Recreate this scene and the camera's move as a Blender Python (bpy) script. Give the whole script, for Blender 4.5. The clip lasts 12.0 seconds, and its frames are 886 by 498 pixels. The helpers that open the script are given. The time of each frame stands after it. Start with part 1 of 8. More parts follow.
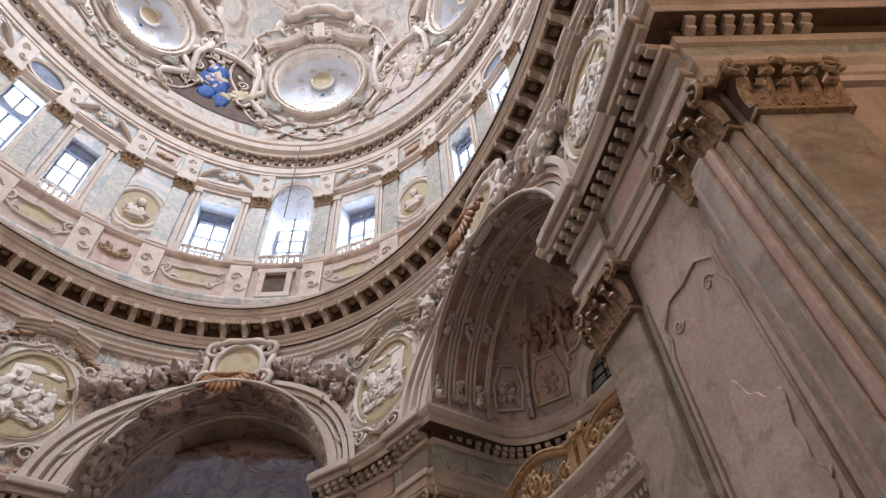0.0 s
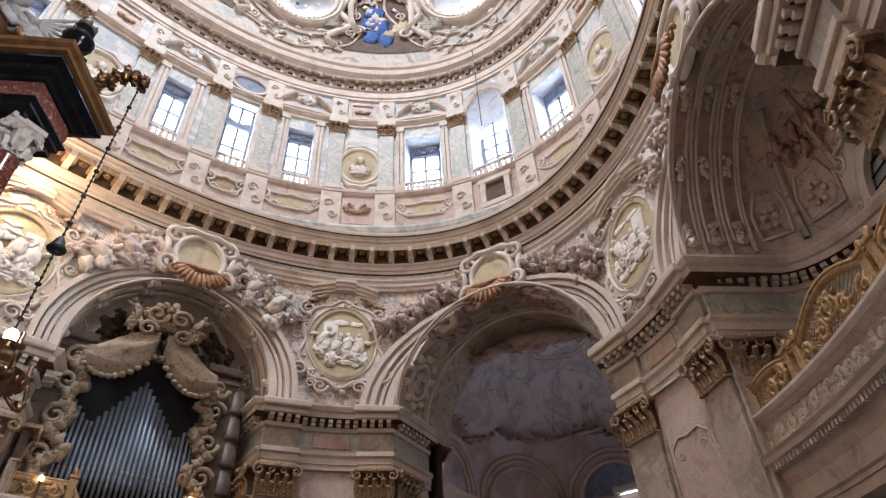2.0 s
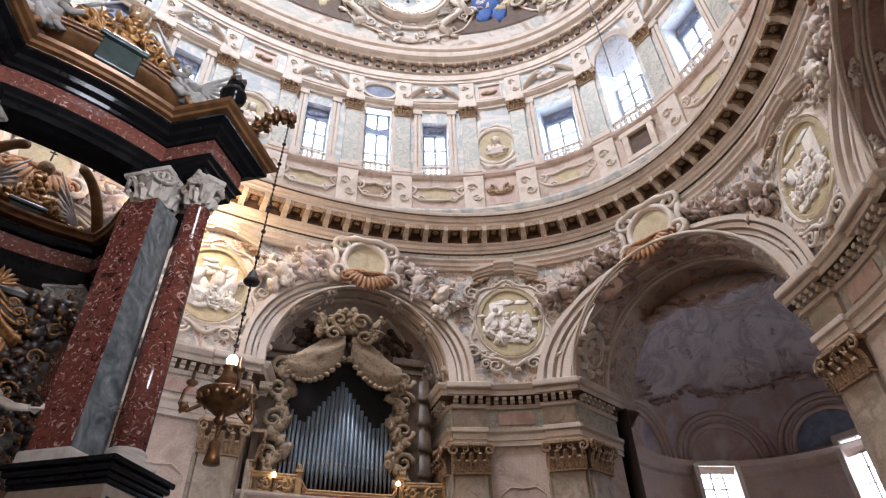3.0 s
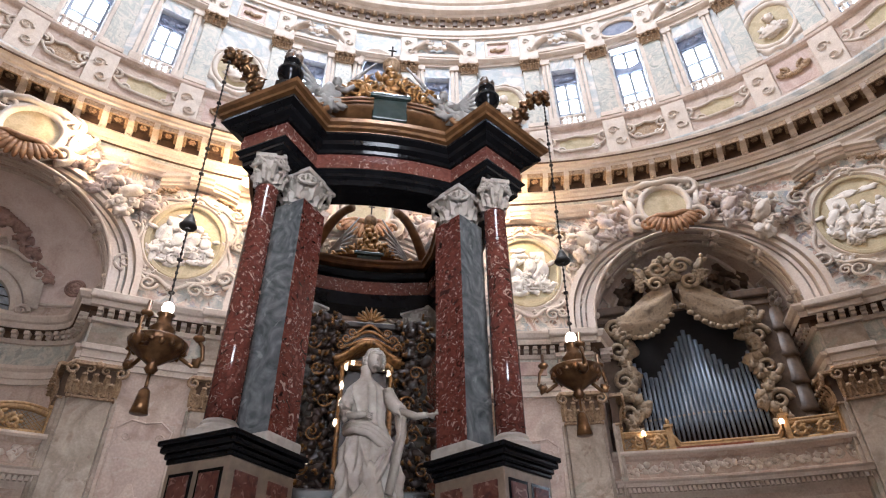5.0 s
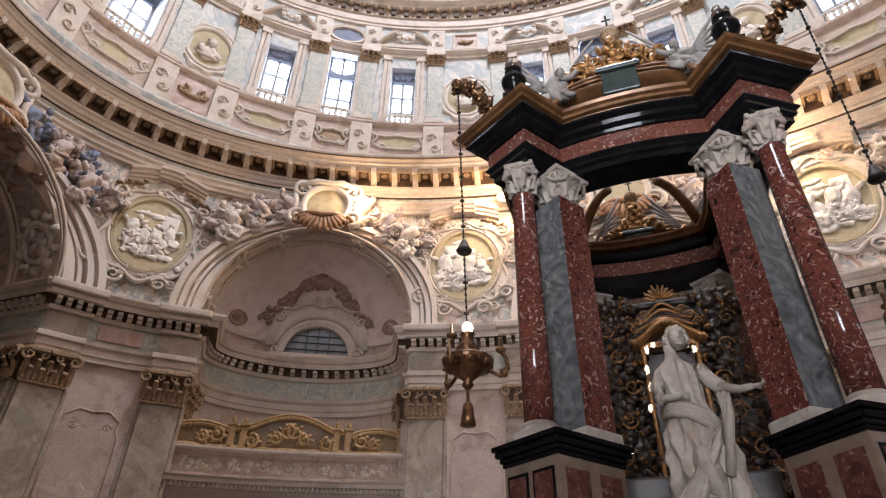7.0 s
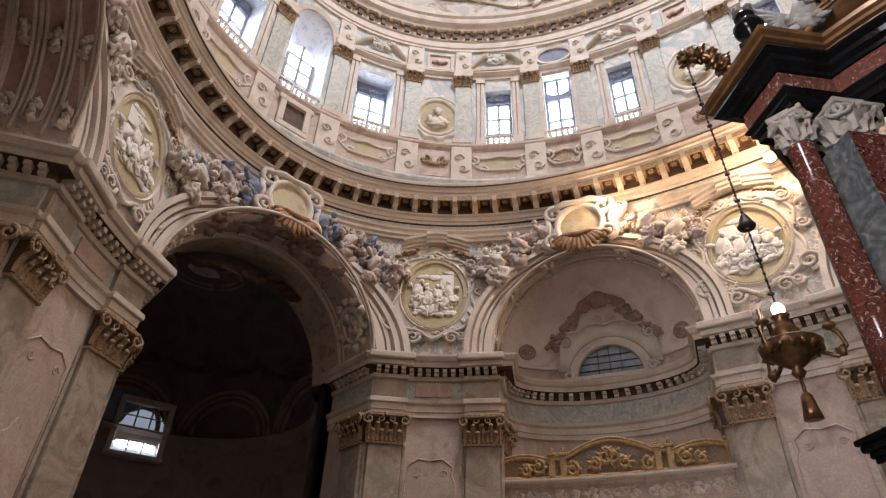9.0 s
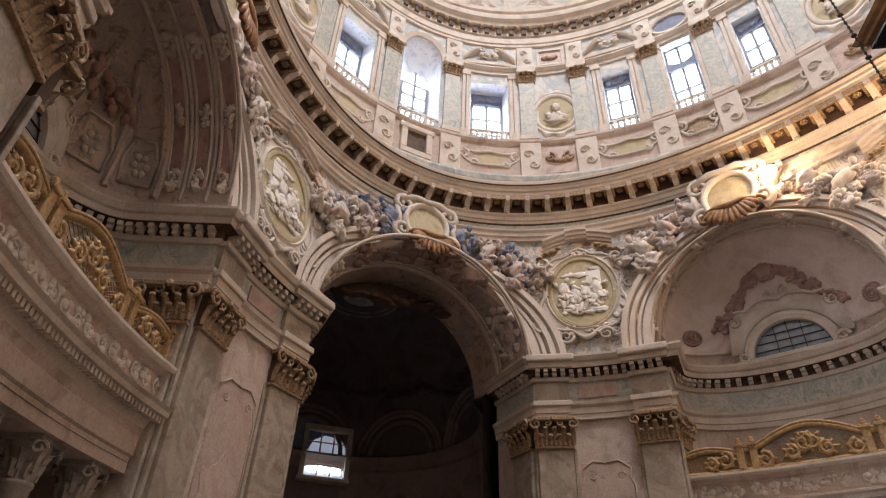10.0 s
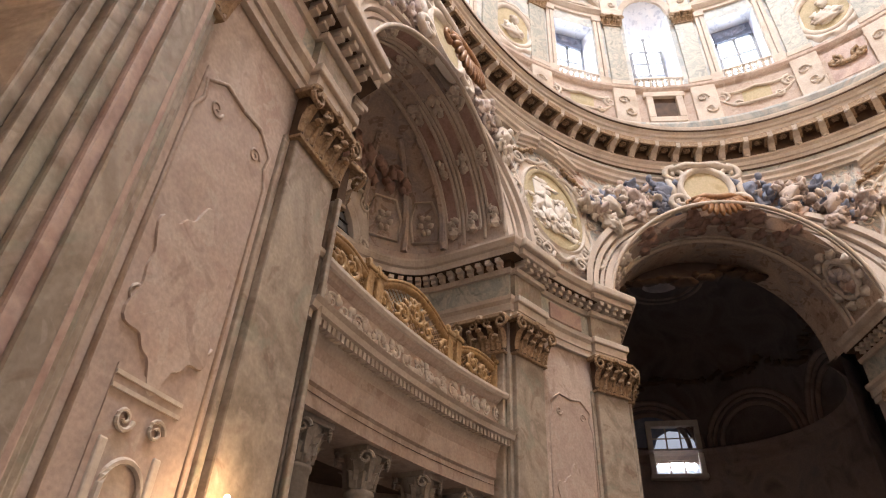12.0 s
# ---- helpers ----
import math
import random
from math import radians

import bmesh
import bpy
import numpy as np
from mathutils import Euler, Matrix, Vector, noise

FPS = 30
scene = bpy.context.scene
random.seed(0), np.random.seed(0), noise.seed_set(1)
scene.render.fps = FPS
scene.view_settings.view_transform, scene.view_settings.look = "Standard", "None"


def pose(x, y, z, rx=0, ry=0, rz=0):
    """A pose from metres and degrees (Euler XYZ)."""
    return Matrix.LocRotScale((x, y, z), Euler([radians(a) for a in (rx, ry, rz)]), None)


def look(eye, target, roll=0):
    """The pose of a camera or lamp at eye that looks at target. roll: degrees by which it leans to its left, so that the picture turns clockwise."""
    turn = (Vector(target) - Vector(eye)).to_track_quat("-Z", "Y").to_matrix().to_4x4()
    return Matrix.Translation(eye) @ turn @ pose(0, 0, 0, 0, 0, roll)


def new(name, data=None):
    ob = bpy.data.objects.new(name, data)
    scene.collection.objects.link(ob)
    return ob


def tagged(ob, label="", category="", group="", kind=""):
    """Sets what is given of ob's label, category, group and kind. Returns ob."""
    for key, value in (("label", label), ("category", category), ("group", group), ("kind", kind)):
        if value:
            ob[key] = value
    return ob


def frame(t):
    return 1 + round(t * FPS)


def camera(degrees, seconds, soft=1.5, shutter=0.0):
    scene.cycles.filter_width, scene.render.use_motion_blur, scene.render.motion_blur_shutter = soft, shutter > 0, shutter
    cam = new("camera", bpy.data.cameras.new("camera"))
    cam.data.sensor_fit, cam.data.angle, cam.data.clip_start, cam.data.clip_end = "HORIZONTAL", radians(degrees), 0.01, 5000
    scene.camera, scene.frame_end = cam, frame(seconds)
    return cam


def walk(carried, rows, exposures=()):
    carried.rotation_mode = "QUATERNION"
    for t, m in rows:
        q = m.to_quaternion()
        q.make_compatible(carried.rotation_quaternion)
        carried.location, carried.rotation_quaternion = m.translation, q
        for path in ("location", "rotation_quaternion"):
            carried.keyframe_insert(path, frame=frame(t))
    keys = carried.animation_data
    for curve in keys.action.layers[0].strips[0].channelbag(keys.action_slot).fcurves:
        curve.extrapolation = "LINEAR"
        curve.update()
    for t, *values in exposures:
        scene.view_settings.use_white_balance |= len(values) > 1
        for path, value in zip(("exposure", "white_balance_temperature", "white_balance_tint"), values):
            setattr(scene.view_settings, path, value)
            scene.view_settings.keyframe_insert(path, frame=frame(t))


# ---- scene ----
cam = camera(72.5, 12.0, soft=1.2)
PATH = [
    (0.0, pose(-0.191, -6.942, 1.65, 138.96, 2.99, -89.88)),
    (0.5, pose(-0.191, -6.942, 1.65, 135.87, 2.60, -84.53)),
    (1.0, pose(-0.211, -6.962, 1.65, 133.44, 2.46, -79.29)),
    (1.5, pose(-0.251, -7.002, 1.65, 131.13, 2.74, -71.62)),
    (2.0, pose(-0.311, -7.062, 1.65, 129.39, 2.50, -61.19)),
    (2.5, pose(-0.381, -7.122, 1.65, 128.62, 1.77, -51.97)),
    (4.5, pose(-0.471, -7.192, 1.65, 125.03, 1.56, -18.96)),
    (5.0, pose(-0.491, -7.202, 1.65, 124.97, 0.63, -10.18)),
    (5.5, pose(-0.511, -7.202, 1.65, 124.96, 0.03, -2.55)),
    (6.0, pose(-0.511, -7.202, 1.65, 124.83, -0.64, 4.39)),
    (6.5, pose(-0.511, -7.202, 1.65, 124.50, -0.90, 11.45)),
    (8.5, pose(-0.561, -7.202, 1.65, 125.22, -1.53, 40.85)),
    (9.0, pose(-0.581, -7.202, 1.65, 125.62, -1.96, 47.73)),
    (9.5, pose(-0.591, -7.202, 1.65, 125.72, -1.97, 55.80)),
    (10.0, pose(-0.591, -7.202, 1.65, 125.66, -2.19, 63.66)),
    (10.5, pose(-0.571, -7.202, 1.65, 125.36, -2.47, 72.04)),
    (11.0, pose(-0.551, -7.202, 1.65, 125.03, -2.56, 79.90)),
    (11.5, pose(-0.531, -7.202, 1.65, 124.83, -2.60, 87.65)),
    (12.0, pose(-0.511, -7.202, 1.65, 124.61, -2.74, 95.25)),
]
walk(cam, PATH, exposures=[(0.0, 0.16, 5480, 13), (2.5, 0.3, 5520, 12), (5.0, 0.5, 5520, 12), (6.5, 0.24, 5680, 13), (9.5, 0.03, 5980, 14), (12.0, 0.74, 6200, 14)])

# ---- light ----
world = bpy.data.worlds.new("sky")
scene.world = world
world.use_nodes = True
sky = world.node_tree.nodes.new("ShaderNodeTexSky")
sky.sky_type = "NISHITA"
sky.sun_disc = False
sky.sun_elevation, sky.sun_rotation = radians(42), radians(200)
world.node_tree.links.new(sky.outputs[0], world.node_tree.nodes["Background"].inputs[0])
world.node_tree.nodes["Background"].inputs[1].default_value = 0.1

WINDOW_GLOW = 9.0


def daylight(name, m, sx, sy, watts, colour=(1.0, 0.97, 0.93)):
    la = bpy.data.lights.new(name, "AREA")
    la.shape, la.size, la.size_y, la.energy, la.color = "RECTANGLE", sx, sy, watts, colour
    return tagged(new(name, la), "unseen area lamp standing in for daylight", "daylight")


lantern = daylight("lantern_daylight", None, 7.0, 5.0, 14300)
lantern.matrix_basis = pose(0, 0, 55.5)
# added fill lamp in the closed entrance recess; no opening is built there
front_fill = daylight("entrance_daylight", None, 3.0, 6.0, 275)
front_fill.matrix_basis = look((0, -14.6, 6.0), (0, 4, 9))
front_fill.data.spread = radians(62)


def lamp_light(name, at, watts, radius=0.12, colour=(1.0, 0.66, 0.34)):
    la = bpy.data.lights.new(name, "POINT")
    la.energy, la.color, la.shadow_soft_size = watts, colour, radius
    ob = new(name, la)
    ob.location = at
    return tagged(ob, "warm electric lamp light", "lamp light")


# ---- materials ----
def material(name, stops, scale=1.0, rough=0.6, metal=0.0, bump=0.15, fine=17.0, detail=6.0, distort=0.0, island=0.0, spec=0.4, busy=()):
    """A surface whose colour wanders between the stops, with fine grain and relief."""
    m = bpy.data.materials.new(name)
    m.use_nodes = True
    nt = m.node_tree
    n, ln = nt.nodes, nt.links
    bsdf = n["Principled BSDF"]
    geo = n.new("ShaderNodeNewGeometry")
    big = n.new("ShaderNodeTexNoise")
    big.inputs["Scale"].default_value, big.inputs["Detail"].default_value = scale, detail
    big.inputs["Distortion"].default_value = distort
    ln.new(geo.outputs["Position"], big.inputs["Vector"])
    ramp = n.new("ShaderNodeValToRGB")
    el = ramp.color_ramp.elements
    k = len(stops)
    for i, c in enumerate(stops):
        pos = 0.28 + 0.44 * i / max(1, k - 1)
        e = el[i] if i < 2 else el.new(pos)
        e.position, e.color = pos, (*c, 1)
    fac = big.outputs["Fac"]
    if island:
        info = n.new("ShaderNodeObjectInfo")
        add = n.new("ShaderNodeMath")
        add.operation = "MULTIPLY_ADD"
        sub = n.new("ShaderNodeMath")
        sub.operation = "SUBTRACT"
        ln.new(info.outputs["Random"], sub.inputs[0])
        sub.inputs[1].default_value = 0.5
        ln.new(sub.outputs[0], add.inputs[0])
        add.inputs[1].default_value = island
        ln.new(fac, add.inputs[2])
        fac = add.outputs[0]
    ln.new(fac, ramp.inputs[0])
    tone = ramp.outputs[0]
    for colour, bscale, edge, amount in busy:
        extra = n.new("ShaderNodeTexNoise")
        extra.inputs["Scale"].default_value, extra.inputs["Detail"].default_value, extra.inputs["Distortion"].default_value = bscale, 4, 2.2
        shift = n.new("ShaderNodeVectorMath")
        shift.operation = "ADD"
        shift.inputs[1].default_value = (bscale * 7.3, colour[0] * 31, colour[2] * 17)
        ln.new(geo.outputs["Position"], shift.inputs[0])
        ln.new(shift.outputs[0], extra.inputs["Vector"])
        step = n.new("ShaderNodeMapRange")
        step.inputs[1].default_value, step.inputs[2].default_value, step.inputs[4].default_value = edge, edge + 0.05, amount
        ln.new(extra.outputs["Fac"], step.inputs[0])
        over = n.new("ShaderNodeMix")
        over.data_type = "RGBA"
        ln.new(step.outputs[0], over.inputs[0])
        ln.new(tone, over.inputs[6])
        over.inputs[7].default_value = (*colour, 1)
        tone = over.outputs[2]
    small = n.new("ShaderNodeTexNoise")
    small.inputs["Scale"].default_value, small.inputs["Detail"].default_value = fine, 5
    ln.new(geo.outputs["Position"], small.inputs["Vector"])
    mix = n.new("ShaderNodeMix")
    mix.data_type, mix.blend_type = "RGBA", "OVERLAY"
    mix.inputs[0].default_value = 0.3
    ln.new(tone, mix.inputs[6])
    ln.new(small.outputs["Fac"], mix.inputs[7])
    ln.new(mix.outputs[2], bsdf.inputs["Base Color"])
    bsdf.inputs["Roughness"].default_value, bsdf.inputs["Metallic"].default_value = rough, metal
    bsdf.inputs["Specular IOR Level"].default_value = spec
    if bump:
        b = n.new("ShaderNodeBump")
        b.inputs["Strength"].default_value, b.inputs["Distance"].default_value = bump, 0.03
        ln.new(small.outputs["Fac"], b.inputs["Height"])
        ln.new(b.outputs[0], bsdf.inputs["Normal"])
    return m


def glow(name, colour, strength):
    m = bpy.data.materials.new(name)
    m.use_nodes = True
    b = m.node_tree.nodes["Principled BSDF"]
    b.inputs["Base Color"].default_value = (*colour, 1)
    b.inputs["Emission Color"].default_value, b.inputs["Emission Strength"].default_value = (*colour, 1), strength
    return m


PLASTER = material("cream plaster", [(0.37, 0.275, 0.21), (0.53, 0.42, 0.345), (0.44, 0.315, 0.25)], 0.8, 0.7, distort=1.2, busy=[((0.30, 0.205, 0.15), 1.1, 0.61, 0.45), ((0.56, 0.475, 0.40), 1.7, 0.58, 0.5)])
FRESCO = material("frescoed plaster", [(0.30, 0.19, 0.14), (0.55, 0.43, 0.35), (0.31, 0.33, 0.31), (0.62, 0.53, 0.44), (0.37, 0.22, 0.16), (0.52, 0.46, 0.38)], 0.8, 0.75, distort=2.0, busy=[((0.16, 0.085, 0.055), 1.5, 0.60, 0.8), ((0.23, 0.25, 0.30), 1.2, 0.61, 0.65), ((0.68, 0.61, 0.53), 2.2, 0.57, 0.85), ((0.50, 0.27, 0.19), 2.9, 0.62, 0.6)])
GREEN = material("green faux marble", [(0.25, 0.265, 0.225), (0.52, 0.475, 0.395), (0.33, 0.34, 0.30), (0.57, 0.49, 0.41)], 1.0, 0.5, distort=2.8, busy=[((0.19, 0.205, 0.18), 1.7, 0.61, 0.55)])
DRUM = material("grey faux marble plaster", [(0.42, 0.445, 0.45), (0.67, 0.62, 0.56), (0.37, 0.41, 0.42), (0.65, 0.555, 0.485)], 0.5, 0.6, distort=2.2, detail=4.0, busy=[((0.31, 0.345, 0.36), 0.55, 0.60, 0.55)])
PINK = material("pink faux marble", [(0.40, 0.255, 0.20), (0.52, 0.38, 0.315), (0.34, 0.215, 0.175)], 0.8, 0.5, distort=1.8)
STUCCO = material("white stucco", [(0.50, 0.41, 0.33), (0.62, 0.54, 0.46), (0.68, 0.61, 0.53)], 1.6, 0.65, bump=0.3)
CHALK = material("chalk white stucco", [(0.60, 0.53, 0.46), (0.76, 0.70, 0.63), (0.68, 0.61, 0.54)], 2.0, 0.65, bump=0.3)
MAUVE = material("mauve brown stucco", [(0.25, 0.14, 0.11), (0.43, 0.29, 0.24), (0.33, 0.21, 0.18)], 2.0, 0.7, bump=0.3)
IVORY = material("smooth ivory stucco", [(0.54, 0.45, 0.37), (0.65, 0.56, 0.48)], 0.9, 0.55, bump=0.08)
TRIM = material("ivory moulding", [(0.43, 0.345, 0.265), (0.61, 0.52, 0.435), (0.52, 0.42, 0.335)], 1.1, 0.6)
GILT = material("ochre gilded carving", [(0.20, 0.11, 0.045), (0.45, 0.285, 0.125), (0.31, 0.185, 0.08), (0.50, 0.345, 0.18)], 5, 0.5, 0.12, 0.5)
LILAC = material("lilac painted sky", [(0.44, 0.37, 0.37), (0.58, 0.50, 0.49), (0.38, 0.32, 0.33), (0.62, 0.53, 0.50)], 0.5, 0.85, distort=1.8, busy=[((0.25, 0.165, 0.13), 0.8, 0.61, 0.7), ((0.62, 0.52, 0.46), 1.4, 0.62, 0.5)])
ROSY = material("pale rosy plaster", [(0.62, 0.49, 0.43), (0.72, 0.61, 0.54), (0.56, 0.43, 0.37)], 0.8, 0.7, distort=1.2)
OCHRE = material("ochre painted ground", [(0.36, 0.285, 0.155), (0.50, 0.415, 0.26), (0.42, 0.34, 0.20)], 2.0, 0.7)
GOLD = material("gilded wood", [(0.10, 0.048, 0.016), (0.36, 0.19, 0.062), (0.16, 0.08, 0.027)], 11, 0.38, 0.55, 0.5)
PALEGOLD = material("painted gold carving", [(0.13, 0.075, 0.04), (0.41, 0.28, 0.165), (0.24, 0.15, 0.08), (0.46, 0.35, 0.24)], 7, 0.6, 0.06, 0.5)
BARS = material("grey glazing bars", [(0.15, 0.16, 0.18), (0.24, 0.25, 0.27)], 3, 0.5)
SHELL = material("orange-brown gilded shell", [(0.20, 0.09, 0.04), (0.44, 0.24, 0.11)], 6, 0.5, 0.2, 0.4)
# also stands in for shade between dentils, capital leaves and ring mouldings
UMBER = material("dark brown paint and shade", [(0.055, 0.03, 0.018), (0.13, 0.075, 0.042)], 3, 0.7)
DARK = material("dim old plaster", [(0.16, 0.12, 0.10), (0.26, 0.20, 0.17), (0.20, 0.17, 0.17)], 0.5, 0.8)
VAULT = material("vault painting", [(0.40, 0.28, 0.21), (0.53, 0.41, 0.32), (0.37, 0.31, 0.28), (0.58, 0.47, 0.38)], 0.6, 0.8, distort=1.0, busy=[((0.22, 0.14, 0.10), 1.6, 0.57, 0.6), ((0.56, 0.43, 0.35), 2.4, 0.58, 0.6)])
PIERM = material("veined pilaster marble", [(0.33, 0.25, 0.19), (0.42, 0.345, 0.27), (0.28, 0.225, 0.17), (0.45, 0.355, 0.29)], 0.6, 0.38, distort=2.6, busy=[((0.21, 0.14, 0.10), 1.2, 0.61, 0.55), ((0.29, 0.28, 0.215), 0.7, 0.58, 0.6), ((0.47, 0.38, 0.31), 2.4, 0.62, 0.5)])
FLOORM = material("marble floor", [(0.10, 0.085, 0.075), (0.19, 0.16, 0.14)], 0.7, 0.3)
REDM = material("red breccia marble", [(0.04, 0.013, 0.010), (0.12, 0.034, 0.024), (0.075, 0.022, 0.017), (0.19, 0.075, 0.055)], 6, 0.13, detail=10, bump=0.0, distort=1.6, busy=[((0.36, 0.25, 0.2), 9, 0.60, 0.8), ((0.012, 0.007, 0.006), 6, 0.60, 0.75), ((0.42, 0.33, 0.28), 17, 0.64, 0.7)])
GREYM = material("grey bardiglio marble", [(0.045, 0.05, 0.052), (0.10, 0.105, 0.105), (0.17, 0.175, 0.175)], 2.4, 0.2, distort=3.5, bump=0.0, busy=[((0.24, 0.24, 0.235), 3.0, 0.64, 0.6)])
BLACKM = material("polished black marble", [(0.003, 0.003, 0.0035), (0.008, 0.008, 0.009)], 3, 0.13, bump=0.0, spec=0.15)
WHITEM = material("pale statuary marble", [(0.235, 0.20, 0.165), (0.36, 0.315, 0.27), (0.30, 0.26, 0.22)], 2.5, 0.5, bump=0.2)
BROWNW = material("brown gilded moulding", [(0.09, 0.042, 0.017), (0.21, 0.105, 0.042)], 6, 0.33, 0.25)
PIPE = material("tin organ pipe", [(0.17, 0.21, 0.26), (0.28, 0.32, 0.37)], 1.2, 0.4, 0.6, 0.0)
WALNUT = material("dark carved walnut", [(0.07, 0.045, 0.03), (0.15, 0.10, 0.065)], 4, 0.5)
CURTAIN = material("beige draped stucco", [(0.13, 0.09, 0.058), (0.34, 0.255, 0.165), (0.22, 0.16, 0.10)], 5, 0.7, bump=0.3)
BRASS = material("old brass", [(0.07, 0.035, 0.018), (0.26, 0.14, 0.06)], 11, 0.3, 0.8, 0.3)
IRON = material("dark iron", [(0.02, 0.018, 0.016), (0.05, 0.045, 0.04)], 6, 0.5, 0.6)
BLUE = material("blue painted cloth", [(0.02, 0.06, 0.22), (0.05, 0.12, 0.36)], 5, 0.7)
SLATE = material("blue-grey paint", [(0.14, 0.17, 0.25), (0.28, 0.30, 0.38)], 3, 0.7)
FLESH = material("painted figures", [(0.42, 0.28, 0.22), (0.56, 0.47, 0.41), (0.36, 0.32, 0.34)], 2.2, 0.7)
CLOUD = material("painted cloud", [(0.42, 0.32, 0.28), (0.56, 0.46, 0.40), (0.36, 0.28, 0.27)], 1.2, 0.8)
DOMEP = material("dome painting", [(0.46, 0.40, 0.34), (0.31, 0.23, 0.18), (0.56, 0.49, 0.42), (0.38, 0.385, 0.35), (0.52, 0.44, 0.37)], 0.4, 0.75, distort=1.6, detail=4.0, busy=[((0.22, 0.14, 0.105), 0.45, 0.62, 0.5), ((0.60, 0.54, 0.47), 0.7, 0.58, 0.5)])
BOWL = material("pale oculus plaster", [(0.60, 0.62, 0.66), (0.70, 0.71, 0.73)], 1.2, 0.7)
REVEAL = material("painted window splay", [(0.62, 0.66, 0.74), (0.74, 0.76, 0.80)], 1.5, 0.7, busy=[((0.46, 0.50, 0.60), 1.8, 0.56, 0.8)])
FROST = glow("dim frosted glass", (0.62, 0.68, 0.78), 0.35)
PANELM = material("rosy panel plaster", [(0.37, 0.265, 0.21), (0.48, 0.37, 0.305), (0.41, 0.305, 0.245)], 0.8, 0.55, distort=1.8, busy=[((0.28, 0.19, 0.14), 0.9, 0.62, 0.5), ((0.50, 0.42, 0.35), 1.6, 0.60, 0.5)])
GRILLEBACK = material("grey grille backing", [(0.30, 0.27, 0.23), (0.40, 0.36, 0.31)], 3, 0.7)
SKYGLOW = glow("daylight", (0.93, 0.97, 1.0), WINDOW_GLOW)
BULB = glow("warm lamp glow", (1.0, 0.62, 0.28), 60.0)
SMALLBULB = glow("small lamp glow", (1.0, 0.66, 0.36), 12.0)
WARMGLASS = glow("lit glass globe", (1.0, 0.78, 0.58), 9.0)


# ---- mesh helpers ----
FINE = {"relief", "garland", "cloud", "carved_wing", "carved_side", "stucco_garland", "painted_cloth", "painted_drapery", "painted_form", "beading", "fringe", "gilded_carving", "crown", "painted_clouds", "scroll_frame", "console_scroll", "palm", "stucco_surround", "urn_bouquet", "draped_form", "winged_form", "bowl", "shell", "finial_stem", "scroll", "drape", "stucco_edge"}


def mesh_of(bm, mat, smooth=False):
    me = bpy.data.meshes.new("mesh")
    bm.normal_update()
    bm.to_mesh(me)
    bm.free()
    for m in (mat if isinstance(mat, (list, tuple)) else [mat]):
        me.materials.append(m)
    if smooth:
        me.polygons.foreach_set("use_smooth", [True] * len(me.polygons))
    return me


def part(name, bm, mat, parent=None, label="", smooth=False, at=None):
    """Links a bmesh (or a mesh) as one object under a thing or a part."""
    me = bm if isinstance(bm, bpy.types.Mesh) else mesh_of(bm, mat, smooth)
    ob = new(name, me)
    if parent is not None:
        ob.parent = parent
    if at is not None:
        ob.matrix_basis = at
    if label:
        ob["label"] = label
    if name in FINE:
        ob["kind"] = "stuff"
    return ob


def thing(name, at, label, category, group="", kind=""):
    ob = new(name)
    ob.empty_display_size = 0.2
    ob.matrix_basis = at
    return tagged(ob, label, category, group, kind)


def box(bm, x0, x1, y0, y1, z0, z1, bevel=0.0):
    r = bmesh.ops.create_cube(bm, size=1, matrix=Matrix.Translation(((x0 + x1) / 2, (y0 + y1) / 2, (z0 + z1) / 2)) @ Matrix.Diagonal((x1 - x0, y1 - y0, z1 - z0, 1)))
    if bevel:
        edges = list({e for v in r["verts"] for e in v.link_edges})
        bmesh.ops.bevel(bm, geom=edges, offset=bevel, segments=2, affect="EDGES", profile=0.5)
    return r["verts"]


def lathe(bm, profile, n=20, cx=0.0, cy=0.0, sx=1.0, sy=1.0, a0=0.0, a1=2 * math.pi):
    """Turns (radius, z) rows round the z axis."""
    full = abs(a1 - a0 - 2 * math.pi) < 1e-6
    m = n if full else n + 1
    rows = [[bm.verts.new((cx + sx * r * math.sin(a0 + (a1 - a0) * i / n), cy - sy * r * math.cos(a0 + (a1 - a0) * i / n), z)) for i in range(m)] for r, z in profile]
    for p, q in zip(rows, rows[1:]):
        for i in range(n):
            j = (i + 1) % m
            bm.faces.new((p[i], p[j], q[j], q[i]))
    if full and profile[-1][0] > 1e-4:
        bm.faces.new(rows[-1])
    if full and profile[0][0] > 1e-4:
        bm.faces.new(rows[0][::-1])


def tube(bm, pts, r, n=8, taper=None):
    """A round bar along the points; r may shrink to taper."""
    rings = []
    pts = [Vector(p) for p in pts]
    up = Vector((0.13, 0.31, 0.94))
    for i, p in enumerate(pts):
        d = (pts[min(i + 1, len(pts) - 1)] - pts[max(i - 1, 0)]).normalized()
        u = d.cross(up)
        u = u.normalized() if u.length > 1e-3 else d.orthogonal().normalized()
        v = d.cross(u)
        rr = r if taper is None else r + (taper - r) * i / (len(pts) - 1)
        rings.append([bm.verts.new(p + rr * (math.cos(2 * math.pi * k / n) * u + math.sin(2 * math.pi * k / n) * v)) for k in range(n)])
    for p, q in zip(rings, rings[1:]):
        for k in range(n):
            bm.faces.new((p[k], p[(k + 1) % n], q[(k + 1) % n], q[k]))
    bm.faces.new(rings[0][::-1])
    bm.faces.new(rings[-1])


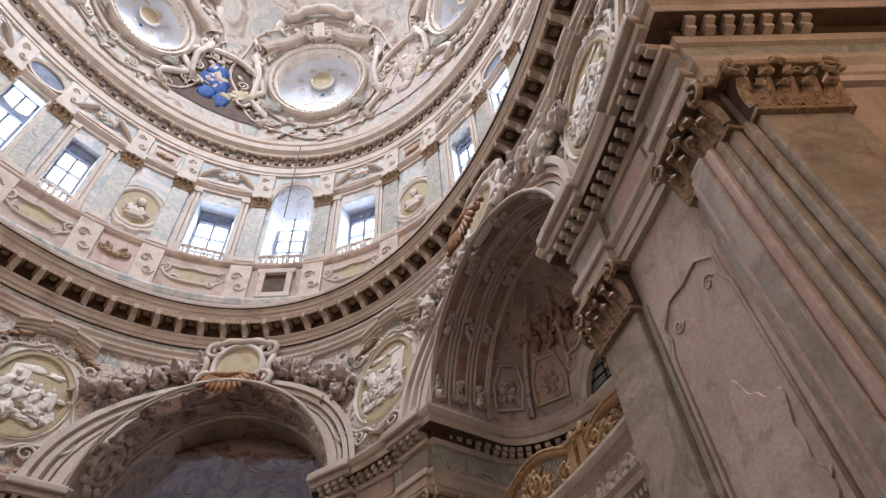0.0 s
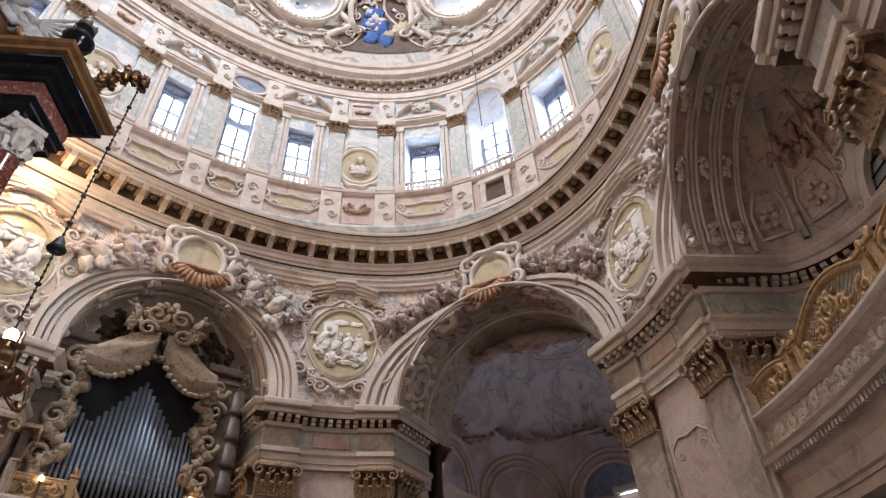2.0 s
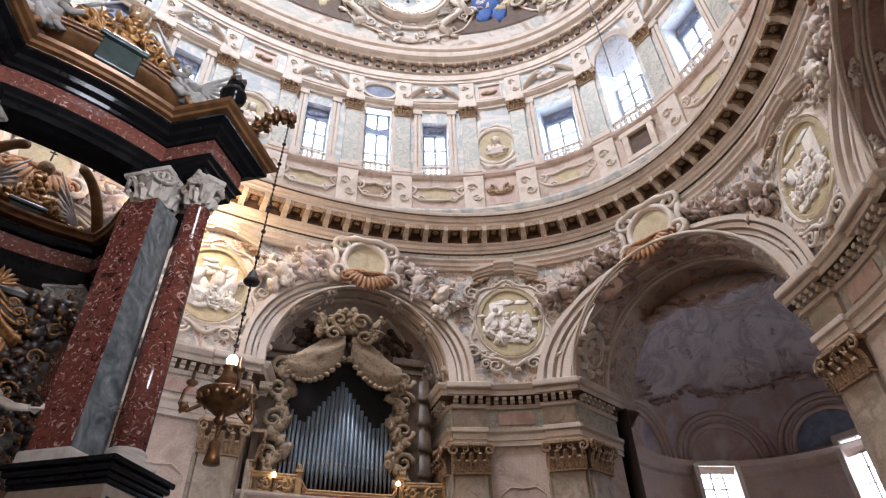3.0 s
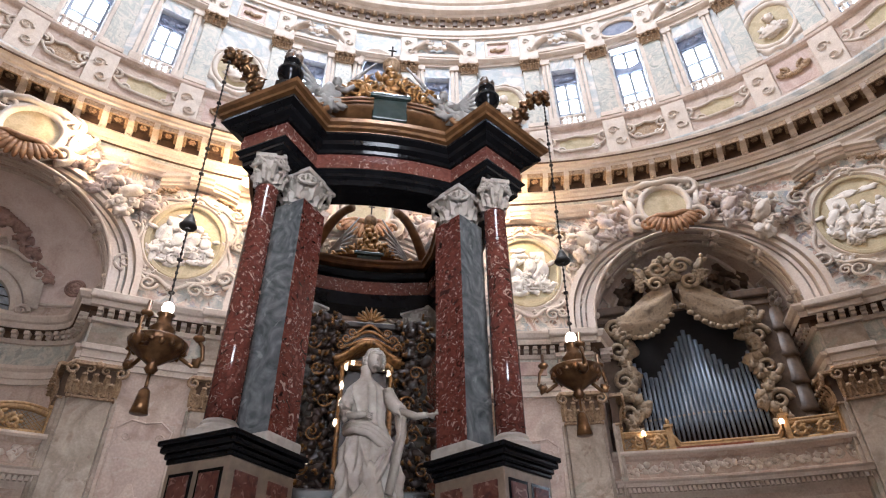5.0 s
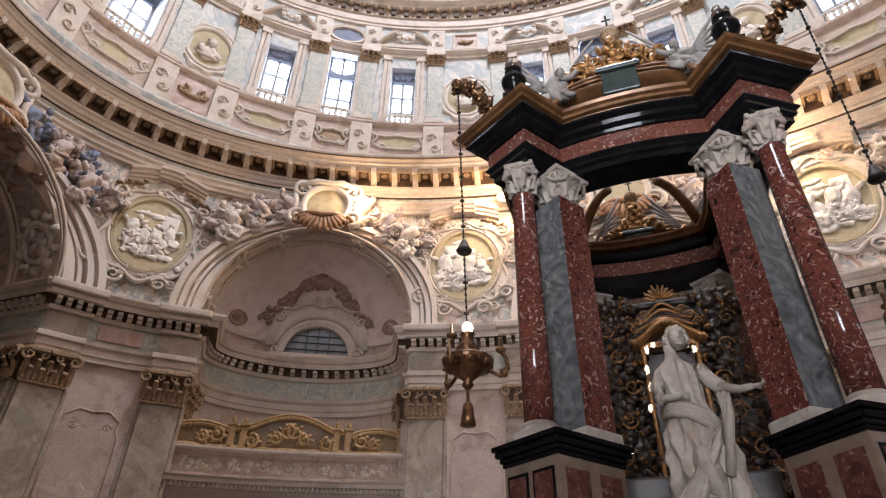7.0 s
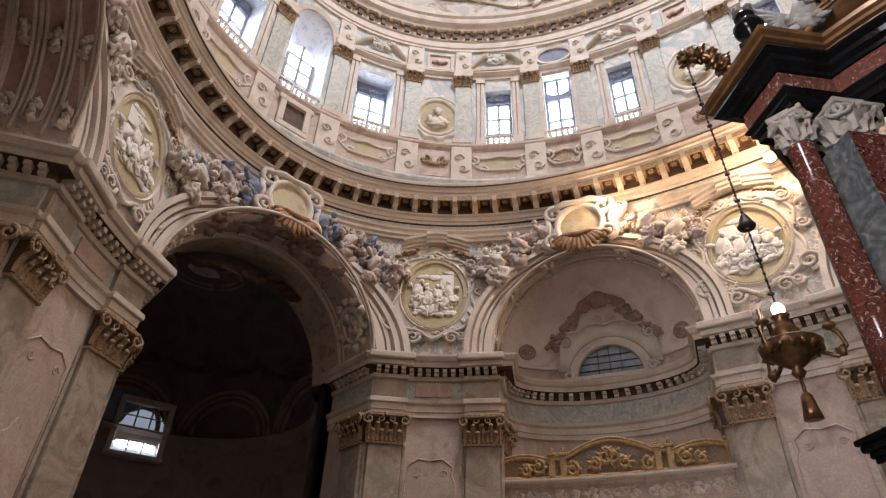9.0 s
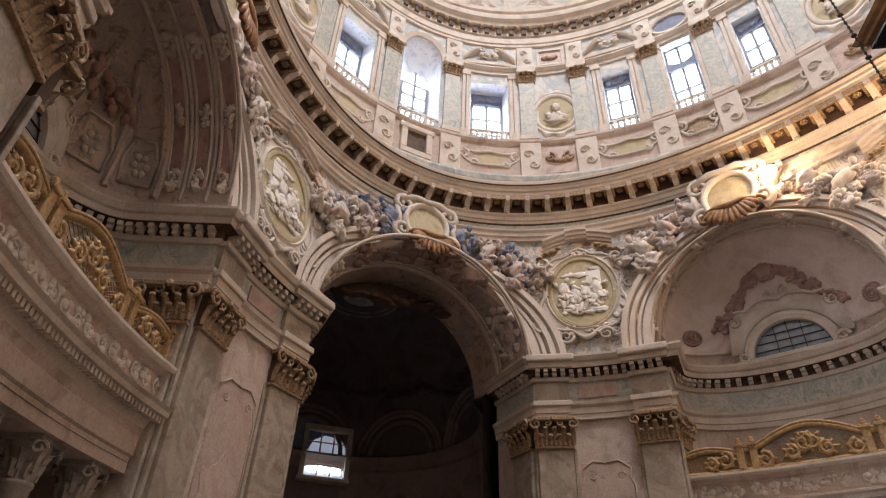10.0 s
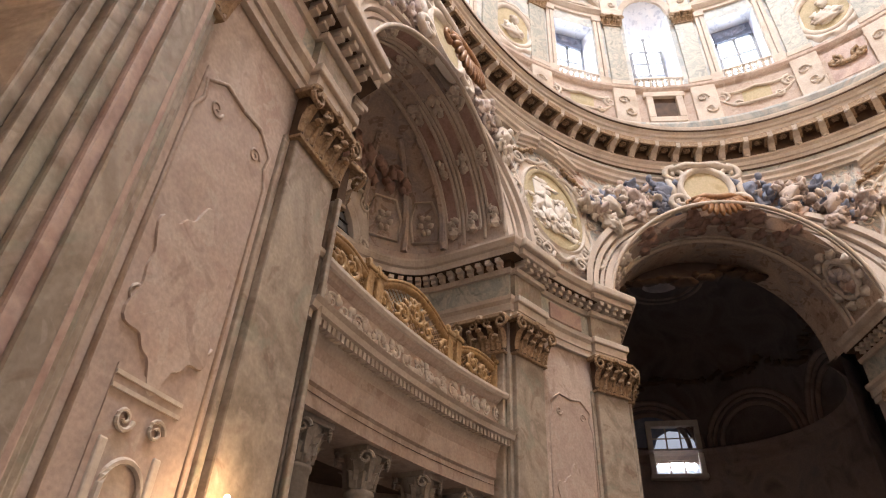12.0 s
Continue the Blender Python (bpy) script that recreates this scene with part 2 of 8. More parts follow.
def blob(bm, c, rx, ry, rz, seed=0.0, rough=0.25, sub=2, turn=None):
    m = Matrix.Translation(c) @ (turn or Matrix.Identity(4)) @ Matrix.Diagonal((rx, ry, rz, 1))
    r = bmesh.ops.create_icosphere(bm, subdivisions=sub, radius=1.0)
    for v in r["verts"]:
        k = 1 + rough * noise.noise(v.co * 1.7 + Vector((seed, seed * 0.7, -seed)))
        v.co = m @ (v.co * k)


def sheet(bm, grid):
    vs = [[bm.verts.new(p) for p in row] for row in grid]
    for p, q in zip(vs, vs[1:]):
        for i in range(len(p) - 1):
            bm.faces.new((p[i], p[i + 1], q[i + 1], q[i]))
    return vs


def scroll(bm, cx, cz, r, turns=1.4, hand=1, y=0.0, thick=0.05, start=0.0, n=18, depth=1.0):
    """A flat volute in the x-z plane."""
    pts = []
    for i in range(n + 1):
        k = i / n
        a = start + hand * turns * 2 * math.pi * k
        rr = r * (1 - 0.82 * k)
        pts.append((cx + rr * math.cos(a), y - 0.3 * thick * k * depth, cz + rr * math.sin(a)))
    tube(bm, pts, thick, 6, thick * 0.55)


# ---- the oval plan ----
def oval(phi, a, b, z=0.0):
    p = radians(phi)
    return Vector((a * math.sin(p), b * math.cos(p), z))


def station(phi, a, b, z=0.0):
    """x along the wall to the right as seen from inside, y out through the wall, z up."""
    p = radians(phi)
    t = Vector((a * math.cos(p), -b * math.sin(p), 0)).normalized()
    o = Vector((-t.y, t.x, 0))
    c = oval(phi, a, b, z)
    return Matrix(((t.x, o.x, 0, c.x), (t.y, o.y, 0, c.y), (0, 0, 1, c.z), (0, 0, 0, 1)))


def phi_step(phi, ds, a, b):
    """The angle reached ds metres along the wall from phi."""
    n = 24
    for i in range(n):
        p = radians(phi)
        phi += math.degrees(ds / n / math.hypot(a * math.cos(p), b * math.sin(p)))
    return phi


def even(phi0, phi1, step, a, b):
    """Stations an even distance apart between two angles."""
    f = [phi0 + (phi1 - phi0) * i / 400 for i in range(401)]
    s = [0.0]
    for p, q in zip(f, f[1:]):
        s.append(s[-1] + (oval(q, a, b) - oval(p, a, b)).length)
    n = max(1, round(s[-1] / step))
    return [float(np.interp((i + 0.5) * s[-1] / n, s, f)) for i in range(n)]


def band(bm, profile, phi0, phi1, step=1.0):
    """Sweeps rows of (a, b, z) round the oval; a profile read upwards shows its face to the inside."""
    n = max(2, int(abs(phi1 - phi0) / step))
    grid = [[oval(phi0 + (phi1 - phi0) * i / n, a, b, z) for i in range(n + 1)] for a, b, z in profile]
    vs = sheet(bm, grid)
    if abs(phi1 - phi0) < 359:
        for col in (0, -1):
            f = [r[col] for r in vs]
            if len(f) > 2:
                bm.faces.new(f)
    return vs


def moulding(a, b, rows):
    """Rows of (projection, z) to rows of (a, b, z)."""
    return [(a - p, b - p, z) for p, z in rows]


BAYS = [0, 37.6, 90, 142.4, 180, 217.6, 270, 322.4]
HALF = [11.0, 12.4, 21.0, 12.4, 11.0, 12.4, 21.0, 12.4]
PIERS = [(BAYS[i] + HALF[i], (BAYS + [360])[i + 1] - HALF[(i + 1) % 8]) for i in range(8)]
A1, B1 = 18.1, 11.1      # pier and spandrel face
SPRING, CORN = 10.9, 10.75


# ---- the large structure ----
def face_ab(z):
    k = max(0.0, min(1.0, (z - 10.9) / 6.7))
    return 18.1 + 0.5 * k, 11.1 + 1.0 * k


def wall_y(st, x, a, b):
    """How far behind the station's plane the oval (a, b) lies at x along it."""
    t, o, c = st.col[0].xy, st.col[1].xy, st.translation.xy
    p = c + x * t
    qa = (o.x / a) ** 2 + (o.y / b) ** 2
    qb = 2 * (p.x * o.x / a ** 2 + p.y * o.y / b ** 2)
    qc = (p.x / a) ** 2 + (p.y / b) ** 2 - 1
    return (-qb + math.sqrt(max(0.0, qb * qb - 4 * qa * qc))) / (2 * qa)


def on_face(st, x, z, proud=0.0):
    """A local point of the station on the spandrel face, moved towards the room by proud."""
    a, b = face_ab(z)
    return Vector((x, wall_y(st, x, a, b) - proud, z))


def run(bm, path, rows, closed_ends=True):
    """Sweeps (projection, z) rows along a plan path; the room lies to the right of its direction."""
    n = len(path)
    path = [Vector(p) for p in path]
    normals = []
    for i in range(n):
        ds = []
        if i > 0:
            ds.append((path[i] - path[i - 1]).normalized())
        if i < n - 1:
            ds.append((path[i + 1] - path[i]).normalized())
        ns = [Vector((d.y, -d.x)) for d in ds]
        m = sum(ns, Vector((0, 0)))
        m.normalize()
        normals.append(m / max(0.35, m.dot(ns[0])))
    grid = [[(*(p + m * pr), z) for p, m in zip(path, normals)] for pr, z in rows]
    vs = sheet(bm, grid)
    if closed_ends and len(rows) > 2:
        bm.faces.new([r[0] for r in vs])
        bm.faces.new([r[-1] for r in vs])


STILT = [0.5, 0.55, 0.0, 0.55, 0.5, 0.55, 0.0, 0.55]
DEPTH = [6.0, 1.2, 2.4, 2.0, 4.0, 2.0, 2.4, 1.2]
STATIONS = [station(c, A1, B1) for c in BAYS]
RADII = []
for st, c, h in zip(STATIONS, BAYS, HALF):
    RADII.append((st.inverted() @ oval(c + h, A1, B1)).x)
EDGEY = [(st.inverted() @ oval(c + h, A1, B1)).y for st, c, h in zip(STATIONS, BAYS, HALF)]

bm = bmesh.new()
bmesh.ops.create_grid(bm, x_segments=4, y_segments=4, size=40)
tagged(part("floor", bm, FLOORM), "polished marble floor of the oval church", "floor", kind="structure")


def jamb(i, side, depth):
    """The plan point beside opening i, that far out through the wall."""
    p = STATIONS[i] @ Vector((side * RADII[i], EDGEY[i] + depth, 0))
    return Vector((p.x, p.y))


def pier_path(i, depth=None, breaks=True):
    """From deep in opening i, round the pier face, into opening i + 1."""
    j = (i + 1) % 8
    f0, f1 = PIERS[i]
    pts = [jamb(i, 1, depth or DEPTH[i])]
    # rightwards as seen from inside
    n = 10
    pts += [oval(f0 + (f1 - f0) * k / n, A1, B1).xy for k in range(n + 1)]
    pts.append(jamb(j, -1, depth or DEPTH[j]))
    return pts


ARCHI = [(0.0, 8.78), (0.10, 8.78), (0.10, 8.94), (0.14, 8.96), (0.14, 9.16), (0.22, 9.24), (0.24, 9.34), (0.05, 9.38)]
FRIEZE = [(0.04, 9.37), (0.05, 9.40), (0.05, 10.06), (0.02, 10.08)]
CORNICE = [(0.02, 10.06), (0.12, 10.08), (0.16, 10.2), (0.16, 10.42), (0.46, 10.44), (0.48, 10.6), (0.55, 10.64), (0.62, 10.78), (0.62, 10.85), (0.0, 10.9)]
WALLROWS = [(0.0, 0.0), (0.0, 4.0), (0.0, 8.0), (0.0, 10.95)]

for i in range(8):
    path = pier_path(i)
    bm = bmesh.new()
    run(bm, path, WALLROWS, False)
    pier = part(f"wall_pier_{i + 1}", bm, PLASTER)
    tagged(pier, "tall pier faced with pale veined marble and plaster panels", "pier", kind="structure")
    for nm, rows, mt, lab in (("architrave", ARCHI, TRIM, ""), ("frieze", FRIEZE, GREEN, "green faux marble frieze"), ("cornice", CORNICE, TRIM, "")):
        bm = bmesh.new()
        run(bm, path, rows)
        part(nm, bm, mt, pier, lab)
    # dark strips: the shade behind and under the dentils is put into the colour
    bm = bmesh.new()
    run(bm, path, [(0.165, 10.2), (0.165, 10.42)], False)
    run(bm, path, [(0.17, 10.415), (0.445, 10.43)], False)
    part("dentil_bed", bm, UMBER, pier, "dark brown bed, shade between dentils put in its colour")

# spandrel wall over each opening and pier, with the arch cut through
for i in range(8):
    st, R, c, h = STATIONS[i], RADII[i], BAYS[i], HALF[i]
    lo = PIERS[i - 1][0] + (0 if i else -360)
    lo = (PIERS[i - 1][0] + PIERS[i - 1][1]) / 2 - (360 if i == 0 else 0)
    hi = (PIERS[i][0] + PIERS[i][1]) / 2
    zs = SPRING + STILT[i]
    inv = st.inverted()
    cols = [lo + (c - h - lo) * k / 8 for k in range(8)] + [c - h * math.cos(math.pi * k / 40) for k in range(41)] + [c + h + (hi - c - h) * k / 8 for k in range(1, 9)]
    grid = []
    for f in cols:
        x = (inv @ oval(f, A1, B1)).x
        z0 = CORN if abs(x) > R + 1e-4 else zs + math.sqrt(max(0.0, R * R - x * x))
        col = []
        for k in range(9):
            z = z0 + (17.6 - z0) * k / 8
            a, b = face_ab(z)
            col.append(oval(f, a, b, z))
        grid.append(col)
    bm = bmesh.new()
    rows = [[g[k] for g in grid] for k in range(9)]
    sheet(bm, rows)
    w = part(f"wall_spandrel_{i + 1}", bm, FRESCO)
    tagged(w, "frescoed spandrel wall with stucco relief above the cornice", "wall", kind="structure")
    # intrados
    bm = bmesh.new()
    arc = [(-R, SPRING - 0.1), (-R, zs)] + [(-R * math.cos(math.pi * k / 32), zs + R * math.sin(math.pi * k / 32)) for k in range(1, 32)] + [(R, zs), (R, SPRING - 0.1)]
    D = DEPTH[i]
    g = []
    for d in (0.0, 0.5, 1.0, 1.0001 + 0.2 * (D - 1), D):
        g.append([st @ (on_face(st, x, z) * (1 if d == 0 else 0) + (Vector((x, EDGEY[i] + d, z)) if d else Vector())) for x, z in arc])
    sheet(bm, g)
    part("intrados", bm, VAULT, w, "painted arch soffit")
    # archivolt of two bands
    bm = bmesh.new()
    for r0, r1, p in ((R - 0.02, R + 0.24, 0.10), (R + 0.29, R + 0.4, 0.13), (R + 0.46, R + 0.62, 0.24), (R + 0.66, R + 0.84, 0.36)):
        aa = [(-1, None)] + [(math.pi * k / 40, 1) for k in range(41)] + [(1, None)]
        g = [[], [], [], []]
        for a_, ok in aa:
            for q, (rr, pr) in enumerate(((r0, 0.0), (r0, p), (r1, p), (r1, -0.02))):
                if ok is None:
                    x, z = a_ * rr, CORN + 0.12
                else:
                    x, z = -rr * math.cos(a_), zs + rr * math.sin(a_)
                g[q].append(st @ on_face(st, x, z, pr))
        sheet(bm, g[::-1])
    part("archivolt", bm, IVORY, w, "moulded ivory arch band")

# great ring cornice
bm = bmesh.new()
ra, rb = 18.6, 12.1
band(bm, moulding(ra, rb, [(0.0, 17.45), (0.07, 17.47), (0.07, 17.6), (0.13, 17.63), (0.13, 17.8), (0.22, 17.86), (0.22, 17.95), (0.06, 17.97), (0.06, 18.5), (0.72, 18.52), (0.72, 18.66), (0.78, 18.7), (0.78, 18.82), (0.86, 18.9), (0.9, 19.08), (0.9, 19.14), (0.5, 19.18), (-1.7, 19.25)]), 0, 360, 1.5)
ring_a = tagged(part("cornice_ring", bm, TRIM), "great oval moulded cornice on brackets", "cornice", kind="structure")

bm = bmesh.new()
band(bm, moulding(18.59, 12.07, [(0.0, 17.0), (0.05, 17.02), (0.05, 17.42), (0.0, 17.44)]), 0, 360, 1.5)
part("ring_frieze", bm, GREEN, ring_a, "green faux marble frieze")
# dark bands draw the shade lines of the mouldings in colour
for z in (17.04, 17.38, 18.9):
    bm = bmesh.new()
    band(bm, moulding(18.57 if z < 18 else 18.6, 12.05 if z < 18 else 12.1, [(0.0, z), (0.09 if z < 18 else 0.92, z + 0.01), (0.09 if z < 18 else 0.92, z + 0.05), (0.0, z + 0.06)]), 0, 360, 1.5)
    part("shade_fillet", bm, UMBER, ring_a, "dark line painted as shade on the ring")

# ---- drum ----
DA, DB = 20.0, 14.4
ZS = 24.1


def opening(phi, half, sill, spring, arch=0.0, kind="rect"):
    return dict(phi=phi, half=half, sill=sill, spring=spring, arch=arch, kind=kind)


OPENINGS = []
for sgn, base in ((1, 0), (-1, 0), (1, 180), (-1, 180)):
    def m(f):
        return (base + sgn * f) % 360
    OPENINGS += [opening(m(9.6), 1.9, ZS, 28.3), opening(m(29.8), 1.95, ZS, 28.3), opening(m(40.0), 2.3, ZS, 28.95, 0.0, "tall"), opening(m(50.5), 2.35, ZS, 28.2), opening(m(75.0), 3.9, ZS, 28.3)]
for f in (90, 270):
    OPENINGS.append(opening(f, 4.4, ZS, 29.3, 1.5, "arch"))
for f in (0, 180):
    OPENINGS.append(opening(f, 2.2, ZS, 28.6, 1.2, "arch"))
OPENINGS.sort(key=lambda o: o["phi"])

cuts = []
for o in OPENINGS:
    n = 12 if o["arch"] else 4
    cuts += [(o["phi"] - o["half"] + 2 * o["half"] * k / n) for k in range(n + 1)]
cuts += [f for f in range(-4, 356, 2) if all(abs((f - o["phi"] + 180) % 360 - 180) > o["half"] + 0.3 for o in OPENINGS)]
cuts = sorted(set(round(c, 4) for c in cuts))
cuts.append(cuts[0] + 360)


def top_of(o, f):
    if not o["arch"]:
        return o["spring"]
    u = ((f - o["phi"] + 180) % 360 - 180) / o["half"]
    return o["spring"] + o["arch"] * math.sqrt(max(0.0, 1 - u * u))


bm = bmesh.new()
for f0, f1 in zip(cuts, cuts[1:]):
    mid = (f0 + f1) / 2
    hit = [o for o in OPENINGS if abs((mid - o["phi"] + 180) % 360 - 180) < o["half"]]
    def quad(za0, za1, zb0, zb1):
        bm.faces.new([bm.verts.new(oval(f, DA, DB, z)) for f, z in ((f0, za0), (f1, za1), (f1, zb1), (f0, zb0))])
    if hit:
        o = hit[0]
        quad(19.0, 19.0, o["sill"], o["sill"])
        quad(top_of(o, f0), top_of(o, f1), 35.2, 35.2)
    else:
        quad(19.0, 19.0, 27.0, 27.0)
        quad(27.0, 27.0, 35.2, 35.2)
bmesh.ops.remove_doubles(bm, verts=bm.verts, dist=0.001)
drum = tagged(part("wall_drum", bm, DRUM), "drum wall of pale grey and cream faux marble", "wall", kind="structure")

# upper ring
bm = bmesh.new()
band(bm, moulding(DA, DB, [(0, 31.6), (0.12, 31.62), (0.12, 31.8), (0.18, 31.85), (0.18, 32.3), (0.1, 32.32), (0.1, 32.45), (0.22, 32.5), (0.22, 33.05), (0.5, 33.1), (0.55, 33.3), (0.75, 33.45), (0.8, 33.7), (0.8, 33.78), (0.3, 33.9), (0.25, 34.6), (0.4, 34.7), (0.45, 34.95), (-0.2, 35.1)]), 0, 360, 1.5)
ring_b = tagged(part("cornice_upper", bm, TRIM), "upper oval cornice with gilded studs below the dome", "cornice", kind="structure")


# ---- dome ----
def dome_point(phi, el, off=0.0):
    e = radians(el)
    a, b, h = 19.6 - off, 14.0 - off, 19.0 - off
    p = radians(phi)
    return Vector((a * math.cos(e) * math.sin(p), b * math.cos(e) * math.cos(p), 35.0 + h * math.sin(e)))


OCULI = [(0, 17, 2.3), (46, 16, 2.5), (92, 18, 3.1), (138, 16, 2.5), (180, 17, 2.3), (222, 16, 2.5), (268, 18, 3.1), (314, 16, 2.5)]


def dome_frame(phi, el, off=0.0):
    """x along the dome to the right as seen from inside, y out through it, z up the curve."""
    c = dome_point(phi, el, off)
    x = (dome_point(phi + 0.5, el) - dome_point(phi - 0.5, el)).normalized()
    z = (dome_point(phi, el + 0.5) - dome_point(phi, el - 0.5)).normalized()
    y = z.cross(x).normalized()
    z = x.cross(y)
    return Matrix(((x.x, y.x, z.x, c.x), (x.y, y.y, z.y, c.y), (x.z, y.z, z.z, c.z), (0, 0, 0, 1)))


bm = bmesh.new()
sheet(bm, [[dome_point(f * 1.5, el * 1.25) for f in range(241)] for el in range(0, 63)])
bmesh.ops.remove_doubles(bm, verts=bm.verts, dist=0.001)
spot = [(dome_point(f, e), r) for f, e, r in OCULI]
bmesh.ops.delete(bm, geom=[f for f in bm.faces if any((f.calc_center_median() - c).length < r * 0.93 for c, r in spot)], context="FACES")
dome = tagged(part("dome", bm, DOMEP, smooth=True), "frescoed oval dome vault with painted panels", "dome", kind="structure")

# ---- spaces behind the openings ----
def apse_path(i, deep, n=18, grow=0.0):
    """The curved plan behind opening i, from its left to its right."""
    R, y0 = RADII[i], EDGEY[i] + DEPTH[i]
    return [(STATIONS[i] @ Vector((-(R + grow) * math.cos(math.pi * k / n), y0 + deep * math.sin(math.pi * k / n), 0))).xy for k in range(n + 1)]


APSE = {1: 2.0, 3: 2.2, 5: 2.2, 7: 1.9}
for i in (1, 3, 5, 7):
    st, R, zs, y0 = STATIONS[i], RADII[i], SPRING + STILT[i], EDGEY[i] + DEPTH[i]
    path = apse_path(i, APSE[i])
    bm = bmesh.new()
    run(bm, path, [(0, 0), (0, 6), (0, zs)], False)
    w = tagged(part(f"wall_apse_{i}", bm, PLASTER), "curved niche wall of cream plaster with entablature", "wall", kind="structure")
    for nm, rows, mt, lab in (("architrave", ARCHI, TRIM, ""), ("frieze", FRIEZE, GREEN, "green faux marble frieze"), ("cornice", CORNICE, TRIM, "")):
        bm = bmesh.new()
        run(bm, path, rows)
        part(nm, bm, mt, w, lab)
    # same dark strips for the shade round the niche dentils
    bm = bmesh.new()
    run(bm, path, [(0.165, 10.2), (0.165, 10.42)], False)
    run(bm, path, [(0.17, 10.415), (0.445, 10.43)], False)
    part("dentil_bed", bm, UMBER, w, "dark brown bed, shade between dentils put in its colour")
    bm = bmesh.new()
    g = []
    for e in range(0, 13):
        el = math.pi / 2 * e / 12
        g.append([st @ Vector((-R * math.cos(math.pi * k / 24) * math.cos(el), y0 + APSE[i] * math.sin(math.pi * k / 24) * math.cos(el), zs + R * math.sin(el))) for k in range(25)])
    sheet(bm, g)
    c = tagged(part(f"ceiling_conch_{i}", bm, {1: PLASTER, 7: ROSY}.get(i, VAULT), smooth=True), "half-dome niche vault with stucco", "vault", kind="structure")

bm = bmesh.new()
for i in (0, 4):
    st, R, zs, y = STATIONS[i], RADII[i], SPRING + STILT[i], EDGEY[i] + DEPTH[i]
    outer = [(-R, 0.0), (-R, zs)] + [(-R * math.cos(math.pi * k / 24), zs + R * math.sin(math.pi * k / 24)) for k in range(1, 24)] + [(R, zs), (R, 0.0)]
    bm = bmesh.new()
    bm.faces.new([bm.verts.new(st @ Vector((x, y, z))) for x, z in outer])
    tagged(part(f"wall_back_{i + 1}", bm, PLASTER), "plastered back wall of the arched recess", "wall", kind="structure")

# round side chapels
for sx, nm in ((1, "east"), (-1, "west")):
    cx, cr = sx * 25.4, 6.3
    # west copy is darker: that chapel's low light is put into the colour
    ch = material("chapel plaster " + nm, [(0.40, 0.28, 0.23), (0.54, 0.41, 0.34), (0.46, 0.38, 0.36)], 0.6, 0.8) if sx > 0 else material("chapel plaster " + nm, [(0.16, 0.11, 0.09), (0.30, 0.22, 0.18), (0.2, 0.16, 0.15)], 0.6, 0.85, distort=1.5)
    half = math.asin(4.05 / cr)
    def at(a, r, z):
        return (cx + sx * r * math.cos(a), r * math.sin(a), z)
    n = 44
    angs = [-math.pi + half + (2 * math.pi - 2 * half) * k / n for k in range(n + 1)]
    bm = bmesh.new()
    sheet(bm, [[at(a, cr, z) for a in angs] for z in (0, 6, 11)])
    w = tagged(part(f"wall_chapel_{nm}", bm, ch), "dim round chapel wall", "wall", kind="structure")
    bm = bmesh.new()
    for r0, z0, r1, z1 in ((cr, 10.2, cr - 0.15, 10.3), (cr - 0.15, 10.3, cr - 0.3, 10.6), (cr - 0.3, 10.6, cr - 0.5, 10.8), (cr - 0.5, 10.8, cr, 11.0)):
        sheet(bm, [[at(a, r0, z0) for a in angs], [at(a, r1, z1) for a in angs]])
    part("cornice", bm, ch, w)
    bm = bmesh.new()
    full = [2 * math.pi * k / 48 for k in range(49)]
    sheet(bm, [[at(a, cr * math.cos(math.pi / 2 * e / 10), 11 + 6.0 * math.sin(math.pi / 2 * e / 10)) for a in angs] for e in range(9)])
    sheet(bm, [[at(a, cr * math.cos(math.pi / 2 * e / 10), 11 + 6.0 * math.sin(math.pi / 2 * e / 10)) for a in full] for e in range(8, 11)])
    # the west vault is likewise a shaded copy of the east colours
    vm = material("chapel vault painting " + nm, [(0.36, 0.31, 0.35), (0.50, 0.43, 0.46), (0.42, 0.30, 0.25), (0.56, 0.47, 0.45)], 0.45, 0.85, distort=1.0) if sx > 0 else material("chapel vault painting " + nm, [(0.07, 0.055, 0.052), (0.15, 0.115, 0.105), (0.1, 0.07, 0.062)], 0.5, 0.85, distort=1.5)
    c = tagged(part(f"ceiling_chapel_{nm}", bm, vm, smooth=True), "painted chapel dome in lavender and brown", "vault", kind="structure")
    # barrel between the great arch and the chapel dome
    i = 2 if sx > 0 else 6
    bm = bmesh.new()
    y1 = EDGEY[i] + DEPTH[i] - 0.05
    sheet(bm, [[STATIONS[i] @ Vector((-(RADII[i] + 0.01) * math.cos(math.pi * k / 32), y1 + d, SPRING + STILT[i] + (RADII[i] + 0.01) * math.sin(math.pi * k / 32))) for k in range(33)] for d in (0, 0.9, 1.9)])
    part("barrel", bm, VAULT, c, "painted barrel vault", True)
    # painted sky above a ragged cloud border
    def up(a, e, off=0.0):
        return at(a, (cr - off) * math.cos(e), 11 + (6.0 - off) * math.sin(e))
    rim = [0.50 + 0.05 * math.sin(3 * b) + 0.035 * math.sin(7 * b + 1) + 0.03 * math.sin(13 * b) for b in full]
    bm = bmesh.new()
    sheet(bm, [[up(b, e0 + (math.pi / 2 - 0.02 - e0) * q / 8, 0.05) for b, e0 in zip(full, rim)] for q in range(9)])
    # the west sky takes the shaded vault copy instead of lilac
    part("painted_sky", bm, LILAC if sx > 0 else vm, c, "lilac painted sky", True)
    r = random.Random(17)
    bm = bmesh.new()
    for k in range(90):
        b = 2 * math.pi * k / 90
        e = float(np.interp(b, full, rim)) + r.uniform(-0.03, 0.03)
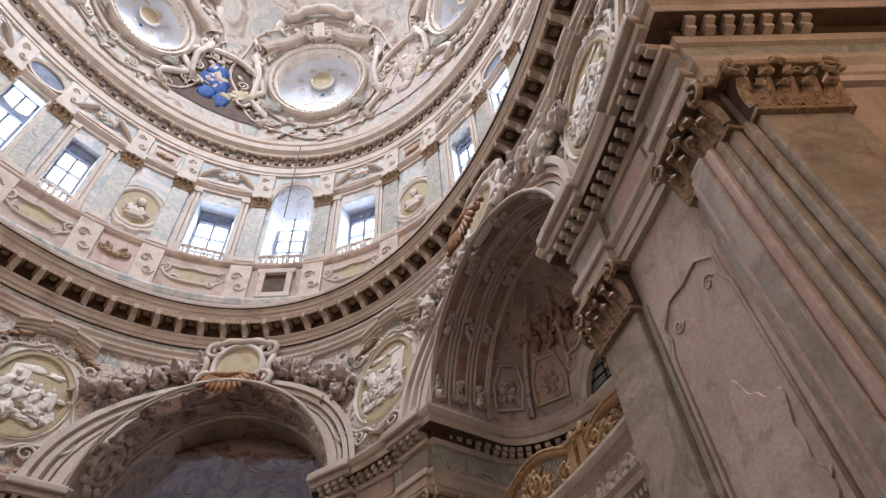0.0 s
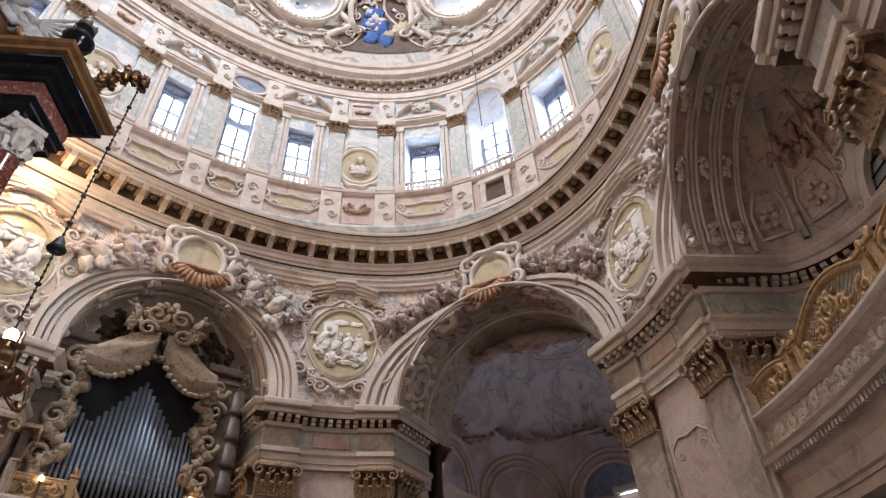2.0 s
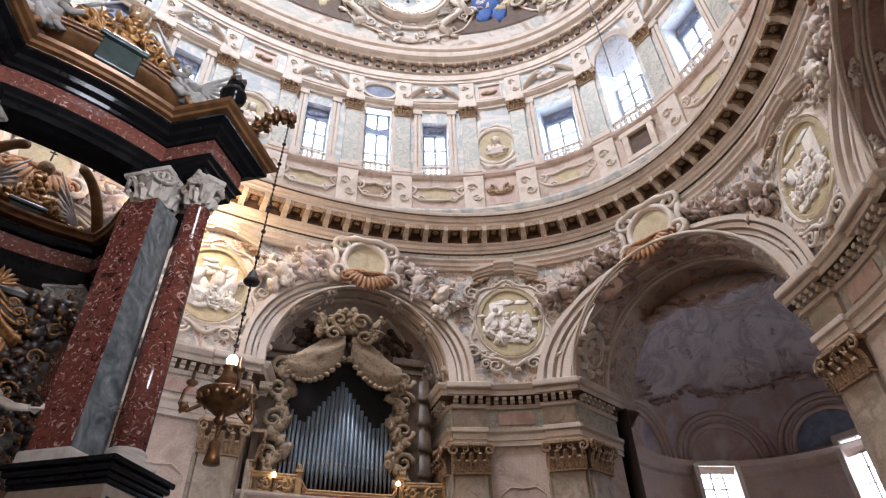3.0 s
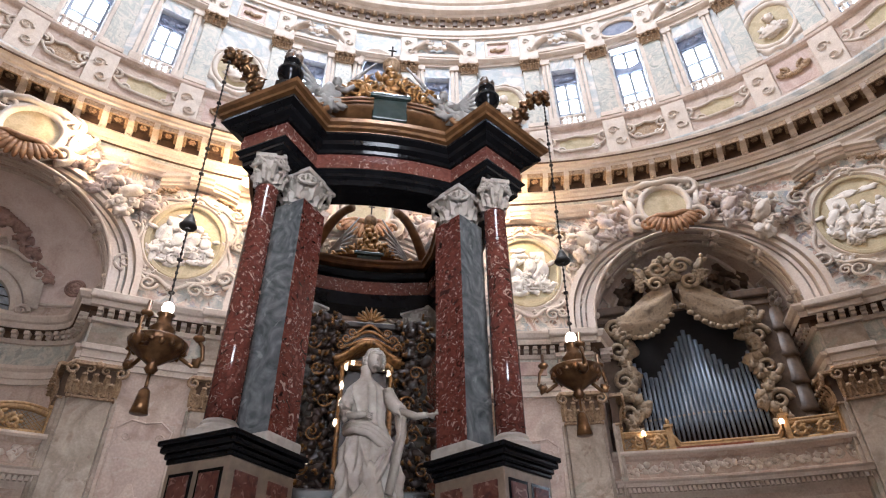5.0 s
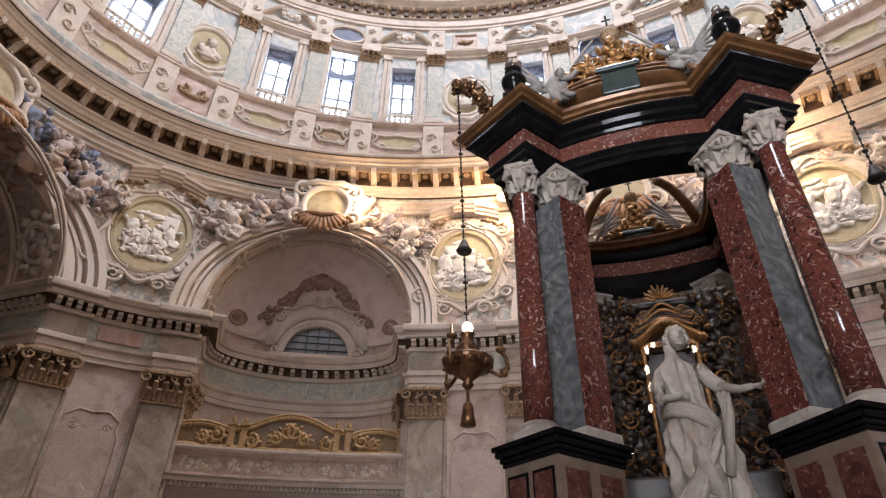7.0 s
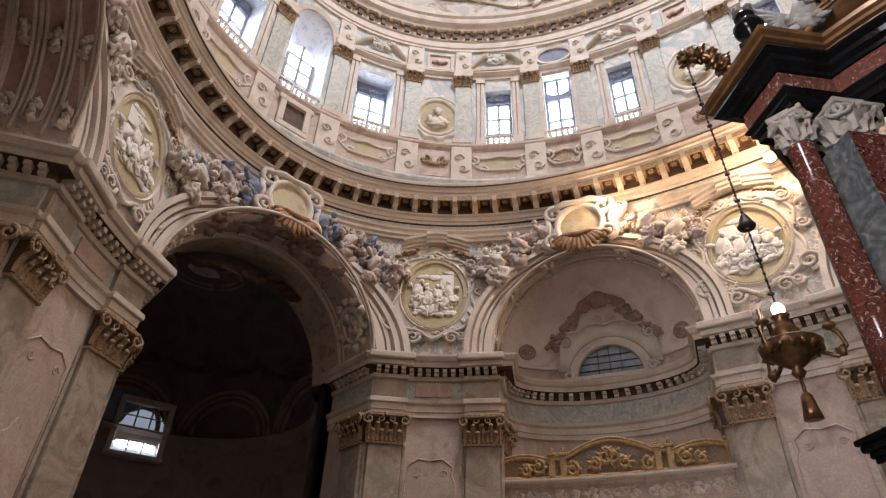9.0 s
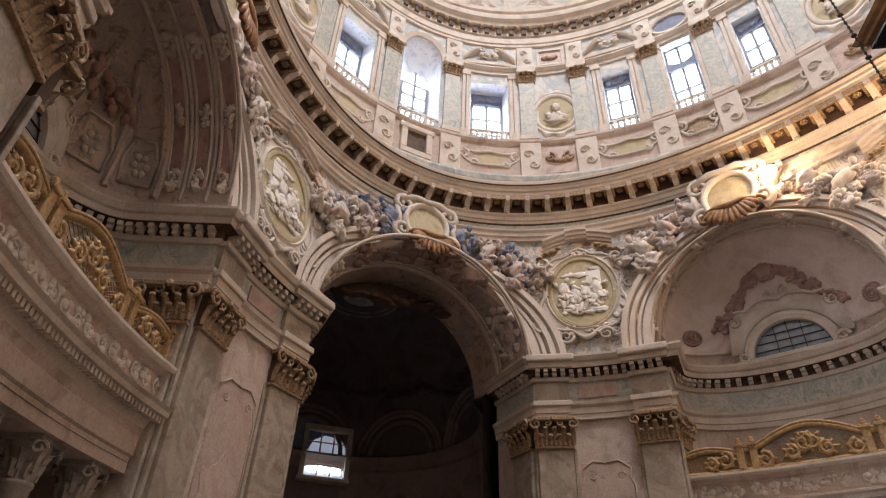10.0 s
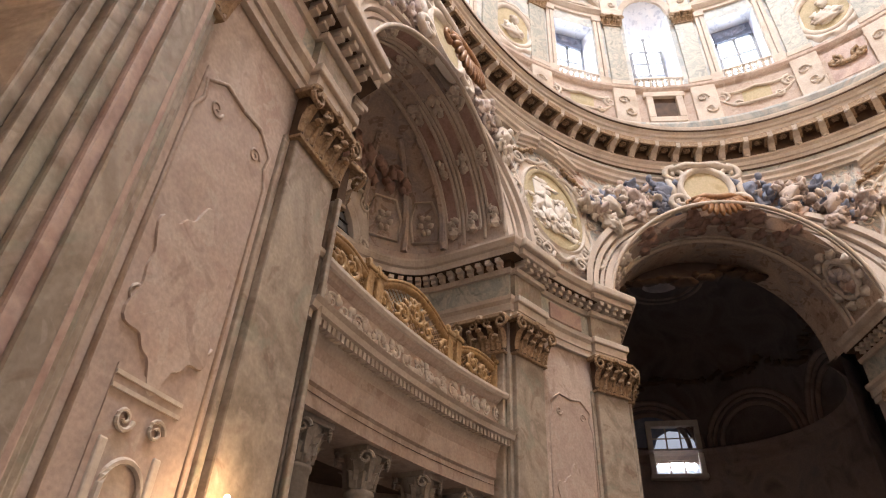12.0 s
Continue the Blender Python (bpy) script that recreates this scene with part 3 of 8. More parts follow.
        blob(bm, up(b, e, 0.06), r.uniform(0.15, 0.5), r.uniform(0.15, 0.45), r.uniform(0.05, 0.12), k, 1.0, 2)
    # the west border is shaded too, umber in place of mauve
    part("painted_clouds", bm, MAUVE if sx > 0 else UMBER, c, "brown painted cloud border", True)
    # round crown opening of the chapel dome
    bm = bmesh.new()
    sheet(bm, [[at(b, q, 16.88 - 0.02 * (q > 1)) for b in full] for q in (0.05, 0.8, 1.5)])
    part("crown_disc", bm, LILAC, c, "pale lilac crown disc")
    bm = bmesh.new()
    for q, z in ((1.5, 16.84), (1.78, 16.78)):
        tube(bm, [at(b, q, z) for b in full], 0.11, 8)
    part("crown_ring", bm, ch, c, "moulded ring", True)
    # lunette arches between wall and dome
    for k in range(5):
        b0 = -1.6 + 0.8 * k
        for rr, th in ((1.75, 0.13), (2.1, 0.09), (2.35, 0.13)):
            bm = bmesh.new()
            tube(bm, [up(b0 + rr * math.cos(q * math.pi / 16) / cr, rr * math.sin(q * math.pi / 16) / 6.2, 0.06) for q in range(17)], th, 6)
            part("lunette_arch", bm, ch, c, "moulded lunette arch", True)
        bm = bmesh.new()
        sheet(bm, [[up(b0 + 1.7 * u * math.cos(q * math.pi / 16) / cr, 1.7 * u * math.sin(q * math.pi / 16) / 6.2 + 0.01, 0.04) for q in range(17)] for u in (0.02, 0.35, 0.7, 1.0)])
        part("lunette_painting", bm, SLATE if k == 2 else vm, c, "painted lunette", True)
    for wy, z0, z1, hw2 in (((-1.2, 8.4, 11.0, 1.0), (5.0, 8.6, 10.6, 0.9)) if sx > 0 else ((1.0, 9.9, 12.0, 1.0),)):
        a = math.asin(wy / cr)
        m = Matrix.Translation((cx, 0, 0)) @ Matrix.Rotation((a if sx > 0 else math.pi - a) - math.pi / 2, 4, "Z") @ Matrix.Translation((0, cr, 0))
        t = thing(f"window_chapel_{nm}" + ("_side" if wy > 3 else ""), m, "arched chapel window in a deep white surround", "window", kind="structure")
        bm = bmesh.new()
        for x0, x1, y0_, y1_, za, zb in ((-hw2 - 0.25, -hw2, -0.5, 0.1, z0 - 0.2, z1), (hw2, hw2 + 0.25, -0.5, 0.1, z0 - 0.2, z1), (-hw2 - 0.25, hw2 + 0.25, -0.5, 0.1, z1, z1 + 0.3), (-hw2 - 0.3, hw2 + 0.3, -0.6, 0.1, z0 - 0.4, z0 - 0.2)):
            box(bm, x0, x1, y0_, y1_, za, zb, 0.03)
        part("surround", bm, STUCCO, t)
        bm = bmesh.new()
        if sx > 0:
            box(bm, -hw2, hw2, -0.16, -0.12, z0 - 0.2, z1)
        else:
            box(bm, -hw2 * 0.85, hw2 * 0.85, -0.16, -0.12, z0 + 0.1, z0 + 0.65)
        part("pane", bm, SKYGLOW, t, "overexposed bright glass")
        bm = bmesh.new()
        for x in (-hw2 / 3, hw2 / 3):
            box(bm, x - 0.04, x + 0.04, -0.22, -0.17, z0 - 0.2, z1)
        for q in range(1, 4):
            z = z0 + (z1 - z0) * q / 4
            box(bm, -hw2, hw2, -0.22, -0.17, z - 0.03, z + 0.03)
        part("window_frame", bm, TRIM, t)
        if sx < 0:
            bm = bmesh.new()
            box(bm, -hw2, hw2, -0.11, -0.06, z0 - 0.2, z1)
            part("frosted_pane", bm, FROST, t, "dim frosted glass")


# ---- ornament meshes ----
def leaf(bm, x, y, z, w, h, out, lean=0.0):
    g = []
    for k in range(6):
        u = k / 5
        ww = w * (0.55 + 0.6 * u - 0.95 * u ** 3)
        yy = y - out * (u ** 2.2) - 0.02
        zz = z + h * (u - 0.28 * max(0, u - 0.7) / 0.3 * u)
        g.append([(x + lean * u - ww / 2, yy + 0.02, zz), (x + lean * u, yy - 0.03, zz + 0.01), (x + lean * u + ww / 2, yy + 0.02, zz)])
    sheet(bm, g)


def capital_bm(w, h, d=0.12):
    """The leaves, volutes and abacus of a composite capital on a flat pilaster; its back lies at y = 0."""
    bm = bmesh.new()
    box(bm, -w / 2 - 0.03, w / 2 + 0.03, -d - 0.04, 0, -0.04, 0.03, 0.01)
    n = max(3, round(w / 0.3))
    for k in range(n):
        x = -w / 2 + w * (k + 0.5) / n
        leaf(bm, x, -d, 0.03, w / n * 0.95, h * 0.42, 0.2)
        blob(bm, (x, -d - 0.17, h * 0.36), w / n * 0.3, 0.07, h * 0.07, k, 0.4, 1)
    for k in range(n + 1):
        x = -w / 2 + w * k / n
        leaf(bm, x, -d, 0.05, w / n * 0.95, h * 0.7, 0.24)
        blob(bm, (x, -d - 0.2, h * 0.6), w / n * 0.28, 0.07, h * 0.07, k, 0.4, 1)
    for s in (-1, 1):
        scroll(bm, s * (w / 2 + 0.02), h * 0.74, h * 0.2, 1.3, -s, -d - 0.2, 0.05, math.pi / 2)
        scroll(bm, s * (w * 0.18), h * 0.78, h * 0.13, 1.2, s, -d - 0.14, 0.035, math.pi / 2)
    blob(bm, (0, -d - 0.2, h * 0.93), 0.12, 0.08, 0.1, 3, 0.3, 1)
    box(bm, -w / 2 - 0.12, w / 2 + 0.12, -d - 0.2, 0, h * 0.88, h, 0.02)
    return bm


# plain core of a capital; its dark colour paints the shade between leaves
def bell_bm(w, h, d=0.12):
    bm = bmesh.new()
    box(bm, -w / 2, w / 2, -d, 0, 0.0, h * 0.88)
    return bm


def figure(bm, x, y, z, s, seed, lean=0.0):
    """A plain lumpy draped form, as the reliefs show them from afar."""
    r = random.Random(seed)
    turn = Matrix.Rotation(lean, 4, "Y")
    blob(bm, (x, y, z + 0.58 * s), 0.17 * s, 0.14 * s, 0.32 * s, seed, 0.5, 3, turn)
    blob(bm, (x + lean * 0.45 * s, y - 0.04, z + 0.98 * s), 0.085 * s, 0.09 * s, 0.11 * s, seed + 3, 0.2, 2)
    for k in range(5):
        a = r.uniform(-0.9, 0.9) + lean
        c = (x + r.uniform(-0.22, 0.22) * s, y + r.uniform(-0.05, 0.03), z + r.uniform(-0.05, 0.4) * s)
        blob(bm, c, r.uniform(0.1, 0.18) * s, 0.09 * s, r.uniform(0.12, 0.22) * s, seed + k * 1.7, 1.1, 3, Matrix.Rotation(a, 4, "Y"))
    for k in (-1, 1):
        a = k * r.uniform(0.5, 1.7)
        c = Vector((x + k * 0.2 * s, y - 0.06, z + 0.72 * s))
        blob(bm, c + Vector((math.sin(a) * 0.1 * s, 0, math.cos(a) * 0.1 * s)), 0.07 * s, 0.065 * s, 0.13 * s, seed + 9 + k, 0.8, 2, Matrix.Rotation(a, 4, "Y"))


def oval_ring(bm, rx, rz, rows, n=40, y0=0.0, wave=0.0, waves=12):
    """Sweeps (outwards, towards the room) rows round an upright oval."""
    g = []
    for o, p in rows:
        ring = []
        for k in range(n + 1):
            t = 2 * math.pi * k / n
            e = o * (1 + wave * math.sin(waves * t))
            ring.append(((rx + e) * math.sin(t), y0 - p, (rz + e) * math.cos(t)))
        g.append(ring)
    sheet(bm, g)


def oval_disc(bm, rx, rz, y, n=32):
    bm.faces.new([bm.verts.new((rx * math.sin(2 * math.pi * k / n), y, rz * math.cos(2 * math.pi * k / n))) for k in range(n)])


# ---- brackets and coffers of the great ring ----
bm = bmesh.new()
prof = [(0.0, 18.02), (-0.1, 18.0), (-0.2, 18.08), (-0.3, 18.22), (-0.5, 18.3), (-0.64, 18.36), (-0.66, 18.5), (0.0, 18.5)]
sides = [[bm.verts.new((x, y, z)) for y, z in prof] for x in (-0.11, 0.11)]
for k in range(len(prof)):
    j = (k + 1) % len(prof)
    bm.faces.new((sides[0][k], sides[0][j], sides[1][j], sides[1][k]))
bm.faces.new(sides[0][::-1])
bm.faces.new(sides[1])
blob(bm, (0, -0.13, 17.98), 0.1, 0.1, 0.09, 1, 0.2, 1)
blob(bm, (0, -0.6, 18.3), 0.12, 0.07, 0.08, 2, 0.2, 1)
bracket = mesh_of(bm, TRIM)
bm = bmesh.new()
for s in (-1, 1):
    box(bm, s * 0.27 - 0.05, s * 0.27 + 0.05, -0.62, -0.05, 18.28, 18.5)
box(bm, -0.32, 0.32, -0.68, -0.6, 18.28, 18.5)
box(bm, -0.24, 0.24, -0.6, -0.02, 18.44, 18.5)
coffer_frame = mesh_of(bm, PALEGOLD)
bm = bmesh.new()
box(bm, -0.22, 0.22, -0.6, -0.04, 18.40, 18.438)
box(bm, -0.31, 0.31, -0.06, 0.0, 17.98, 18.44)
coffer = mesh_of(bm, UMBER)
bm = bmesh.new()
for k in range(6):
    a = k * math.pi / 3
    blob(bm, (0.09 * math.cos(a), -0.32 + 0.09 * math.sin(a), 18.37), 0.06, 0.06, 0.04, k, 0.1, 1)
blob(bm, (0, -0.32, 18.34), 0.05, 0.05, 0.05, 9, 0.1, 1)
rosette = mesh_of(bm, PALEGOLD, True)
spots = even(0, 360, 0.86, 18.3, 11.8)
for f in spots:
    part("bracket", bracket, None, ring_a, at=station(f, ra - 0.06, rb - 0.06))
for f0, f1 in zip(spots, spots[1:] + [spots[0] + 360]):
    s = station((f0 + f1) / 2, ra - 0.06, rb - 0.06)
    part("coffer", coffer, None, ring_a, "dark brown coffer", at=s)
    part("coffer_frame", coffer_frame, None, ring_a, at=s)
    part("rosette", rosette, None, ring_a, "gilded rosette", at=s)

# ---- gilded studs of the upper ring ----
bm = bmesh.new()
blob(bm, (0, -0.42, 32.92), 0.13, 0.13, 0.15, 1, 0.1, 2)
box(bm, -0.12, 0.12, -0.5, -0.2, 33.0, 33.1)
stud = mesh_of(bm, PALEGOLD, True)
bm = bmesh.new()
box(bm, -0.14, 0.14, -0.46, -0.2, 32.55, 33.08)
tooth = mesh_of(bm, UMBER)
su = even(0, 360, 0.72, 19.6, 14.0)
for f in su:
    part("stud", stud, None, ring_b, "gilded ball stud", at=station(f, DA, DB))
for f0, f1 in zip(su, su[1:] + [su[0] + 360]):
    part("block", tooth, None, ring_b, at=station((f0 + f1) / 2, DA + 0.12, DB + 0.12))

# ---- drum order ----
PIL = [5.0, 14.6, 24.6, 35.6, 44.5, 57.2, 67.2, 83.0]
PIL = sorted({(b + s * f) % 360 for f in PIL for s, b in ((1, 0), (-1, 0), (1, 180), (-1, 180))})
bm = bmesh.new()
band(bm, moulding(DA, DB, [(0, 19.3), (0.4, 19.3), (0.4, 19.9), (0.3, 20.0), (0.3, 20.9), (0.42, 21.0), (0.5, 21.2), (0.5, 21.3), (0.2, 21.35), (0.16, 21.4)]), 0, 360, 1.5)
part("plinth", bm, DRUM, drum)
bm = bmesh.new()
band(bm, moulding(DA, DB, [(0, 21.4), (0.16, 21.42), (0.16, 21.6), (0.06, 21.65), (0.06, 23.6), (0.16, 23.66), (0.24, 23.8), (0.24, 23.95), (0.0, 24.05)]), 0, 360, 1.5)
part("sill_band", bm, PLASTER, drum, "ivory sill band under the windows")
spans = []
for o in OPENINGS:
    spans.append((o["phi"] - o["half"], o["phi"] + o["half"], o))
bm = bmesh.new()
# broken entablature between the tall openings
gaps = []
talls = sorted([(o["phi"] - o["half"], o["phi"] + o["half"]) for o in OPENINGS if o["arch"] and o["half"] > 3])
for (p0, p1), (q0, q1) in zip(talls, talls[1:] + [(talls[0][0] + 360, 0)]):
    band(bm, moulding(DA, DB, [(0, 29.1), (0.1, 29.12), (0.1, 29.3), (0.16, 29.34), (0.3, 29.5), (0.3, 29.58), (0.0, 29.66)]), p1 + 0.3, q0 - 0.3, 1.5)
part("string_course", bm, TRIM, drum)

bm = bmesh.new()
box(bm, -0.42, 0.42, -0.14, 0.05, 24.3, 28.5, 0.02)
shaft = mesh_of(bm, GREEN)
bm = bmesh.new()
box(bm, -0.50, 0.50, -0.22, 0.05, 24.02, 24.32, 0.03)
foot = mesh_of(bm, TRIM)
bm = capital_bm(0.86, 0.66, 0.16)
dcap = mesh_of(bm, PALEGOLD)
# umber core: shade in the leaf gaps put into the colour
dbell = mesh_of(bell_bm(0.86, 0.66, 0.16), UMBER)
bm = bmesh.new()
box(bm, -0.52, 0.52, -0.24, 0.05, 21.45, 23.7, 0.03)
scroll(bm, -0.12, 22.9, 0.26, 1.3, 1, -0.27, 0.05)
scroll(bm, 0.12, 22.2, 0.26, 1.3, -1, -0.27, 0.05)
dped = mesh_of(bm, TRIM)
bm = bmesh.new()
box(bm, -0.46, 0.46, -0.2, 0.05, 29.62, 31.45, 0.03)
box(bm, -0.52, 0.52, -0.36, 0.05, 29.14, 29.62, 0.03)
scroll(bm, -0.1, 30.9, 0.2, 1.3, 1, -0.24, 0.045)
scroll(bm, 0.1, 30.2, 0.2, 1.3, -1, -0.24, 0.045)
datt = mesh_of(bm, STUCCO)
bm = bmesh.new()
for s in (-1, 1):
    box(bm, s * 0.11 - 0.09, s * 0.11 + 0.09, -0.1, 0.05, 24.05, 28.95, 0.02)
box(bm, -0.26, 0.26, -0.16, 0.05, 28.75, 29.1, 0.03)
box(bm, -0.26, 0.26, -0.16, 0.05, 24.0, 24.5, 0.03)
strip = mesh_of(bm, TRIM)
for f in PIL:
    s = station(f, DA, DB)
    for nm, me, lab in (("shaft", shaft, "green-grey veined pilaster shaft"), ("pilaster_base", foot, ""), ("pedestal", dped, ""), ("attic_block", datt, "")):
        part(nm, me, None, drum, lab, at=s)
    cp = part("capital", dcap, None, drum, "gilded leafy capital", at=s @ Matrix.Translation((0, 0, 28.48)))
    part("bell", dbell, None, cp, "dark core, shade between the leaves put in colour")
for a_, b_, o in spans:
    for e, sg in ((a_, -1), (b_, 1)):
        f = phi_step(e, sg * 0.28, DA, DB)
        if not o["arch"] or o["half"] < 3:
            part("window_strip", strip, None, drum, at=station(f, DA, DB))


def broken_pediment():
    bm = bmesh.new()
    for s in (-1, 1):
        p = []
        for k in range(9):
            u = k / 8
            x = 1.45 - 0.95 * u
            p.append((s * x, 30.0 + 0.95 * math.sin(u * 1.35)))
        g = []
        for dy, dz in ((0.0, 0.0), (-0.26, 0.0), (-0.34, 0.12), (-0.36, 0.24), (0.0, 0.26)):
            g.append([(x, dy, z + dz) for x, z in p])
        sheet(bm, g if s < 0 else g[::-1])
        scroll(bm, s * 0.42, 30.95, 0.2, 1.2, s, -0.3, 0.06)
    box(bm, -1.5, 1.5, -0.28, 0.0, 29.72, 29.92, 0.02)
    box(bm, -1.4, 1.4, -0.12, 0.0, 29.92, 30.2)
    for k in range(5):
        blob(bm, (-0.4 + 0.2 * k, -0.22, 30.55 + 0.1 * (k % 2)), 0.17, 0.12, 0.2, k, 0.4, 1)
    return mesh_of(bm, TRIM)


pediment = broken_pediment()
bm = bmesh.new()
for x0, x1, z0, z1 in ((-0.75, 0.75, 31.1, 31.25), (-0.75, 0.75, 29.85, 30.0), (-0.75, -0.6, 30.0, 31.1), (0.6, 0.75, 30.0, 31.1)):
    box(bm, x0, x1, -0.12, 0, z0, z1, 0.02)
sq_frame = mesh_of(bm, TRIM)
bm = bmesh.new()
box(bm, -0.6, 0.6, -0.03, 0.02, 30.0, 31.1)
sq_panel = mesh_of(bm, PINK)
bm = bmesh.new()
for k in range(5):
    blob(bm, (-0.32 + 0.16 * k, -0.08, 30.5 + 0.06 * math.sin(k * 2)), 0.16, 0.08, 0.16, k + 4, 0.5, 1)
sq_relief = mesh_of(bm, PALEGOLD, True)


def apron(w, mat_in):
    """A shaped panel with scrolled ends under a window."""
    bm = bmesh.new()
    pts = []
    n = 28
    for k in range(n + 1):
        u = k / n * 2 - 1
        pts.append((u * w, 22.55 - 0.28 * math.cos(u * 3.1) ** 3 - 0.08))
    up = [(x, 22.62 + 0.5 - 0.12 * abs(math.sin(x / w * 3.1))) for x, _ in pts]
    lo = [(x, 22.62 - 0.42 * (1 - (x / w) ** 4)) for x, _ in pts]
    for line in (up, lo):
        tube(bm, [(x, -0.12, z) for x, z in line], 0.07, 6)
    for s in (-1, 1):
        scroll(bm, s * w * 0.98, 22.85, 0.32, 1.4, s, -0.12, 0.08, math.pi / 2)
        scroll(bm, s * w * 0.6, 22.3, 0.2, 1.2, -s, -0.12, 0.06)
    frame_me = mesh_of(bm, STUCCO, True)
    bm = bmesh.new()
    g = [[(x * 0.92, -0.075, z - 0.06) for x, z in up], [(x * 0.92, -0.075, z + 0.06) for x, z in lo]]
    sheet(bm, g[::-1])
    return frame_me, mesh_of(bm, mat_in)


apron_a = apron(1.35, OCHRE)
apron_b = apron(0.8, PALEGOLD)
bm = bmesh.new()
for s in (-1, 1):
    scroll(bm, s * 0.45, 22.75, 0.3, 1.3, s, -0.12, 0.09, math.pi / 2)
for k in range(7):
    u = k / 6 * 2 - 1
    blob(bm, (u * 0.55, -0.13, 22.5 + 0.25 * u * u), 0.16, 0.1, 0.15, k, 0.4, 1)
garland = mesh_of(bm, PALEGOLD, True)
bm = bmesh.new()
box(bm, -0.95, 0.95, -0.08, 0.02, 21.75, 23.5, 0.02)
pink_panel = mesh_of(bm, PINK)

bm = bmesh.new()
oval_ring(bm, 0.95, 1.2, [(-0.02, -0.06), (0.0, 0.08), (0.14, 0.16), (0.26, 0.1), (0.26, 0.0)], 36)
oval_ring(bm, 1.2, 1.45, [(0.0, 0.0), (0.02, 0.12), (0.16, 0.12), (0.3, 0.0)], 48, 0, 0.5, 11)
bust_frame = mesh_of(bm, STUCCO, True)
bm = bmesh.new()
oval_disc(bm, 0.96, 1.21, -0.03)
bust_ground = mesh_of(bm, OCHRE)
bm = bmesh.new()
blob(bm, (0, -0.1, -0.5), 0.58, 0.13, 0.3, 3, 0.9, 3)
blob(bm, (0.05, -0.14, 0.36), 0.19, 0.14, 0.26, 5, 0.4, 3)
for k in range(9):
    blob(bm, (-0.4 + 0.1 * k, -0.12, -0.2 - 0.12 * (k % 3) + 0.05 * math.sin(k)), 0.16, 0.07, 0.2, 7 + k, 1.0, 2, Matrix.Rotation(0.5 * math.sin(2.0 * k), 4, "Y"))
    blob(bm, (-0.14 + 0.04 * k, -0.14, 0.5 + 0.04 * math.sin(2.0 * k)), 0.1, 0.06, 0.09, 17 + k, 0.9, 1)
bust_me = mesh_of(bm, STUCCO, True)
for f in (19.7, 62.0):
    for sg, b0 in ((1, 0), (-1, 0), (1, 180), (-1, 180)):
        ff = (b0 + sg * f) % 360
        s = station(ff, DA, DB, 25.95)
        t = thing("bust_medallion", s, "white stucco bust in a scrolled oval frame on ochre", "medallion", "drum bust medallions")
        part("frame", bust_frame, None, t)
        part("ground", bust_ground, None, t, "ochre ground")
        part("bust", bust_me, None, t)
        s0 = station(ff, DA, DB)
        part("pink_panel", pink_panel, None, drum, "pink panel", at=s0)
        part("garland", garland, None, drum, "gilded garland", at=s0)
        part("panel", sq_panel, None, drum, "pink attic panel", at=s0)
        part("panel_frame", sq_frame, None, drum, at=s0)
        part("relief", sq_relief, None, drum, at=s0)

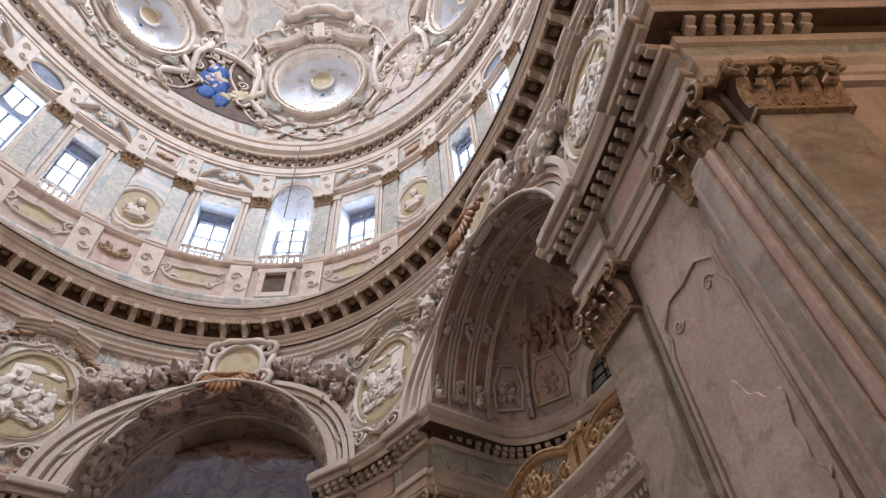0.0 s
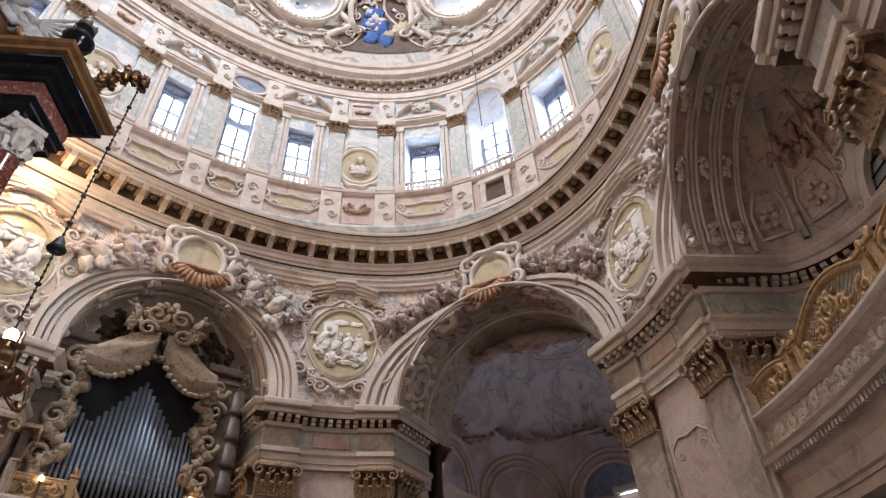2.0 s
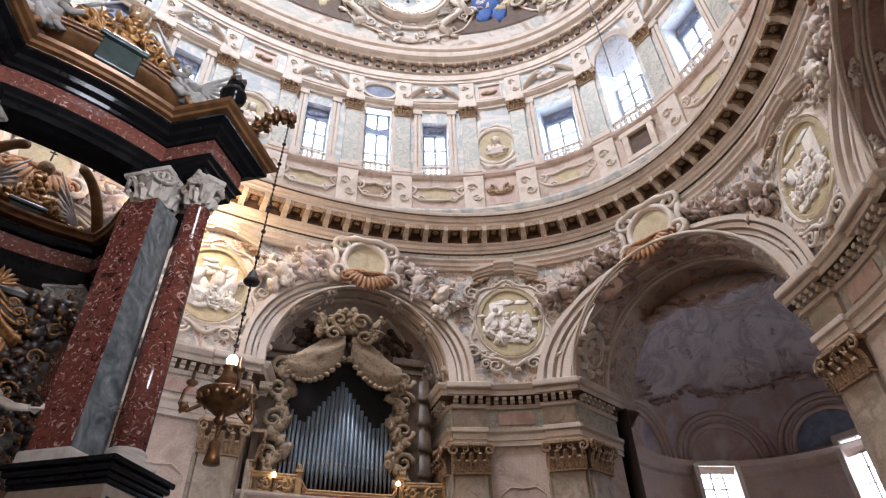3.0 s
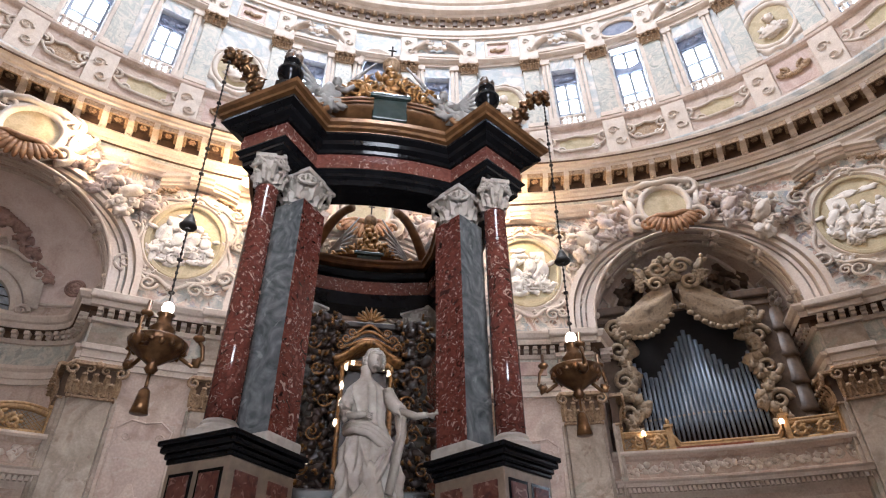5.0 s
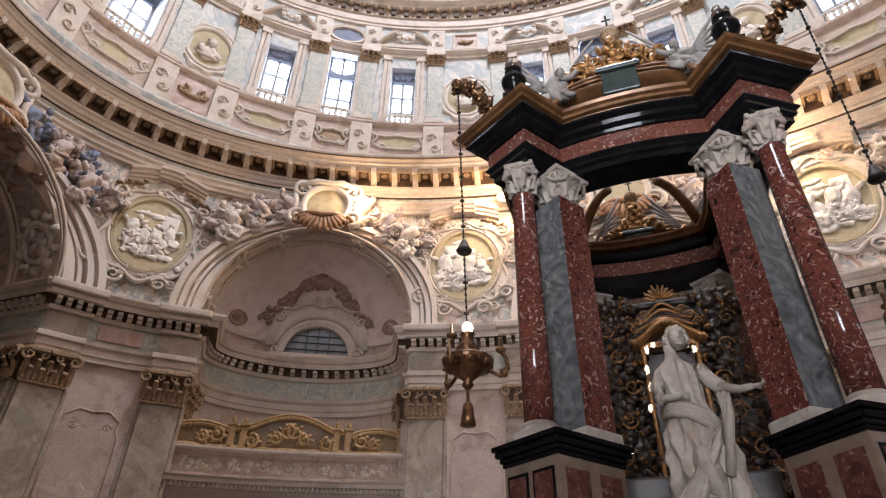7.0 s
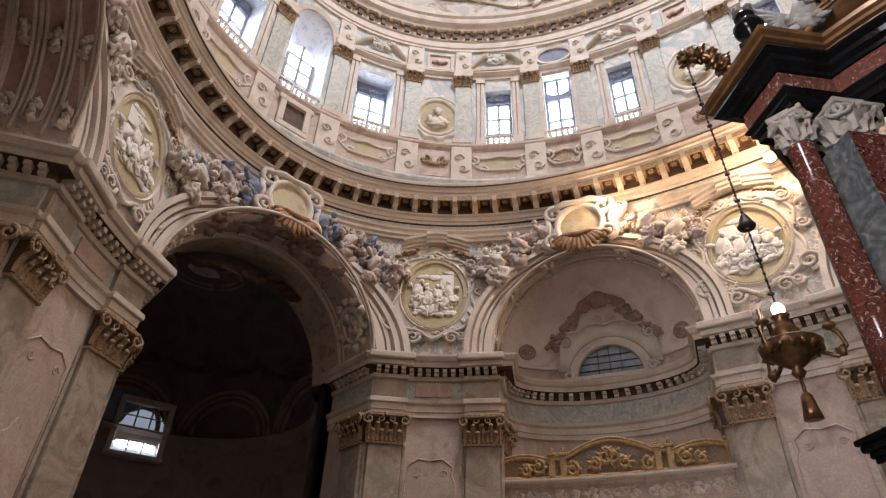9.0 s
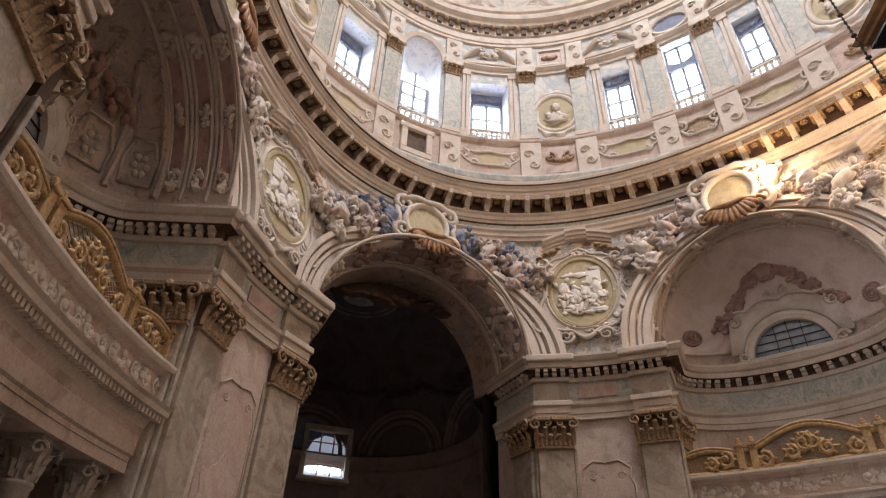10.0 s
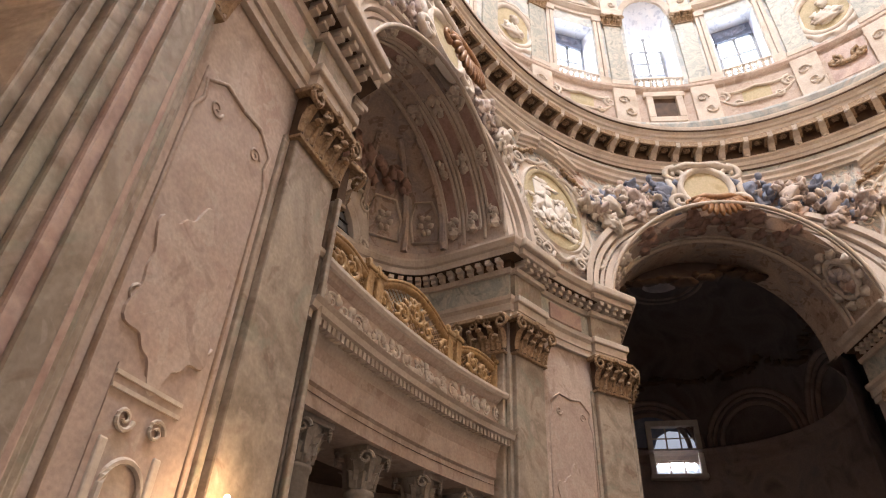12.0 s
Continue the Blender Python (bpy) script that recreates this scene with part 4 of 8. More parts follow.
# ---- drum windows ----
bm = bmesh.new()
lathe(bm, [(0.05, 0.0), (0.07, 0.02), (0.04, 0.06), (0.085, 0.16), (0.085, 0.22), (0.04, 0.32), (0.06, 0.37), (0.06, 0.42)], 8)
baluster = mesh_of(bm, STUCCO, True)
for k, o in enumerate(OPENINGS):
    s = station(o["phi"], DA, DB)
    hw = abs((s.inverted() @ oval(o["phi"] + o["half"], DA, DB)).x)
    yb = wall_y(s, hw, DA, DB)
    win = thing(f"window_{k + 1}", s, "daylit drum window with glazing bars and stucco balustrade", "window", "drum windows", "structure")
    sill = o["sill"]
    big = o["arch"] > 1.3
    dep = 0.95 if big or o["half"] > 3.5 else 0.55
    outline = [(-hw, sill)] + ([(-hw * math.cos(math.pi * q / 16), o["spring"] + o["arch"] * math.sin(math.pi * q / 16)) for q in range(17)] if o["arch"] else [(-hw, o["spring"]), (hw, o["spring"])]) + [(hw, sill)]
    kx, kz = (0.70, 0.70) if big else ((0.84, 1.0) if dep > 0.9 else (0.96, 1.0))
    inner = [(x * kx, sill + (z - sill) * kz) for x, z in outline]
    bm = bmesh.new()
    sheet(bm, [[(x, wall_y(s, x, DA, DB), z) for x, z in outline] + [(outline[0][0], yb, sill)], [(x, dep, z) for x, z in inner] + [(inner[0][0], dep, sill)]])
    part("reveal", bm, REVEAL, win, "pale blue painted splay")
    ih, it = hw * kx, max(z for _, z in inner)
    glz = it if o["kind"] != "rect" else 27.5
    bm = bmesh.new()
    y0 = dep - 0.1
    for x in (-ih + 0.05, 0, ih - 0.05):
        top = glz if abs(x) < 0.01 or not o["arch"] else o["spring"] * kz + sill * (1 - kz)
        box(bm, x - 0.065, x + 0.065, y0 - 0.05, y0 + 0.07, sill, top)
    nb = 4 if big else 3
    lim = glz if not o["arch"] else sill + (o["spring"] - sill) * kz
    for q in range(nb + 1):
        z = sill + (lim - sill) * q / nb
        box(bm, -ih, ih, y0 - 0.045, y0 + 0.065, z - 0.052, z + 0.052)
    part("window_frame", bm, BARS, win, "backlit grey glazing bars")
    if o["kind"] == "rect":
        bm = bmesh.new()
        box(bm, -ih, ih, dep - 0.2, dep - 0.02, glz, it)
        for q in range(6):
            blob(bm, (-ih * 0.6 + ih * 0.24 * q, dep - 0.24, glz + 0.35 + 0.12 * (q % 2)), 0.2, 0.1, 0.2, q + k, 0.5, 1)
        part("lunette_panel", bm, SLATE, win, "blue-grey painted panel with scrolls")
    if o["kind"] == "tall":
        bm = bmesh.new()
        g = [[], []]
        for q in range(13):
            u = q / 12 * 2 - 1
            g[0].append((u * ih, dep - 0.2, 27.35))
            g[1].append((u * ih, dep - 0.2, 28.0 - 0.45 * (1 - u * u)))
        g[1] = [(x, y, 27.95 - 0.3 * (1 - (x / ih) ** 2)) for x, y, z in g[1]]
        sheet(bm, g)
        box(bm, -ih, ih, dep - 0.25, dep - 0.1, 27.2, 27.4)
        part("transom", bm, SLATE, win)
    if o["half"] < 3 and o["arch"]:
        bm = bmesh.new()
        g = [(x, dep - 0.3, z) for x, z in inner if z > 27.6]
        g = [(g[0][0], dep - 0.3, 27.6)] + g + [(g[-1][0], dep - 0.3, 27.6)]
        bm.faces.new([bm.verts.new(p) for p in g])
        blob(bm, (0, dep - 0.35, 28.4), 0.5, 0.12, 0.4, 4, 0.5)
        part("lunette_panel", bm, SLATE, win, "painted lunette")
    bm = bmesh.new()
    bm.faces.new([bm.verts.new((x, dep, z)) for x, z in inner])
    part("pane", bm, SKYGLOW, win, "overexposed bright glass")
    bm = bmesh.new()
    box(bm, -hw, hw, yb - 0.14, yb + 0.06, sill + 0.4, sill + 0.5, 0.02)
    part("rail", bm, STUCCO, win)
    nbal = max(4, round(2 * hw / 0.27))
    for q in range(nbal):
        part("baluster", baluster, None, win, at=Matrix.Translation((-hw + 2 * hw * (q + 0.5) / nbal, yb - 0.04, sill - 0.02)))
    # surround of the arched ones, pediment or oculus over the others
    if o["arch"]:
        bm = bmesh.new()
        g = [[], [], [], []]
        for q in range(21):
            a = math.pi * q / 20
            for j, (e, p) in enumerate(((0.0, 0.0), (0.0, 0.12), (0.26, 0.2), (0.3, 0.0))):
                x, z = -(hw + e) * math.cos(a), o["spring"] + (o["arch"] + e) * math.sin(a)
                g[j].append((x, wall_y(s, x, DA, DB) - p, z))
        sheet(bm, g[::-1])
        part("arch_surround", bm, TRIM, win)
    elif o["kind"] == "tall":
        bm = bmesh.new()
        oval_ring(bm, 0.85, 0.55, [(0.0, -0.02), (0.02, 0.12), (0.18, 0.16), (0.22, 0.0)], 32)
        part("oculus_frame", bm, TRIM, win, at=Matrix.Translation((0, 0, 30.5)))
        bm = bmesh.new()
        oval_disc(bm, 0.86, 0.56, -0.02)
        part("oculus_panel", bm, SLATE, win, "dark blue painted oval", at=Matrix.Translation((0, 0, 30.5)))
    else:
        part("broken_pediment", pediment, None, win)
    fr, gd = apron_b if o["kind"] == "tall" else apron_a
    if not big:
        part("apron_frame", fr, None, win)
        part("apron_panel", gd, None, win, "ochre apron panel")
    else:
        bm = bmesh.new()
        for x0, x1, z0, z1 in ((-0.9, 0.9, 23.2, 23.5), (-0.8, 0.8, 21.6, 21.9), (-0.8, -0.5, 21.9, 23.2), (0.5, 0.8, 21.9, 23.2)):
            box(bm, x0, x1, -0.3, 0, z0, z1, 0.03)
        part("apron_frame", bm, TRIM, win)
        # solid block; the darkness of an opening is put into its colour
        bm = bmesh.new()
        box(bm, -0.5, 0.5, -0.12, 0, 21.9, 23.2)
        part("apron_panel", bm, UMBER, win, "dark square panel in place of an opening")


# ---- pier order: pilasters, capitals, panels, dentils ----
bm = capital_bm(1.14, 0.95, 0.2)
pcap = mesh_of(bm, PALEGOLD)
# dark core again, painting the shade behind the pier capital leaves
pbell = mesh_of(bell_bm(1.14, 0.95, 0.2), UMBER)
bm = bmesh.new()
box(bm, -0.55, 0.55, -0.18, 0.02, 0.0, 7.85, 0.03)
box(bm, -0.67, -0.56, -0.07, 0.02, 0.0, 7.85, 0.02)
box(bm, 0.56, 0.67, -0.07, 0.02, 0.0, 7.85, 0.02)
pshaft = mesh_of(bm, PIERM)
bm = bmesh.new()
box(bm, -0.56, 0.56, -0.3, 0.02, 0.0, 0.5, 0.03)
box(bm, -0.52, 0.52, -0.26, 0.02, 0.5, 0.7, 0.05)
pbase = mesh_of(bm, PIERM)
bm = bmesh.new()
box(bm, -0.075, 0.075, -0.40, 0.0, 10.3, 10.42, 0.012)
box(bm, -0.075, 0.075, -0.30, 0.0, 10.2, 10.3, 0.012)
dentil = mesh_of(bm, TRIM)


def scallop(w, z0, z1, lobes, y):
    """A flat plate with a scalloped outline, mirrored about its middle."""
    bm = bmesh.new()
    n = 96
    pts = []
    for k in range(n):
        a = 2 * math.pi * k / n
        r = 1 + 0.13 * math.sin(lobes * a + math.pi / 2) + 0.06 * math.cos(2 * lobes * a)
        pts.append((w * r * math.sin(a), (z0 + z1) / 2 + (z1 - z0) / 2 * r * math.cos(a)))
    front = [bm.verts.new((x, y, z)) for x, z in pts]
    back = [bm.verts.new((x * 1.02, y + 0.03, (z0 + z1) / 2 + (z - (z0 + z1) / 2) * 1.02)) for x, z in pts]
    bm.faces.new(front[::-1])
    for k in range(n):
        bm.faces.new((front[k], front[(k + 1) % n], back[(k + 1) % n], back[k]))
    return bm


def niche(w):
    """A brown painted field with a moulded sill and a small arched niche."""
    bm = bmesh.new()
    box(bm, -w, w, -0.066, 0.0, 1.3, 3.72)
    for f in bm.faces:
        f.material_index = 1
    tube(bm, [(-w * 0.5, -0.08, 2.2), (-w * 0.5, -0.08, 2.75)] + [(-w * 0.5 * math.cos(q * math.pi / 12), -0.08, 2.75 + w * 0.5 * math.sin(q * math.pi / 12)) for q in range(1, 12)] + [(w * 0.5, -0.08, 2.75), (w * 0.5, -0.08, 2.2)], 0.035, 6)
    box(bm, -w * 1.08, w * 1.08, -0.12, 0.0, 2.06, 2.2, 0.02)
    for s in (-1, 1):
        box(bm, s * w * 0.75 - 0.05, s * w * 0.75 + 0.05, -0.09, 0.0, 2.2, 3.1, 0.02)
        scroll(bm, s * w * 0.45, 3.3, 0.12, 1.4, s, -0.08, 0.025)
    for z in (3.5, 3.62):
        box(bm, -w, w, -0.085, 0.0, z, z + 0.04)
    return bm


def stucco_panel(w):
    """A marbled panel, its rim, a scalloped plaque and a small painted niche."""
    bm = bmesh.new()
    for s in (-1, 1):
        tube(bm, [(s * w, -0.05, 1.2), (s * w, -0.05, 6.7), (s * w * 0.86, -0.05, 6.95), (s * w * 0.92, -0.05, 7.2), (s * w * 0.5, -0.05, 7.45), (0, -0.05, 7.38)], 0.03, 6)
        scroll(bm, s * w * 0.55, 7.0, 0.12, 1.3, s, -0.05, 0.022)
        scroll(bm, s * w * 0.7, 4.35, 0.13, 1.4, -s, -0.05, 0.022)
    rim_me = mesh_of(bm, PLASTER, True)
    bm = bmesh.new()
    box(bm, -w, w, -0.05, 0.0, 1.2, 7.4, 0.02)
    return rim_me, mesh_of(bm, PANELM), mesh_of(scallop(w * 0.78, 3.75, 5.6, 6, -0.075), PLASTER), mesh_of(niche(w * 0.6), [TRIM, PANELM])


for i in range(8):
    pier = bpy.data.objects[f"wall_pier_{i + 1}"]
    f0, f1 = PIERS[i]
    mid = (f0 + f1) / 2
    L = sum((oval(f0 + (f1 - f0) * (k + 1) / 20, A1, B1) - oval(f0 + (f1 - f0) * k / 20, A1, B1)).length for k in range(20))
    spots = [phi_step(f0, 0.6, A1, B1), phi_step(f1, -0.6, A1, B1)]
    for f in spots:
        s = station(f, A1, B1)
        part("pilaster", pshaft, None, pier, "veined marble pilaster", at=s)
        part("pilaster_base", pbase, None, pier, at=s)
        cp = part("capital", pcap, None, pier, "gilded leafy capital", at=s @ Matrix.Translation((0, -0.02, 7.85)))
        part("bell", pbell, None, cp, "dark core, shade between the leaves put in colour")
        # broken-forward entablature over the pilaster
        bm = bmesh.new()
        box(bm, -0.58, 0.58, -0.26, 0.0, 8.8, 8.95, 0.01)
        box(bm, -0.58, 0.58, -0.30, 0.0, 8.95, 9.18, 0.01)
        box(bm, -0.64, 0.64, -0.38, 0.0, 9.18, 9.36, 0.03)
        part("architrave_block", bm, TRIM, pier, at=s)
        bm = bmesh.new()
        box(bm, -0.56, 0.56, -0.2, 0.0, 9.36, 10.07)
        part("frieze_block", bm, PIERM, pier, at=s)
        bm = bmesh.new()
        box(bm, -0.62, 0.62, -0.32, 0.0, 10.06, 10.2, 0.02)
        box(bm, -0.74, 0.74, -0.62, 0.0, 10.43, 10.62, 0.02)
        box(bm, -0.8, 0.8, -0.76, 0.0, 10.62, 10.87, 0.05)
        part("cornice_block", bm, TRIM, pier, at=s)
    # stepped layers on the pilaster beside the entrance recess
    if i in (3, 4):
        s = station(spots[1] if i == 3 else spots[0], A1, B1)
        for hw3, y0, y1, mt in ((0.40, -0.27, -0.17, PIERM), (0.27, -0.36, -0.26, PINK), (0.14, -0.43, -0.35, PIERM)):
            bm = bmesh.new()
            box(bm, -hw3, hw3, y0, y1, 0.0, 7.85, 0.03)
            part("pilaster_layer", bm, mt, pier, "stepped marble pilaster layer", at=s)
    s = station(mid, A1, B1)
    w = (L - 2.5) / 2 - 0.16
    rim_me, pan_me, pla_me, nic_me = stucco_panel(w)
    part("plaque", pla_me, None, pier, "flat scalloped plaque", at=s @ Matrix.Translation((0, 0.02, 0)))
    part("painted_niche", nic_me, None, pier, "small pale painted niche", at=s @ Matrix.Translation((0, 0.02, 0)))
    part("panel", pan_me, None, pier, "pale marbled panel", at=s @ Matrix.Translation((0, 0.02, 0)))
    part("panel_stucco", rim_me, None, pier, "scalloped stucco on the panel", at=s @ Matrix.Translation((0, 0.02, 0)))
    bm = bmesh.new()
    box(bm, -w * 0.8, w * 0.8, -0.12, 0.03, 9.5, 9.98, 0.02)
    part("frieze_panel", bm, PINK, pier, "pink frieze panel", at=s)
    for f in even(f0, f1, 0.29, A1 - 0.2, B1 - 0.2):
        near = min(abs(f - q) for q in spots) < 2.2
        part("dentil", dentil, None, pier, at=station(f, A1, B1) @ Matrix.Translation((0, -0.16 if near else 0, 0)))
    # jamb pilasters in the openings
    for k, sd in ((i, 1), ((i + 1) % 8, -1)):
        rot = STATIONS[k] @ Matrix.Translation((sd * RADII[k], EDGEY[k] + 0.62, 0)) @ Matrix.Rotation(-sd * math.pi / 2, 4, "Z")
        part("pilaster", pshaft, None, pier, "veined marble pilaster", at=rot)
        cp = part("capital", pcap, None, pier, "gilded leafy capital", at=rot @ Matrix.Translation((0, -0.02, 7.85)))
        part("bell", pbell, None, cp, "dark core, shade between the leaves put in colour")
        for q in range(4 if DEPTH[k] < 1.5 else 7):
            part("dentil", dentil, None, pier, at=rot @ Matrix.Translation((-sd * (-0.5 + 0.29 * q), 0, 0)))


for i in (1, 3, 5, 7):
    w = bpy.data.objects[f"wall_apse_{i}"]
    n = 26
    for k in range(n):
        a = math.pi * (k + 0.5) / n
        R, y0, dp = RADII[i], EDGEY[i] + DEPTH[i], APSE[i]
        tx, ty = R * math.sin(a), dp * math.cos(a)
        part("dentil", dentil, None, w, at=STATIONS[i] @ Matrix.Translation((-R * math.cos(a), y0 + dp * math.sin(a), 0)) @ Matrix.Rotation(math.atan2(ty, tx), 4, "Z"))


# ---- spandrel stucco: medallions, cartouches, clouds ----
def medallion(phi, seed, label):
    a, b = face_ab(13.8)
    s = station(phi, a, b, 13.8)
    t = thing("relief_medallion", s @ Matrix.Rotation(-0.12, 4, "X"), label, "medallion", "pier medallions")
    bm = bmesh.new()
    oval_ring(bm, 1.1, 1.5, [(-0.02, -0.1), (0.0, 0.1), (0.05, 0.16), (0.1, 0.1), (0.13, 0.14), (0.17, 0.1)], 44)
    part("inner_rim", bm, OCHRE, t, "ochre moulded rim", True)
    # flat plate with a lobed outline and a raised edge
    def edge(q, o=0.0):
        k = 1 + 0.05 * math.cos(4 * q + math.pi) + 0.055 * math.cos(6 * q) + 0.03 * math.cos(10 * q)
        return (1.66 * k + o) * math.sin(q), (2.08 * k + o) * math.cos(q)
    n = 72
    qs = [2 * math.pi * k / n for k in range(n + 1)]
    bm = bmesh.new()
    sheet(bm, [[(1.27 * math.sin(q), -0.1, 1.67 * math.cos(q)) for q in qs], [(1.33 * math.sin(q), -0.17, 1.73 * math.cos(q)) for q in qs], [(1.4 * math.sin(q), -0.1, 1.8 * math.cos(q)) for q in qs], [(edge(q, -0.1)[0], -0.08, edge(q, -0.1)[1]) for q in qs], [(edge(q)[0], 0.12, edge(q)[1]) for q in qs]])
    part("plate", bm, STUCCO, t, "lobed white stucco plate")
    bm = bmesh.new()
    tube(bm, [(edge(q, -0.06)[0], -0.1, edge(q, -0.06)[1]) for q in qs], 0.07, 6)
    r = random.Random(seed)
    for sg in (-1, 1):
        scroll(bm, sg * 1.42, 1.5, 0.36, 1.6, -sg, -0.17, 0.075, math.pi / 2)
        scroll(bm, sg * 1.5, -1.4, 0.38, 1.6, sg, -0.17, 0.075, -math.pi / 2)
        scroll(bm, sg * 0.7, -2.05, 0.28, 1.4, sg, -0.15, 0.06)
        scroll(bm, sg * 1.72, 0.15, 0.22, 1.4, -sg, -0.13, 0.055)
        scroll(bm, sg * 1.05, -1.95, 0.2, 1.4, -sg, -0.14, 0.05)
    part("scroll_frame", bm, STUCCO, t, "scrolled white stucco edge", True)
    bm = bmesh.new()
    for k in range(46):
        q = r.uniform(0, 2 * math.pi)
        x, z = edge(q, r.uniform(-0.3, 0.12))
        blob(bm, (x, -0.1, z), r.uniform(0.05, 0.16), 0.06, r.uniform(0.04, 0.1), seed + k, 1.1, 2, Matrix.Rotation(-q + r.uniform(-0.6, 0.6), 4, "Y"))
    part("stucco_edge", bm, STUCCO, t, "small stucco leaves", True)
    bm = bmesh.new()
    oval_disc(bm, 1.12, 1.52, -0.06)
    part("ground", bm, OCHRE, t, "ochre ground")
    bm = bmesh.new()
    side = 1 if seed % 2 else -1
    box(bm, min(side * 0.2, side * 0.75), max(side * 0.2, side * 0.75), -0.03, 0.02, -0.7, 0.95, 0.02)
    for k in range(4):
        figure(bm, -0.66 + 0.42 * k + r.uniform(-0.08, 0.08), -0.04, -0.95 + r.uniform(0.0, 0.4), r.uniform(0.95, 1.4), seed * 7 + k, r.uniform(-0.4, 0.4))
    for k in range(16):
        blob(bm, (r.uniform(-0.8, 0.8), -0.03, -1.05 + r.uniform(0.0, 0.35)), r.uniform(0.1, 0.3), 0.07, r.uniform(0.05, 0.12), seed + k, 0.9, 2)
    for k in range(3):
        blob(bm, (r.uniform(-0.6, 0.6), 0.0, r.uniform(0.6, 1.1)), 0.3, 0.05, 0.12, seed + k * 3, 0.9, 2)
    bmesh.ops.transform(bm, matrix=Matrix.Translation((0, -0.07, 0)) @ Matrix.Diagonal((1, 0.7, 1, 1)), verts=bm.verts)
    part("relief", bm, CHALK, t, "white stucco relief of draped forms", True)
    # stepped curved crest broken forward in the middle
    bm = bmesh.new()
    for x0, x1, out in ((-1.35, -0.42, 0.0), (-0.42, 0.42, 0.12), (0.42, 1.35, 0.0)):
        g = []
        for p, dz in ((0.0, 0.0), (0.18, 0.0), (0.2, 0.1), (0.28, 0.12), (0.3, 0.24), (0.4, 0.28), (0.42, 0.4), (0.0, 0.44)):
            g.append([(x, -p - (out if p else 0), 2.16 + dz + 0.36 * math.cos(x * 1.1)) for x in [x0 + (x1 - x0) * q / 8 for q in range(9)]])
        vs = sheet(bm, g)
        for col in (0, -1):
            bm.faces.new([row[col] for row in vs])
    part("crest", bm, TRIM, t, "curved moulded crest")
    bm = bmesh.new()
    for sg in (-1, 1):
        for k in range(9):
            blob(bm, (sg * (0.75 + 0.1 * k), -0.2 + r.uniform(-0.04, 0.04), 2.16 - 0.055 * k + r.uniform(-0.05, 0.05)), 0.11, 0.08, 0.08, seed + k, 0.9, 2)
    part("garland", bm, PALEGOLD, t, "gilded fruit garland", True)
    return t


for k, (f, lab) in enumerate(((19.3, ""), (60.3, ""), (119.7, ""), (160.7, ""), (199.3, ""), (240.3, ""), (299.7, ""), (340.7, ""))):
    medallion(f, k + 1, "oval white stucco relief medallion on ochre ground, scrolled frame")


def cartouche(i):
    """The crest over an arch: an oval shield, scrolls and a gilded shell below."""
    st = STATIONS[i]
    zt = SPRING + STILT[i] + RADII[i]
    big = i % 2 == 0
    p = st @ on_face(st, 0, zt + 1.25, 0.42)
    m = st.copy()
    m.translation = p
    t = thing("cartouche", m @ Matrix.Rotation(-0.12, 4, "X") @ Matrix.Scale(1.25, 4), "stucco cartouche with gilded shell over the arch", "cartouche", "arch cartouches")
    bm = bmesh.new()
    oval_disc(bm, 0.62, 0.72, -0.16)
    part("shield", bm, OCHRE, t, "ochre oval shield")
    bm = bmesh.new()
    oval_ring(bm, 0.6, 0.7, [(0.0, 0.14), (0.04, 0.26), (0.16, 0.28), (0.26, 0.0)], 36)
    for sg in (-1, 1):
        scroll(bm, sg * 0.75, 0.62, 0.34, 1.4, -sg, -0.18, 0.11, math.pi / 2)
        scroll(bm, sg * 0.8, -0.5, 0.32, 1.4, sg, -0.18, 0.11, -math.pi / 2)
        tube(bm, [(sg * 1.0, -0.15, 0.5), (sg * 0.92, -0.2, 0.0), (sg * 1.0, -0.15, -0.5)], 0.09, 8)
    tube(bm, [(-0.9, -0.2, 0.75), (-0.4, -0.24, 0.98), (0, -0.26, 0.9), (0.4, -0.24, 0.98), (0.9, -0.2, 0.75)], 0.12, 8)
    part("scroll_frame", bm, STUCCO, t, "white scrolled frame", True)
    bm = bmesh.new()
    for k in range(11):
        a = -1.15 + 2.3 * k / 10
        rr = 0.78 - 0.1 * abs(a)
        turn = Matrix.Rotation(a, 4, "Y")
        blob(bm, (-0.62 * math.sin(a) * 1.25, -0.3, -0.62 - rr * 0.55 * math.cos(a)), 0.12, 0.12, 0.34, k, 0.12, 2, turn)
    tube(bm, [(-0.95, -0.26, -0.72), (-0.5, -0.34, -0.62), (0, -0.38, -0.7), (0.5, -0.34, -0.62), (0.95, -0.26, -0.72)], 0.1, 8)
    for sg in (-1, 1):
        scroll(bm, sg * 1.0, -0.8, 0.22, 1.2, sg, -0.22, 0.08)
    bmesh.ops.transform(bm, matrix=Matrix.Translation((0, -0.5, -0.92)) @ Matrix.Diagonal((0.72, 0.8, 0.95, 1)) @ Matrix.Translation((0, 0.1, 0.72)), verts=bm.verts)
    part("shell", bm, SHELL, t, "gilded shell", True)


for i in range(8):
    cartouche(i)


